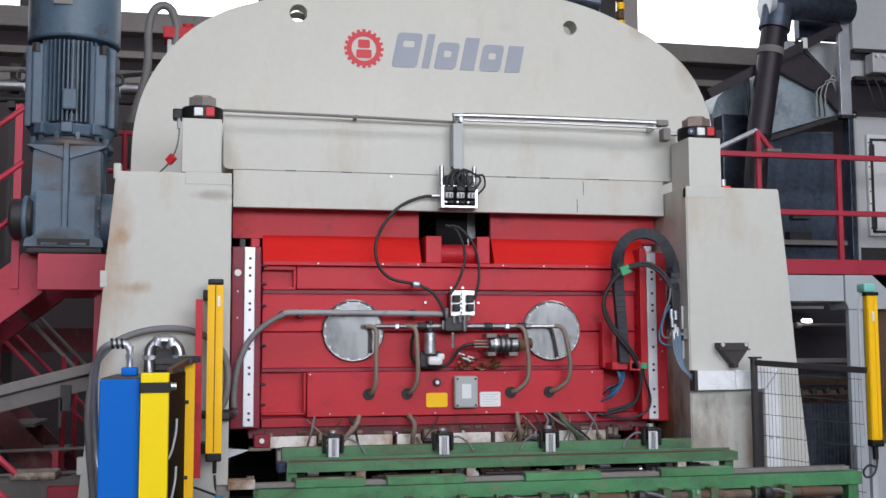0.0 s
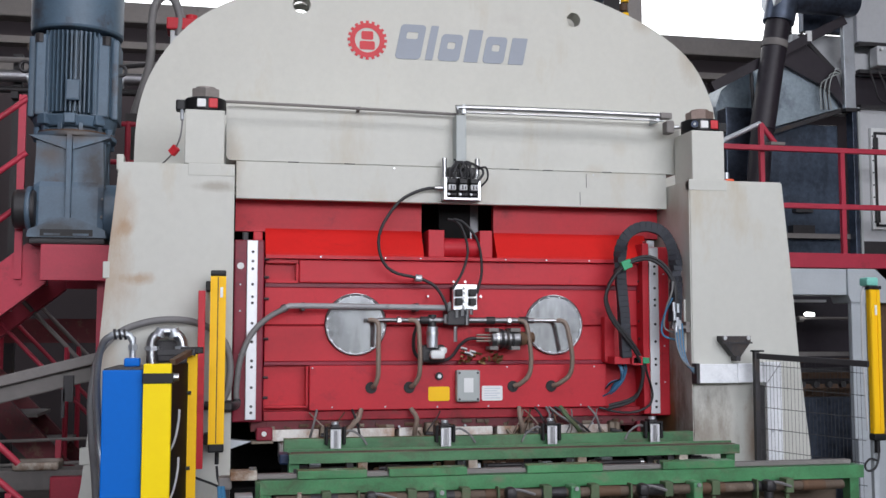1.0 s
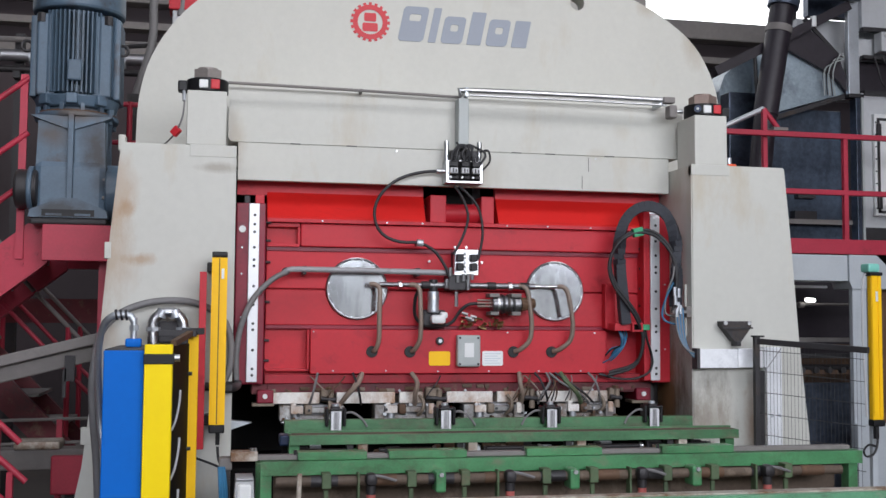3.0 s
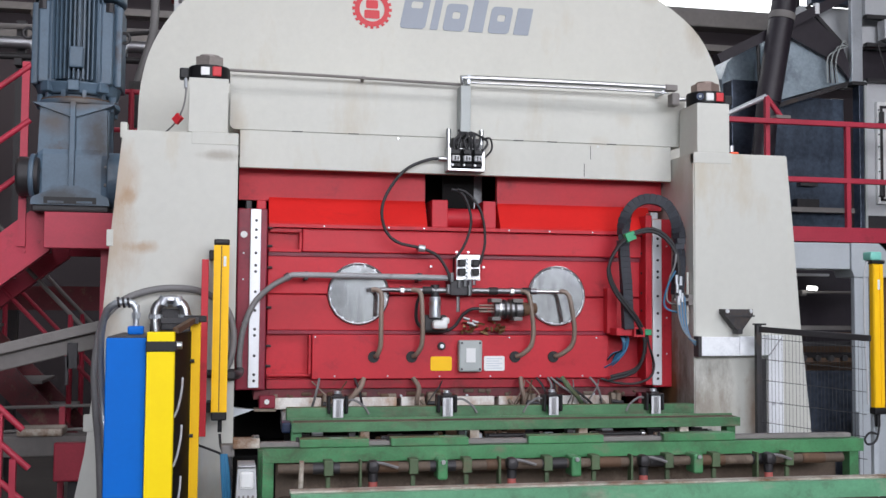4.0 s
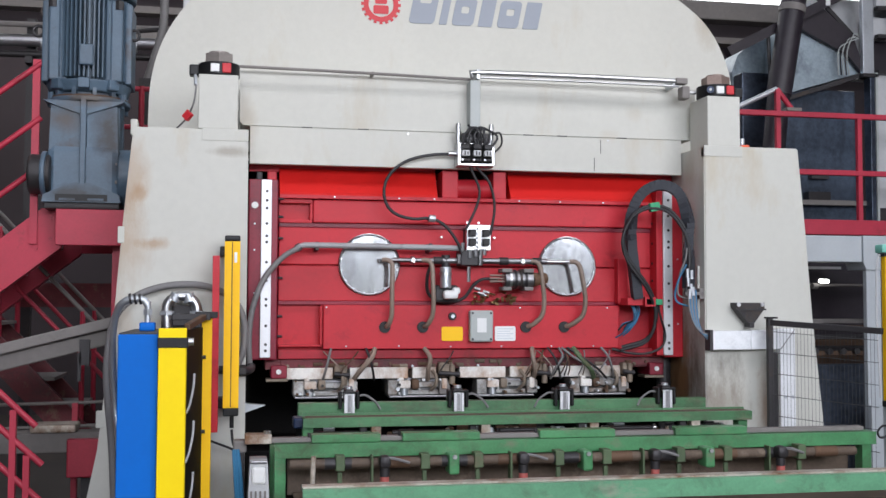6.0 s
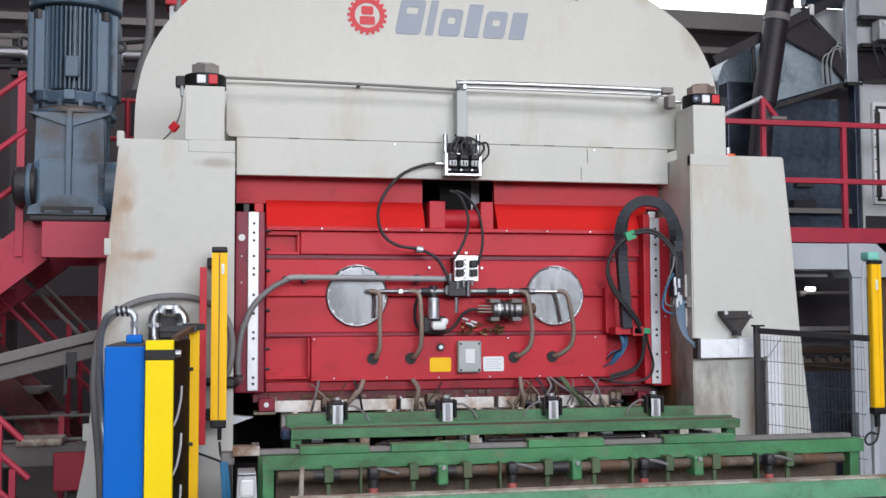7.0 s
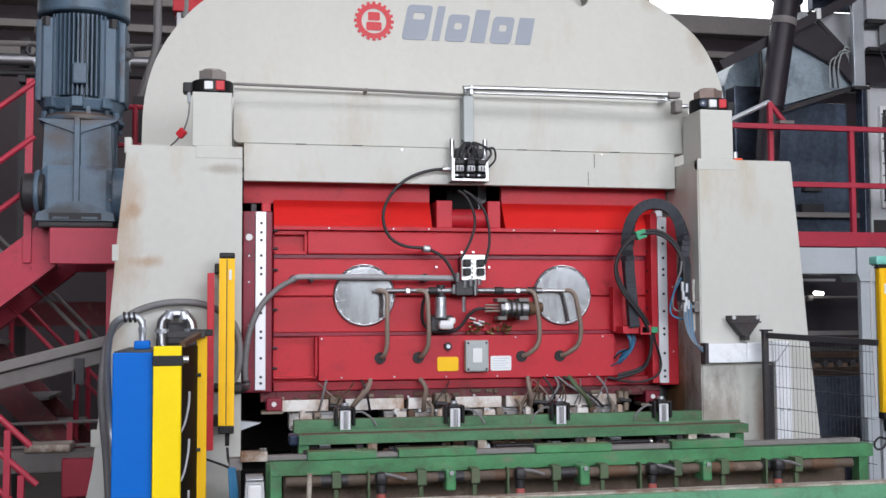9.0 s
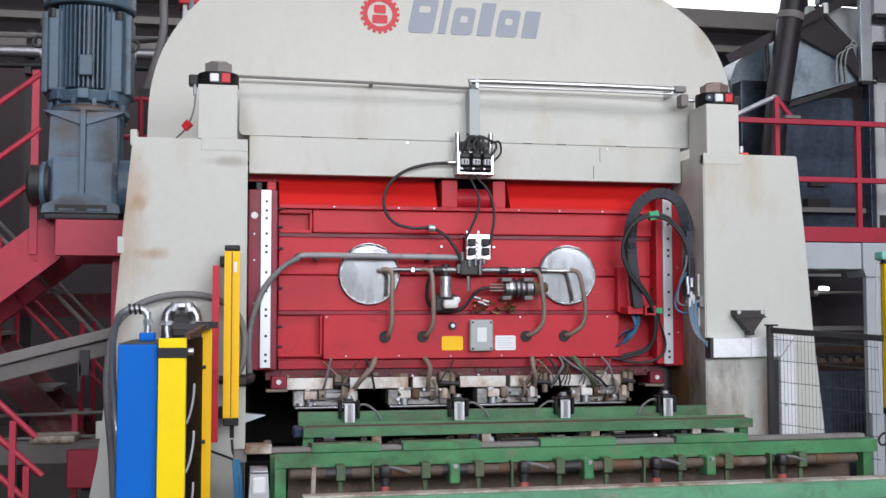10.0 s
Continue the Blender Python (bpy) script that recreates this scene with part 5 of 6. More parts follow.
    bolts(hopper, [(1.697, -0.43, 1.592), (1.864, -0.43, 1.592)], 0.014, 0.01, STEEL)
    part("lip", boxes((1.674, 1.888, -0.445, -0.43, 1.555, 1.566)), DARK, hopper)
    part("nose", boxes((1.77, 1.806, -0.44, -0.36, 1.44, 1.475), bevel=0.006), DARK, hopper)
    tray = thing("cable_tray", (1.8, -0.4, 1.36), "bright galvanised cable trunking along the column", "cable tray")
    part("trunking", boxes((1.515, 1.785, -0.43, -0.352, 1.295, 1.42), bevel=0.004), TRUNK, tray)
    part("trunking", boxes((1.788, 1.975, -0.428, -0.352, 1.297, 1.424), bevel=0.004), TRUNK, tray)
    part("mouth", boxes((1.494, 1.516, -0.43, -0.352, 1.29, 1.425)), DARK, tray)
    part("elbow_trunking", slab(bmesh.new(), [(1.978, 1.3), (1.996, 1.3), (2.1, 1.43), (2.1, 1.432), (1.978, 1.432)], -0.427, -0.356), TRUNK, tray)
    part("drop_trunking", slab(bmesh.new(), [(1.996, 0.0), (2.105, 0.0), (2.105, 1.43), (2.1, 1.426), (2.0, 1.298), (1.996, 1.292)], -0.42, -0.36), TRUNK, tray)
    part("mitre_seam", beam(bmesh.new(), (1.999, -0.4275, 1.299), (2.1, -0.4275, 1.428), 0.004, 0.004), RIM, tray)
    bolts(tray, [(2.03, -0.42, 0.98), (2.085, -0.42, 0.98)], 0.012, 0.006, ZINC)
    fence = thing("mesh_fence", (1.87, -0.5, 0), "dark grey steel mesh safety fence panel", "fence")
    a, b, drop = Vector((1.87, -0.52, 0)), Vector((2.29, -1.08, 0)), 0.04

    def spot(u, z):
        """A point of the panel: u along it, z the height at its near post; the panel sags a little at its far end."""
        p = a.lerp(b, u)
        return (p.x, p.y, z - drop * u)

    top = 1.493
    part("post", boxes((a.x - 0.018, a.x + 0.018, a.y - 0.018, a.y + 0.018, 0, top + 0.01), bevel=0.004), DARK, fence)
    part("side_post", boxes((a.x + 0.045, a.x + 0.085, a.y + 0.05, a.y + 0.09, 0, 1.28), bevel=0.003), DARK, fence)
    part("top_rail", beam(bmesh.new(), spot(-0.02, top - 0.018), spot(1.04, top - 0.018), 0.03, 0.038, 0.004), DARK, fence)
    part("bottom_rail", beam(bmesh.new(), spot(0, 0.14), spot(1, 0.14), 0.03, 0.03, 0.004), DARK, fence)
    part("post_cap", boxes((a.x - 0.03, a.x + 0.05, a.y - 0.02, a.y + 0.02, top + 0.008, top + 0.02), bevel=0.003), BLACK, fence)
    wire = mesh_of("wire", rod(bmesh.new(), (0, 0, 0.12), (0, 0, 1.44), 0.0011, 6), WIRE)
    n = 30
    for i in range(1, n):
        ob = new("wire", wire)
        ob.parent = fence
        ob.location = Vector(spot(i / n, 0.02)) - Vector(fence.location)
    for i in range(9):
        z = 1.417 - i * 0.136
        part("cross_wire", rod(bmesh.new(), spot(0, z), spot(1, z), 0.002, 6), WIRE, fence)
    r = thing("light_curtain", (2.9, -0.25, 0), "amber safety light curtain with mint-green signal cap", "light curtain", "light curtains")
    part("housing", boxes((2.862, 2.942, -0.3, -0.25, 0.93, 1.93), bevel=0.006), AMBER, r)
    for x in (2.867, 2.912):
        part("rib", boxes((x, x + 0.025, -0.306, -0.299, 0.95, 1.92)), AMBER, r)
    part("end_cap", boxes((2.858, 2.95, -0.31, -0.24, 0.885, 0.93), bevel=0.008), BLACK, r)
    part("end_cap", boxes((2.85, 2.95, -0.31, -0.23, 1.93, 1.955), bevel=0.006), BLACK, r)
    part("signal_cap", boxes((2.845, 2.935, -0.3, -0.2, 1.955, 2.015), bevel=0.012), MINT, r, "mint-green signal cap")
    part("stand", boxes((2.885, 2.925, -0.25, -0.21, 0.0, 1.95), bevel=0.004), PORTAL, r)
    part("cable", tube(bmesh.new(), [(2.88, -0.25, 1.94), (2.82, -0.27, 1.9), (2.81, -0.27, 1.5), (2.825, -0.27, 1.1), (2.83, -0.27, 0.95)], 0.007, 24, 6), PALE, r)
    part("cable", tube(bmesh.new(), [(2.9, -0.27, 0.885), (2.905, -0.28, 0.78), (2.87, -0.29, 0.7), (2.81, -0.29, 0.68), (2.79, -0.29, 0.72), (2.83, -0.29, 0.76), (2.88, -0.29, 0.75)], 0.008, 30, 6), RUBBER, r)
    part("plug", rod(bmesh.new(), (2.9, -0.275, 0.8), (2.9, -0.275, 0.885), 0.018, 12), BLACK, r)
    part("sticker", boxes((2.895, 2.915, -0.304, -0.299, 1.75, 1.82)), WHITE, r)


# ---- the green infeed table ----
def infeed_table():
    t = thing("infeed_table", (0, -1.2, 0), "worn green steel infeed table with rails and shaft", "conveyor")

    def channel(x0, x1, y0, y1, z0, z1):
        bm = bmesh.new()
        w = 0.012
        profile_x(bm, [(y0, z0), (y0, z1), (y1, z1), (y1, z1 - w), (y0 + w, z1 - w), (y0 + w, z0 + w), (y1, z0 + w), (y1, z0)], x0, x1)
        return bm

    part("rear_rail", boxes((-1.19, 1.428, -0.5, -0.43, 0.9, 0.992), bevel=0.004), SHADED_GREEN, t)
    part("middle_rail", channel(-1.18, 1.576, -0.84, -0.72, 0.884, 0.938), SHADED_GREEN, t)
    part("rail_lip", boxes((-1.18, 1.576, -0.73, -0.715, 0.91, 0.952)), SHADED_GREEN, t)
    part("rail_groove", boxes((-1.165, 1.56, -0.815, -0.732, 0.9382, 0.9405)), CLAY, t, "thin brown strip along the rail top")
    part("main_rail", channel(-1.355, 2.15, -1.26, -1.14, 0.775, 0.848), GREEN, t)
    part("grey_bar", boxes((-1.44, 2.1, -1.21, -1.15, 0.85, 0.876), bevel=0.004), LEDGE, t)
    for x0, x1 in ((-1.16, -0.79), (-0.67, -0.24), (0.1, 0.54), (0.9, 1.34)):
        part("rail_cover", boxes((x0, x1, -1.24, -1.14, 0.849, 0.892), bevel=0.004), GREEN, t)
        part("stop_pin", rod(bmesh.new(), (x0 - 0.012, -1.2, 0.86), (x0 - 0.012, -1.2, 0.9), 0.008, 8), DARK, t)
    part("front_rail", channel(-1.25, 2.6, -1.96, -1.84, 0.64, 0.728), LIT_GREEN, t, "pale green front rail")
    part("wear_strip", boxes((-1.25, 2.6, -1.93, -1.86, 0.729, 0.738)), MOULD, t, "dirty tan wear strip")
    part("end_block", boxes((-1.51, -1.37, -1.24, -1.14, 0.85, 0.9), bevel=0.004), MOULD, t, "tan end block with bolts")
    for x in (-1.4, -1.385):
        part("bolt", rod(bmesh.new(), (x, -1.2, 0.9), (x, -1.2, 0.915), 0.012, 8), STEEL, t)
    for x in (-1.325, 2.1):
        for y in (-1.2, -0.5):
            part("leg", boxes((x - 0.03, x + 0.03, y - 0.04, y + 0.04, 0, 0.776 if y < -1 else 0.75), bevel=0.004), GREEN, t)
    for x in (-1.2, 2.5):
        part("leg", boxes((x - 0.03, x + 0.03, -1.94, -1.86, 0, 0.64), bevel=0.004), GREEN, t)
    for x in (-1.15, 1.535):
        part("rail_foot", boxes((x - 0.03, x + 0.03, -0.8, -0.72, 0, 0.884), bevel=0.003), GREEN, t)
    for x in (-0.76, -0.11, 0.56, 1.21):
        part("spacer", boxes((x - 0.028, x + 0.028, -0.83, -0.76, 0.78, 0.884), bevel=0.003), MOULD, t, "pale tan spacer block")
        part("cross_bar", boxes((x - 0.025, x + 0.025, -1.14, -0.5, 0.78, 0.82), bevel=0.003), GREEN, t)
    for x in (-0.83, -0.18, 0.49, 1.14):
        part("spacer", boxes((x - 0.02, x + 0.02, -0.8, -0.74, 0.78, 0.884), bevel=0.003), DARK, t)
    # shaft under the main rail, with its hangers
    part("shaft", rod(bmesh.new(), (-1.28, -1.35, 0.755), (1.95, -1.35, 0.755), 0.026, 18), CLAY, t, "dull clay-dusted steel shaft")
    for i in range(10):
        x = -1.1 + i * 0.31
        part("shaft_sleeve", rod(bmesh.new(), (x, -1.35, 0.755), (x + 0.14, -1.35, 0.755), 0.03, 18), RUST if i % 2 else DARK, t)
    for x in (-1.02, -0.57, -0.28, 0.17, 0.44, 0.87, 1.15, 1.6):
        hanger = boxes((x - 0.024, x + 0.024, -1.39, -1.31, 0.72, 0.8), (x - 0.012, x + 0.012, -1.36, -1.34, 0.55, 0.71), bevel=0.004)
        part("hanger", hanger, OLIVE, t)
    for x in (-0.42, 0.32, 1.03):
        part("lever", boxes((x - 0.028, x + 0.028, -1.42, -1.3, 0.69, 0.8), bevel=0.012), GREEN, t)
        part("lever_pin", rod(bmesh.new(), (x, -1.42, 0.785), (x, -1.435, 0.785), 0.012, 10), STEEL, t)
    for x in (-0.79, -0.04, 0.71, 1.46):
        part("valve_head", boxes((x - 0.03, x + 0.03, -1.44, -1.36, 0.735, 0.8), bevel=0.02), DARK, t)
        part("valve_cup", rod(bmesh.new(), (x, -1.4, 0.69), (x, -1.4, 0.735), 0.026, 14), DARK, t)
        part("valve_base", rod(bmesh.new(), (x, -1.4, 0.62), (x, -1.4, 0.69), 0.024, 14), FADED_RED, t)
        part("valve_arm", boxes((x - 0.07, x - 0.058, -1.4, -1.34, 0.62, 0.8), bevel=0.003), OLIVE, t)
        part("hose", tube(bmesh.new(), [(x, -1.42, 0.79), (x + 0.05, -1.43, 0.785), (x + 0.13, -1.42, 0.76)], 0.008, 10, 6), GREY_HOSE, t)
    part("drip_tray", boxes((-1.25, 2.0, -1.82, -1.1, 0.56, 0.575)), CLAY, t, "brown dirty drip tray")
    part("rear_skirt", boxes((-1.28, 2.05, -1.12, -1.1, 0.56, 0.77)), CLAY, t, "brown clay-stained skirt plate")
    part("inner_tray", boxes((-1.15, 1.55, -1.1, -0.45, 0.74, 0.755)), RUST, t)
    # Near-black sheet added to give the shade behind the table.
    part("back_panel", boxes((-1.2, 1.46, -0.44, -0.425, 0.3, 0.9)), SHADE_BLACK, t)
    part("marker_stick", rod(bmesh.new(), (-1.2, -1.8, 0.58), (-1.19, -1.8, 0.86), 0.012, 8), MOULD, t)
    rnd = random.Random(11)
    for i in range(70):
        x, y = rnd.uniform(-1.1, 1.5), rnd.uniform(-0.7, -0.52)
        w = rnd.uniform(0.008, 0.05)
        part("fitting", boxes((x - w, x + w, y - 0.015, y + 0.015, 0.756, rnd.uniform(0.81, 0.86)), bevel=0.004), rnd.choice((DARK, DARK, ZINC, RUST, MOULD, RUST)), t)
    for x in (-0.95, -0.45, 0.2, 0.85, 1.3):
        part("inner_shaft", rod(bmesh.new(), (x - 0.2, -0.72, 0.835), (x + 0.12, -0.72, 0.835), 0.014, 10), DARK, t)
        part("shaft_end", rod(bmesh.new(), (x + 0.12, -0.72, 0.835), (x + 0.14, -0.72, 0.835), 0.02, 10), STEEL, t)
    part("side_gear", boxes((-1.23, -1.17, -0.75, -0.6, 0.87, 0.93), bevel=0.01), BLUE_DARK, t)
    # sensors on the rear rail
    for x in (-0.883, -0.21, 0.467, 1.148):
        c = thing("hold_down_clamp", (x, -0.46, 0.992), "bright steel hold-down clamp with black cheeks", "clamp", "clamps on the rear rail")
        part("face_plate", boxes((x - 0.034, x + 0.028, -0.543, -0.53, 0.932, 1.05), bevel=0.004), STEEL, c)
        for d in (-0.026, 0.02):
            part("rib", boxes((x + d - 0.009, x + d + 0.009, -0.552, -0.543, 0.93, 1.045), bevel=0.004), STRIP, c)
        part("slot", boxes((x - 0.012, x + 0.006, -0.5455, -0.5432, 0.94, 1.04)), RIM, c)
        part("cross_bar", boxes((x - 0.045, x + 0.04, -0.553, -0.53, 1.05, 1.062), bevel=0.003), BLACK, c)
        part("body", boxes((x - 0.03, x + 0.024, -0.53, -0.44, 0.993, 1.075), bevel=0.006), DARK, c)
        for d in (-0.056, 0.05):
            part("cheek", boxes((x + d - 0.01, x + d + 0.01, -0.54, -0.45, 0.955, 1.065), bevel=0.009), BLACK, c)
        part("knob", rod(bmesh.new(), (x - 0.003, -0.5, 1.075), (x - 0.003, -0.5, 1.09), 0.022, 14), ZINC, c)
        s = 1 if x < 0.3 else -1
        part("hose", tube(bmesh.new(), [(x + s * 0.05, -0.5, 1.03), (x + s * 0.1, -0.5, 1.035), (x + s * 0.16, -0.5, 0.995), (x + s * 0.19, -0.51, 0.95)], 0.007, 14, 6), GREY_HOSE, c)
    g = thing("drive_unit", (-1.43, -1.3, 0), "grimy grey drive unit beside the infeed table", "gearbox")
    part("housing", slab(bmesh.new(), [(-1.5, 0.42), (-1.375, 0.42), (-1.392, 0.77), (-1.482, 0.77)], -1.32, -1.1), PALE, g)
    part("cover", boxes((-1.472, -1.402, -1.335, -1.32, 0.655, 0.745), bevel=0.012), WHITE, g, "pale glossy cover")
    part("cover_frame", boxes((-1.483, -1.393, -1.328, -1.319, 0.76, 0.775), bevel=0.003), RIM, g)
    part("foot", boxes((-1.5, -1.38, -1.3, -1.1, 0, 0.42), bevel=0.006), DARK, g)
    for x in (-1.475, -1.452, -1.428, -1.404):
        part("rib", boxes((x - 0.005, x + 0.005, -1.335, -1.31, 0.45, 0.62)), LEDGE, g)
    j = thing("cable_joint", (-1.54, -1.15, 0), "small grey valve stack with blue hoses", "valve")
    part("stand", boxes((-1.56, -1.51, -1.18, -1.12, 0, 0.8), bevel=0.004), DARK, j)
    part("head", boxes((-1.57, -1.5, -1.2, -1.1, 0.8, 0.865), bevel=0.01), LEDGE, j)
    for z in (0.7, 0.62, 0.55):
        part("hose", tube(bmesh.new(), [(-1.56 + (z - 0.6) * 0.15, -1.2, 0.82), (-1.55 + (z - 0.6) * 0.2, -1.215, 0.7), (-1.535 + (z - 0.6) * 0.2, -1.2, 0.5)], 0.009, 14, 6), BLUE_WIRE, j)


# ---- motor, landing and stairs ----
def main_motor():
    m = thing("main_motor", (-2.57, 0.62, 2.205), "large blue-grey upright electric motor on its gearbox", "motor")
    cx, cy = -2.57, 0.62
    def drum(z0, z1, r, seg=40, bevel=0.01, r2=None):
        return rod(bmesh.new(), (cx, cy, z0), (cx, cy, z1), r, seg, r2, bevel)
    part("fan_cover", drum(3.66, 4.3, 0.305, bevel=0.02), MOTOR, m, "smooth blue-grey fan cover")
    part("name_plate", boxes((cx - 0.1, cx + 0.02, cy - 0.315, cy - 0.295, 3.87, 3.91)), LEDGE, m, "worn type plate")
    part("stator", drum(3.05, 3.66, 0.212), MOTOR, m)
    fin = mesh_of("cooling_fin", boxes((0.2, 0.285, -0.005, 0.005, 3.09 - 2.205, 3.64 - 2.205)), MOTOR)
    for i in range(60):
        a = i * math.tau / 60
        if min(abs((a - b + math.pi) % math.tau - math.pi) for b in (radians(-45), radians(-135))) < 0.13:
            continue
        ob = new("cooling_fin", fin)
        ob.parent = m
        ob.rotation_euler = (0, 0, a)
    for a in (-45, -135, 45, 135):
        part("foot_rib", box(bmesh.new(), cx + 0.25 * math.cos(radians(a)) - 0.06, cx + 0.25 * math.cos(radians(a)) + 0.06, cy + 0.25 * math.sin(radians(a)) - 0.05, cy + 0.25 * math.sin(radians(a)) + 0.05, 3.07, 3.62, bevel=0.012), MOTOR, m)
        part("lug", rod(bmesh.new(), (cx + 0.3 * math.cos(radians(a)), cy + 0.3 * math.sin(radians(a)), 3.56), (cx + 0.3 * math.cos(radians(a)), cy + 0.3 * math.sin(radians(a)), 3.62), 0.03, 8), DARK, m)
    part("terminal_block", boxes((cx - 0.03, cx + 0.06, cy - 0.315, cy - 0.2, 3.16, 3.3), bevel=0.01), MOTOR, m)
    for s in (-1, 1):
        part("side_panel", boxes((cx + s * 0.268 - 0.022, cx + s * 0.268 + 0.022, cy - 0.15, cy + 0.15, 3.07, 3.62), bevel=0.008), MOTOR, m, "smooth cast side panel")
    part("end_shield", drum(3.0, 3.075, 0.255, r2=0.282), MOTOR, m)
    part("neck", drum(2.964, 3.0, 0.225), MOTOR, m)
    for a in range(15, 360, 30):
        x, y = math.cos(radians(a)), math.sin(radians(a))
        part("shield_web", beam(bmesh.new(), (cx + 0.2 * x, cy + 0.2 * y, 3.02), (cx + 0.262 * x, cy + 0.262 * y, 3.02), 0.03, 0.1, 0.004), MOTOR, m)
    for a in (-50, -90, -130):
        x, y = math.cos(radians(a)), math.sin(radians(a))
        part("shield_lug", beam(bmesh.new(), (cx + 0.2 * x, cy + 0.2 * y, 3.045), (cx + 0.3 * x, cy + 0.3 * y, 3.045), 0.075, 0.07, 0.008), MOTOR, m)
    part("lantern_flange", drum(2.93, 2.965, 0.275), MOTOR, m)
    part("lantern", drum(2.62, 2.93, 0.2, r2=0.24), MOTOR, m)
    for a in range(60, 360, 60):
        x, y = math.cos(radians(a - 90)), math.sin(radians(a - 90))
        part("lantern_rib", beam(bmesh.new(), (cx + 0.24 * x, cy + 0.24 * y, 2.5), (cx + 0.24 * x, cy + 0.24 * y, 2.94), 0.07, 0.025), MOTOR, m)
        part("flange_bolt", rod(bmesh.new(), (cx + 0.265 * x, cy + 0.265 * y, 2.9), (cx + 0.265 * x, cy + 0.265 * y, 3.0), 0.02, 6), MOTOR, m)
    for s in (-1, 1):
        part("lantern_shoulder", slab(bmesh.new(), [(cx + s * 0.02, 2.6), (cx + s * 0.22, 2.6), (cx + s * 0.212, 2.9), (cx + s * 0.15, 2.9), (cx + s * 0.02, 2.84)], cy - 0.225, cy + 0.1), MOTOR, m)
        part("gusset", slab(bmesh.new(), [(cx + s * 0.02, 2.842), (cx + s * 0.2, 2.903), (cx + s * 0.26, 2.93), (cx + s * 0.02, 2.93)], cy - 0.25, cy - 0.1), MOTOR, m)
        part("slot_plate", boxes((cx + s * 0.09 - 0.05, cx + s * 0.09 + 0.05, cy - 0.298, cy - 0.294, 2.262, 2.276)), MOTOR, m)
    part("front_web", boxes((cx - 0.018, cx + 0.018, cy - 0.275, cy - 0.2, 2.35, 2.94), bevel=0.004), MOTOR, m)
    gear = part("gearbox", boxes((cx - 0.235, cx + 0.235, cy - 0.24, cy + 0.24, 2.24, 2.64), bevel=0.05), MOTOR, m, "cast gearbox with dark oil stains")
    part("hub", rod(bmesh.new(), (cx - 0.345, cy - 0.19, 2.44), (cx - 0.2, cy - 0.19, 2.44), 0.132, 28, bevel=0.02), DARK, m, "dark round side hub")
    part("hub_flange", rod(bmesh.new(), (cx - 0.262, cy - 0.18, 2.44), (cx - 0.23, cy - 0.18, 2.44), 0.155, 28, bevel=0.008), MOTOR, m)
    part("flange_dust", drum(2.966, 2.972, 0.262), RUST, m, "brown oily dust on the flange")
    hub = part("hub", rod(bmesh.new(), (cx + 0.22, cy - 0.08, 2.44), (cx + 0.31, cy - 0.08, 2.44), 0.19, 28, bevel=0.012), MOTOR, m)
    for i in range(8):
        y, z = cy - 0.08 + 0.16 * math.cos(i * math.tau / 8 + 0.3), 2.44 + 0.16 * math.sin(i * math.tau / 8 + 0.3)
        part("hub_bolt", rod(bmesh.new(), (cx + 0.205, y, z), (cx + 0.225, y, z), 0.012, 6), LEDGE, hub)
    part("gear_foot", boxes((cx - 0.24, cx + 0.24, cy - 0.27, cy + 0.27, 2.207, 2.25), bevel=0.008), DARK, m)
    foot = slab(bmesh.new(), [(cx - 0.25, 2.25), (cx + 0.25, 2.25), (cx + 0.24, 2.3), (cx + 0.05, 2.38), (cx - 0.05, 2.38), (cx - 0.24, 2.3)], cy - 0.29, cy - 0.2)
    part("gear_skirt", foot, MOTOR, m)
    part("slot_frame", boxes((cx - 0.165, cx + 0.165, cy - 0.294, cy - 0.29, 2.257, 2.302)), BLACK, m, "dark slot in the foot")
    for x, z in ((-0.27, 3.55), (0.3, 3.42), (-0.32, 3.42)):
        part("lifting_eye", tube(bmesh.new(), [(cx + x + 0.035 * math.cos(k), cy - 0.1, z + 0.035 * math.sin(k)) for k in [i * math.tau / 10 for i in range(11)]], 0.011, 24, 8), DARK, m)


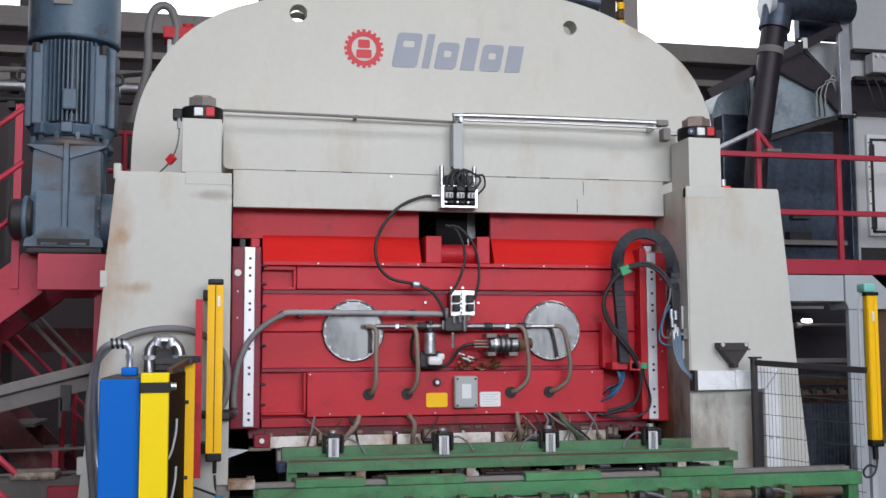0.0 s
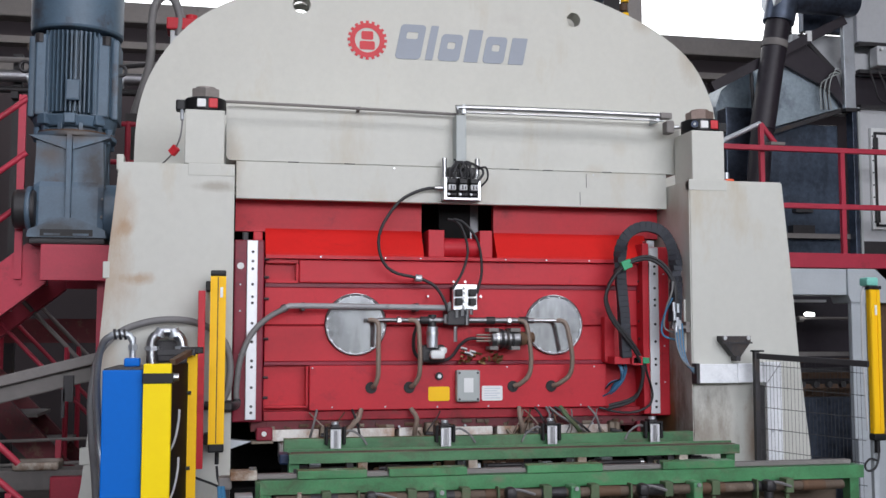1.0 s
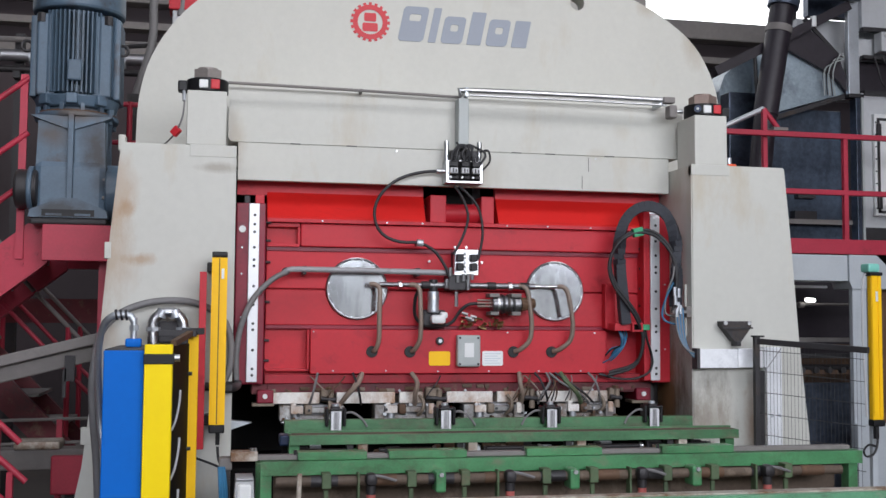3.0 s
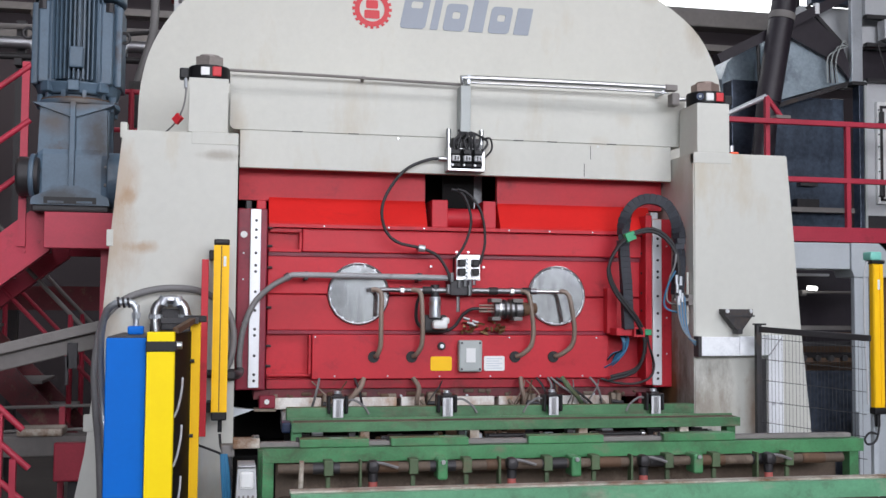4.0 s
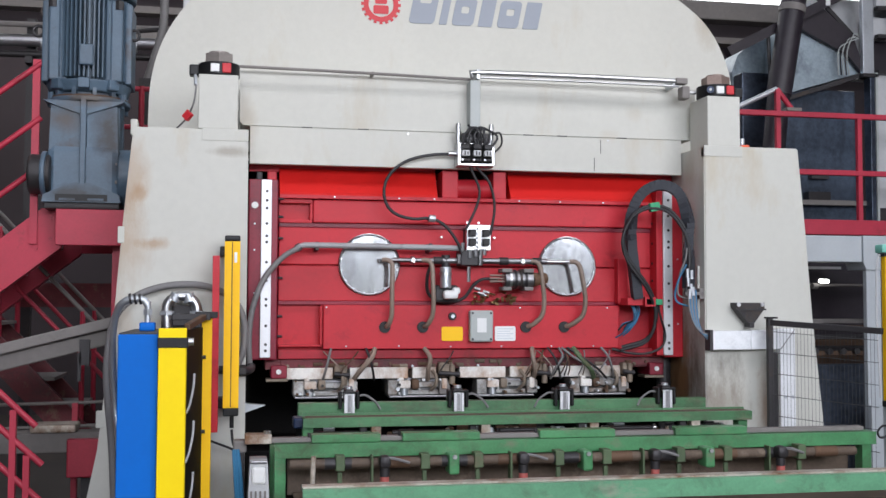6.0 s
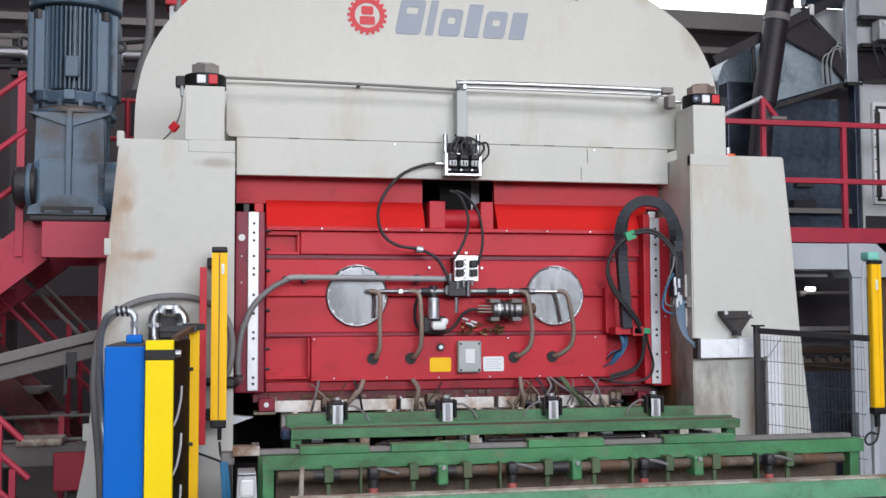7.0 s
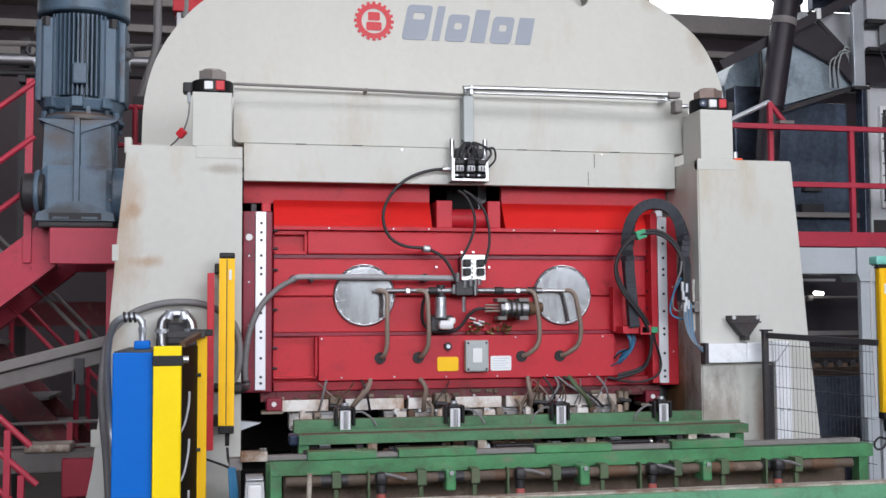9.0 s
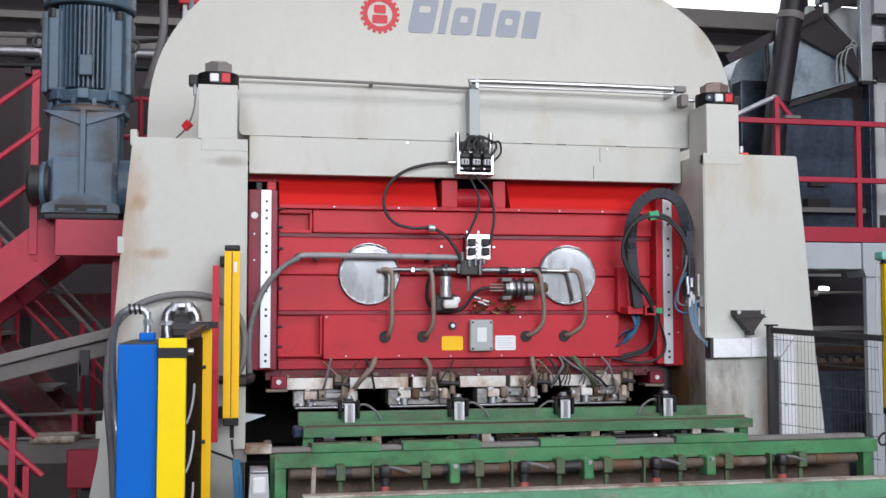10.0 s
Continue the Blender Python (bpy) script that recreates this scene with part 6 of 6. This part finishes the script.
def landing_and_stairs():
    p = thing("landing", (-2.5, 0.9, 0), "red-painted steel landing that carries the motor", "platform")
    edge = boxes((-2.72, -2.24, 0.28, 0.36, 1.965, 2.2), bevel=0.004)
    part("edge_beam", edge, RED_STEEL, p)
    part("deck", boxes((-2.72, -2.24, 0.36, 1.5, 2.16, 2.205)), DARK, p)
    part("rear_beam", boxes((-2.72, -2.24, 1.5, 1.58, 1.965, 2.2)), RED_STEEL, p)
    for y in (0.5, 1.4):
        part("support_post", boxes((-2.38, -2.28, y - 0.05, y + 0.05, 0, 1.965)), RED_STEEL, p)
    st = thing("stair_flight", (-3.5, 0.9, 0), "red-painted steel stair flight with tube handrails", "stairs")
    for y0, y1 in ((0.53, 0.59), (1.5, 1.56)):
        s = slab(bmesh.new(), [(-2.722, 2.222), (-2.722, 1.96), (-5.2, 0.0), (-5.5, 0.0), (-5.5, 0.06), (-2.85, 2.222)], y0, y1)
        part("stringer", s, RED_STEEL, st)
        part("stringer_flange", beam(bmesh.new(), (-2.73, y0 + 0.03, 1.957), (-5.2, y0 + 0.03, -0.002), 0.1, 0.012), RED_STEEL, st)
    bolts(st, [(-2.79, 0.53, z) for z in (2.02, 2.16)] + [(-2.88, 0.53, 1.95)], 0.012, 0.012, RED_STEEL)
    for i in range(10):
        part("tread", boxes((-3.1 - i * 0.25, -2.85 - i * 0.25, 0.595, 1.495, 1.985 - i * 0.196, 2.02 - i * 0.196)), ZINC, st)
    y = 0.55
    for x in (-2.895, -3.51, -4.13):
        z = 2.22 + (x + 2.86) * 0.79
        part("baluster", boxes((x - 0.024, x + 0.024, y - 0.05, y - 0.03, z - 0.21, z + 1.03)), RED_STEEL, st)
    for dz in (1.012, 0.64, 0.31):
        part("handrail", rod(bmesh.new(), (-2.86, y - 0.045, 2.19 + dz), (-4.7, y - 0.045, 0.735 + dz), 0.02, 10), RED_STEEL, st)
    back = thing("landing_railing", (-2.5, 1.6, 2.2), "red tube railing behind the motor", "railing")
    for z in (2.55, 2.85, 3.15):
        part("rail", rod(bmesh.new(), (-2.78, 1.54, z + 0.1), (-2.1, 1.54, z + 0.1), 0.02, 10), RED_STEEL, back)
    for x in (-2.75, -2.3):
        part("post", rod(bmesh.new(), (x, 1.54, 2.2), (x, 1.54, 3.27), 0.022, 10), RED_STEEL, back)
    low = thing("rear_stairs", (-2.9, 1.9, 0), "dark red steel stairs descending behind the chute", "stairs")
    for y in (1.5, 2.2):
        # Stringers take the darker red so that the shade back here is painted in.
        part("stringer", beam(bmesh.new(), (-4.0, y, 1.95), (-2.35, y, 0.2), 0.05, 0.2), GRIMY_SHADED_RED, low)
        for dz in (0.62, 0.95):
            # Grey upper rails paint the pale highlight along the red tubes.
            part("handrail", rod(bmesh.new(), (-3.7, y, 1.63 + dz), (-2.45, y, 0.31 + dz), 0.016, 10), LEDGE if dz > 0.7 else RED_STEEL, low)
        for x in (-3.3, -2.7):
            z = 1.95 - (x + 4.0) * 1.06
            part("post", rod(bmesh.new(), (x, y, z), (x, y, z + 0.95), 0.02, 8), RED_STEEL, low)
    for i in range(8):
        part("tread", boxes((-3.75 + i * 0.2, -3.5 + i * 0.2, 1.53, 2.17, 1.63 - i * 0.21, 1.655 - i * 0.21)), LEDGE, low)
    part("landing_beam", boxes((-4.6, -2.1, 2.4, 2.5, 1.55, 1.75)), GRIMY_SHADED_RED, low)
    for x in (-4.4, -2.2):
        part("landing_post", boxes((x, x + 0.1, 2.4, 2.5, 0, 1.55)), RED_STEEL, low)
    ch = thing("grey_chute", (-2.8, 0.2, 0), "dusty grey steel conveyor chute sloping behind the column", "chute")
    part("trough", beam(bmesh.new(), (-3.9, 0.15, 0.99), (-2.3, 0.15, 1.39), 0.2, 0.1, 0.01), LEDGE, ch)
    part("edge", beam(bmesh.new(), (-3.9, 0.1, 1.075), (-2.3, 0.1, 1.475), 0.24, 0.065, 0.008), LEDGE, ch)
    part("leg", boxes((-3.75, -3.68, 0.1, 0.2, 0, 1.0)), ZINC, ch)
    part("leg", boxes((-2.36, -2.31, 0.1, 0.2, 0, 1.36)), ZINC, ch)
    part("bracket", boxes((-2.52, -2.46, 0.02, 0.06, 1.2, 1.36), (-2.53, -2.51, 0.02, 0.04, 1.1, 1.28)), DARK, ch)
    pack = thing("low_conveyor_beam", (-2.8, 0.8, 0), "grey steel beam with dusty block on top", "beam")
    part("beam", boxes((-4.2, -2.45, 0.75, 0.95, 0.56, 0.7), bevel=0.01), LEDGE, pack)
    part("block", boxes((-2.93, -2.63, 0.72, 0.98, 0.7, 0.755), bevel=0.015), MOULD, pack)
    part("red_end", boxes((-2.68, -2.42, 0.68, 0.75, 0.4, 0.66), bevel=0.01), RED_STEEL, pack)
    for x in (-3.9, -2.6):
        part("leg", boxes((x, x + 0.1, 0.8, 0.9, 0, 0.56)), DARK, pack)
    part("thin_rail", rod(bmesh.new(), (-3.4, 1.2, 0.85), (-2.3, 1.2, 0.87), 0.012, 8), LEDGE, pack)
    part("thin_rail", rod(bmesh.new(), (-3.4, 1.2, 0.68), (-2.3, 1.2, 0.7), 0.012, 8), LEDGE, pack)
    for x in (-2.72, -3.3):
        part("rail_post", boxes((x, x + 0.04, 1.18, 1.24, 0, 0.86)), RED_STEEL, pack)
    fr = thing("lower_handrail", (-2.8, -0.2, 0), "red tube handrail descending to the floor", "railing")
    for dz in (0.0, 0.22, 0.45):
        part("rail", rod(bmesh.new(), (-3.4, -0.2, 1.05 + dz), (-2.73 + (0.04 if dz < 0.3 else 0), -0.2, 0.40 + dz), 0.02, 10), RED_STEEL, fr)
    for x, z in ((-2.86, 0.95), (-2.78, 0.68), (-3.3, 1.38)):
        part("post", boxes((x - 0.018, x + 0.018, -0.22, -0.18, 0, z)), RED_STEEL, fr)


def pipes_left():
    p = thing("heating_pipes", (-2.9, 3.0, 3.9), "silver-jacketed pipes running along the hall wall", "pipe")
    for z, r, mat in ((3.945, 0.055, SILVER_PIPE), (4.09, 0.025, LEDGE), (3.82, 0.03, DARK)):
        part("pipe", rod(bmesh.new(), (-9.9, 3.0, z - 0.12), (-1.2, 3.0, z + 0.02), r, 18), mat, p)
    for x in (-3.3, -2.5, -6.0):
        part("band", rod(bmesh.new(), (x, 3.0, 3.945 - 0.03), (x + 0.03, 3.0, 3.945 - 0.03), 0.06, 18), ZINC, p)
    for x in (-3.4, -6.4, -1.6):
        part("support", boxes((x - 0.04, x + 0.04, 3.08, 3.16, 0, 4.15)), DARK, p)
        part("arm", boxes((x - 0.03, x + 0.03, 2.95, 3.12, 3.72, 3.78)), DARK, p)
    h = thing("ribbed_hose", (-2.2, 2.0, 3.2), "grey hose arching over to a red-topped unit", "hose")
    part("hose", tube(bmesh.new(), [(-2.3, 2.0, 3.4), (-2.18, 2.0, 3.85), (-2.17, 2.0, 4.2), (-2.14, 2.0, 4.36), (-2.07, 2.0, 4.43), (-1.99, 2.0, 4.4), (-1.94, 2.0, 4.25), (-1.95, 2.0, 4.1)], 0.035, 40, 12), GREY_HOSE, h)
    part("tail", tube(bmesh.new(), [(-2.45, 2.0, 3.8), (-2.35, 2.0, 3.82), (-2.2, 2.0, 3.84)], 0.02, 12, 8), DARK, h)
    part("stand", boxes((-2.36, -2.26, 1.95, 2.05, 0, 3.42)), DARK, h)
    u = thing("red_topped_unit", (-1.92, 2.1, 0), "pale unit with red top cap behind press arch", "machine unit")
    part("body", boxes((-2.02, -1.82, 2.0, 2.2, 0.0, 4.15), bevel=0.01), PALE, u)
    part("cap", boxes((-2.05, -1.78, 1.97, 2.23, 4.15, 4.25), bevel=0.01), RED, u, "red cap")
    part("cap_bolt", rod(bmesh.new(), (-1.85, 2.05, 4.25), (-1.85, 2.05, 4.29), 0.05, 10), RED, u)


# ---- right-hand background ----
def kiln_housing():
    h = thing("dryer_housing", (4.4, 3.4, 0), "sooty blue-grey sheet-steel dryer housing", "machine housing")
    part("front_sheet", boxes((3.9, 4.86, 3.2, 3.3, 2.2, 3.85), bevel=0.01), STREAKED, h)
    shoulder = slab(bmesh.new(), [(3.9, 3.74), (4.87, 4.03), (4.87, 4.08), (4.68, 4.24), (4.12, 4.52), (3.96, 4.52)], 3.1, 3.6)
    part("sloping_sheet", shoulder, DENTED, h, "dented pale blue-grey sheet")
    part("sheet_flange", beam(bmesh.new(), (3.96, 3.07, 3.70), (4.87, 3.07, 4.0), 0.1, 0.045), DARK, h)
    part("left_hood", slab(bmesh.new(), [(3.6, 3.0), (3.9, 3.0), (4.0, 4.5), (3.84, 4.42), (3.62, 4.22), (3.56, 4.05)], 3.4, 3.8), DENTED, h)
    part("left_box", boxes((3.57, 3.9, 3.2, 3.4, 3.1, 4.0), bevel=0.01), SOOT, h)
    part("body", boxes((3.75, 4.84, 3.61, 5.5, 0.0, 3.9)), SOOT, h)
    part("base", boxes((3.5, 5.0, 3.25, 3.6, 0.0, 2.2)), DARK, h)
    for z in (2.62, 2.36):
        part("cross_rail", boxes((3.5, 4.95, 3.05, 3.15, z, z + 0.05)), LEDGE, h)
    part("handle", boxes((4.3, 4.5, 3.12, 3.2, 2.9, 2.94)), DARK, h)
    part("box", boxes((4.25, 4.5, 3.1, 3.2, 2.66, 2.76)), DARK, h)
    duct = thing("black_duct", (4.0, 2.9, 2.2), "dark sloping round exhaust duct", "duct")
    part("pipe", rod(bmesh.new(), (3.63, 2.85, 2.25), (3.79, 2.85, 3.7), 0.112, 24), DUCT, duct)
    part("pipe", rod(bmesh.new(), (3.79, 2.85, 3.7), (4.0, 2.85, 4.85), 0.125, 24), DUCT, duct)
    part("collar", rod(bmesh.new(), (3.945, 2.85, 4.55), (3.958, 2.85, 4.62), 0.133, 24), LEDGE, duct)
    part("cross_pipe", rod(bmesh.new(), (3.95, 2.85, 5.08), (4.9, 2.9, 5.1), 0.14, 24), SOOT, duct)
    part("cross_pipe_end", rod(bmesh.new(), (3.9, 2.85, 5.08), (3.96, 2.85, 5.08), 0.16, 24), ZINC, duct)
    part("elbow", rod(bmesh.new(), (4.0, 2.85, 4.82), (4.05, 2.85, 5.05), 0.16, 24), SOOT, duct)
    fr = thing("steel_gantry", (4.9, 3.0, 0), "dark steel gantry with sloping beams", "steel frame")
    part("column", boxes((4.815, 4.94, 2.97, 3.03, 3.95, 5.6), bevel=0.004), ZINC, fr, "pale galvanised upper column")
    part("lower_column", boxes((4.88, 4.93, 2.95, 3.07, 0.0, 3.95), bevel=0.004), SOOT, fr)
    part("foot_plate", boxes((4.8, 4.97, 2.94, 3.04, 3.95, 3.99), bevel=0.004), DARK, fr)
    part("column_flange", boxes((4.935, 4.96, 2.94, 3.04, 0.0, 4.0)), BOX_GREY, fr)
    part("sloping_beam", beam(bmesh.new(), (3.3, 2.98, 4.14), (4.82, 2.98, 4.93), 0.1, 0.1), DUCT, fr)
    part("sloping_beam", beam(bmesh.new(), (4.35, 3.04, 4.78), (4.74, 3.04, 4.4), 0.03, 0.04), DARK, fr)
    part("brace", slab(bmesh.new(), [(4.03, 4.49), (4.11, 4.56), (4.37, 4.69), (4.73, 4.4), (4.84, 4.12), (4.84, 4.0), (4.66, 4.2)], 3.02, 3.06), DUCT, fr)
    part("hanger_rod", rod(bmesh.new(), (3.8, 3.0, 3.4), (3.76, 3.0, 4.4), 0.02, 8), DARK, fr)
    part("insulator", rod(bmesh.new(), (4.4, 2.95, 4.67), (4.4, 2.95, 4.78), 0.035, 10), WHITE, fr, "white insulator")
    part("upper_sheet", boxes((4.42, 6.5, 3.3, 3.4, 4.0, 4.86)), PALE, fr, "pale grey sheet wall")
    part("upper_sheet", boxes((4.55, 6.5, 3.3, 3.4, 4.9, 5.7)), SOOT, fr)
    r = thing("cabinet_wall", (5.4, 3.0, 0), "pale sheet-metal cabinet wall with framed door", "machine cabinet")
    part("panel", boxes((4.97, 7.0, 3.05, 3.15, 2.6, 4.0)), PALE, r)
    part("upper_panel", boxes((5.03, 7.0, 3.05, 3.15, 4.72, 5.7)), PALE, r)
    part("lower_panel", boxes((5.03, 7.0, 3.05, 3.15, 0.0, 2.6)), DARK, r)
    # Near-black sheet between the pale panels.
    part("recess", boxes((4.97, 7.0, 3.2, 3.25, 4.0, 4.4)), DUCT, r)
    part("middle_panel", boxes((4.97, 7.0, 3.1, 3.15, 4.4, 4.62)), PALE, r)
    for z in (4.0, 4.38, 4.68):
        part("rail", boxes((5.0, 7.0, 2.98, 3.05, z, z + 0.04)), DARK, r)
    part("switch_row", boxes((5.16, 6.0, 2.9, 3.04, 4.45, 4.66), bevel=0.01), PALE, r)
    for i in range(6):
        part("switch", rod(bmesh.new(), (5.2 + i * 0.09, 2.9, 4.62), (5.2 + i * 0.09, 2.87, 4.62), 0.018, 8), WHITE, r)
    for i in range(4):
        part("wire", tube(bmesh.new(), [(5.1 + i * 0.1, 2.95, 4.4), (5.13 + i * 0.12, 2.92, 4.25), (5.2 + i * 0.1, 2.95, 4.1), (5.35 + i * 0.05, 2.97, 4.05)], 0.009, 14, 6), DARK, r)
    d = part("door", boxes((5.12, 6.2, 3.0, 3.045, 2.72, 3.8), bevel=0.006), WHITE, r, "pale panelled door with dark seal")
    part("door_seal", boxes((5.15, 6.2, 2.985, 2.999, 3.73, 3.755), (5.15, 5.175, 2.985, 2.999, 2.76, 3.73), (5.15, 6.2, 2.985, 2.999, 2.75, 2.775)), DARK, d)
    for z in (3.6, 2.88):
        part("hinge", boxes((5.13, 5.18, 2.96, 2.985, z - 0.09, z + 0.09), bevel=0.006), DARK, d)
    for i in range(8):
        part("rivet", rod(bmesh.new(), (5.135, 2.999, 2.8 + i * 0.13), (5.135, 2.99, 2.8 + i * 0.13), 0.008, 8), DARK, d)
    cb = thing("cable_bundle", (4.7, 2.95, 3.9), "loose grey cables hanging at the gantry column", "cable")
    for i in range(5):
        part("cable", tube(bmesh.new(), [(4.76, 2.95, 4.36), (4.7 - i * 0.03, 2.94, 4.4 - i * 0.03), (4.62 - i * 0.025, 2.95, 4.2), (4.67 - i * 0.03, 3.0, 3.97)], 0.007, 18, 6), DARK if i % 2 else BOX_GREY, cb)


def gallery():
    g = thing("gallery", (4.0, 2.2, 0), "red steel walkway with tube railing", "walkway")
    part("edge_beam", boxes((2.6, 7.0, 2.15, 2.25, 2.25, 2.39), bevel=0.004), RED_STEEL, g)
    part("deck", boxes((2.6, 7.0, 2.25, 3.0, 2.33, 2.38)), DARK, g)
    for x in (2.75, 4.26, 5.8):
        part("post", boxes((x - 0.022, x + 0.022, 2.178, 2.222, 2.39, 3.4)), RED_STEEL, g)
    part("post", boxes((3.44, 3.482, 2.25, 2.292, 2.39, 3.63)), RED_STEEL, g)
    for z in (3.385, 2.84):
        part("rail", boxes((2.6, 7.0, 2.175, 2.225, z - 0.025, z + 0.025), bevel=0.006), RED_STEEL, g)
    part("stair_rail", rod(bmesh.new(), (2.7, 2.3, 3.28), (3.47, 2.3, 3.64), 0.025, 10), ZINC, g)
    part("stair_rail", rod(bmesh.new(), (3.47, 2.3, 3.64), (3.62, 2.3, 3.46), 0.025, 10), RED_STEEL, g)
    part("rail_foot", boxes((3.55, 3.7, 2.25, 2.35, 3.43, 3.46)), LEDGE, g)
    for x in (3.2, 6.2):
        part("column", boxes((x - 0.06, x + 0.06, 2.4, 2.52, 0, 2.33)), DARK, g)
    o = thing("orange_beacon", (2.2, 0.2, 2.655), "small orange unit on top of the column", "beacon")
    part("body", boxes((2.02, 2.09, 0.15, 0.25, 2.656, 2.75), bevel=0.01), ORANGE, o)
    part("top", rod(bmesh.new(), (2.05, 0.2, 2.75), (2.05, 0.2, 2.8), 0.02, 12), ZINC, o)
    p = thing("robot_portal", (3.7, 1.6, 0), "grey painted steel portal frame", "steel frame")
    part("beam", boxes((2.6, 3.83, 1.5, 1.75, 1.965, 2.195), bevel=0.008), PORTAL, p)
    part("knee", slab(bmesh.new(), [(3.832, 1.965), (3.832, 2.197), (4.1, 2.197), (4.3, 2.02), (4.3, 1.9), (3.86, 1.9)], 1.48, 1.77), PORTAL, p)
    part("leg", boxes((3.87, 4.01, 1.5, 1.56, 0, 1.9), bevel=0.008), PORTAL, p)
    part("leg_foot", boxes((3.86, 4.4, 1.44, 1.498, 0, 0.72), bevel=0.008), PORTAL, p)
    part("leg", boxes((2.62, 2.8, 1.5, 1.75, 0, 1.965), bevel=0.008), PORTAL, p)
    k = thing("stacker_frame", (4.3, 2.65, 0), "dark brown steel stacker frame behind the portal", "machine frame")
    # Near-black sheet added behind the rails to fill the dark opening.
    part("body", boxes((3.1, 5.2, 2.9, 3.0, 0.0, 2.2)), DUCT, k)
    for z, w, mat in ((1.22, 0.03, RUST), (1.17, 0.02, DARK), (1.04, 0.05, RUST), (0.88, 0.05, RUST)):
        part("cross_rail", boxes((3.2, 5.1, 2.6, 2.66, z - w, z + w), bevel=0.006), mat, k)
    part("lower_panel", boxes((3.2, 5.1, 2.68, 2.7, 0.0, 0.82), bevel=0.004), SOOT, k, "sooty grey lower sheet")
    for i in range(16):
        part("tooth", boxes((3.75 + i * 0.06, 3.78 + i * 0.06, 2.58, 2.62, 0.93, 0.98)), DUCT, k)
    for x in (3.2, 5.05):
        part("post", boxes((x, x + 0.06, 2.66, 2.72, 0.0, 1.4)), DARK, k)
    part("rust_panel", boxes((4.2, 4.6, 1.6, 1.65, 0, 2.0)), RUST, p)
    s = thing("sorting_machine", (3.9, 4.0, 0), "dark machinery with rails under the walkway", "machine")
    # Black sheet added in place of the unlit space under the walkway.
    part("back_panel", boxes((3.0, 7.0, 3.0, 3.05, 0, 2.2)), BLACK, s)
    part("low_panel", boxes((2.9, 4.6, 1.95, 2.0, 0, 1.05), bevel=0.008), SOOT, s)
    for z, mat in ((1.12, RUST), (1.27, DARK), (1.42, LEDGE), (1.36, RUST)):
        part("rail", boxes((2.9, 4.8, 2.1, 2.16, z, z + 0.04)), mat, s)
    for i in range(12):
        part("roller", rod(bmesh.new(), (3.0 + i * 0.14, 2.05, 1.16), (3.0 + i * 0.14, 2.3, 1.16), 0.03, 10), DARK, s)
    part("pipe", rod(bmesh.new(), (2.9, 2.5, 1.778), (4.8, 2.5, 1.78), 0.014, 10), LEDGE, s)
    part("pipe_joint", rod(bmesh.new(), (3.9, 2.45, 1.77), (3.95, 2.45, 1.77), 0.03, 12), LEDGE, s)
    part("tube_light", boxes((3.7, 4.3, 2.6, 2.66, 1.94, 1.965)), PALE, s)
    lamp = rod(bmesh.new(), (3.94, 2.4, 1.818), (4.045, 2.4, 1.814), 0.02, 16, bevel=0.014)
    part("lamp_glow", lamp, GLOW, s, "glowing white lamp")


def behind_crown():
    v = thing("crown_machinery", (1.2, 1.9, 0), "dark pipes and yellow chain hoist behind the crown", "machinery")
    part("stand", boxes((1.15, 1.75, 1.75, 2.15, 0, 4.4)), DARK, v)
    part("block", boxes((1.2, 1.5, 1.7, 2.1, 4.4, 4.8), bevel=0.02), SOOT, v)
    part("drum", rod(bmesh.new(), (1.3, 1.7, 4.62), (1.65, 1.7, 4.58), 0.12, 20), SOOT, v)
    for i in range(7):
        part("chain_link", rod(bmesh.new(), (1.86 + 0.012 * (i % 2), 1.7, 4.3 + i * 0.08), (1.86 + 0.012 * (i % 2), 1.7, 4.36 + i * 0.08), 0.035, 10), AMBER if i % 2 else RUST, v)
    part("chain_rod", rod(bmesh.new(), (1.86, 1.72, 4.0), (1.86, 1.72, 5.2), 0.02, 8), DARK, v)
    part("post", boxes((1.98, 2.12, 1.9, 2.04, 0, 6.5), bevel=0.01), LEDGE, v)
    part("thin_rod", rod(bmesh.new(), (1.12, 1.75, 4.2), (1.12, 1.75, 5.0), 0.02, 8), STEEL, v)
    part("arm", boxes((1.75, 2.0, 1.7, 1.95, 4.0, 4.06)), DARK, v)


hall()
PRESS = tile_press()
RAM = ram_carriage()
crown_fittings()
column_fittings()
infeed_table()
main_motor()
landing_and_stairs()
pipes_left()
kiln_housing()
gallery()
behind_crown()


def motions():
    walk(RAM, [(t, pose(0, 0.2, 1.0 + z)) for t, z in RISE])
    for ob, base, a0, a1, b0, b1 in FLEX:
        rows = []
        for t, z in RISE:
            u = z / 0.158
            p, q = a0.lerp(b0, u), a1.lerp(b1, u)
            turn = (q - p).to_track_quat("X", "Y")
            rows.append((t, Matrix.LocRotScale((p + q) / 2 - base, turn, None)))
        walk(ob, rows)


motions()
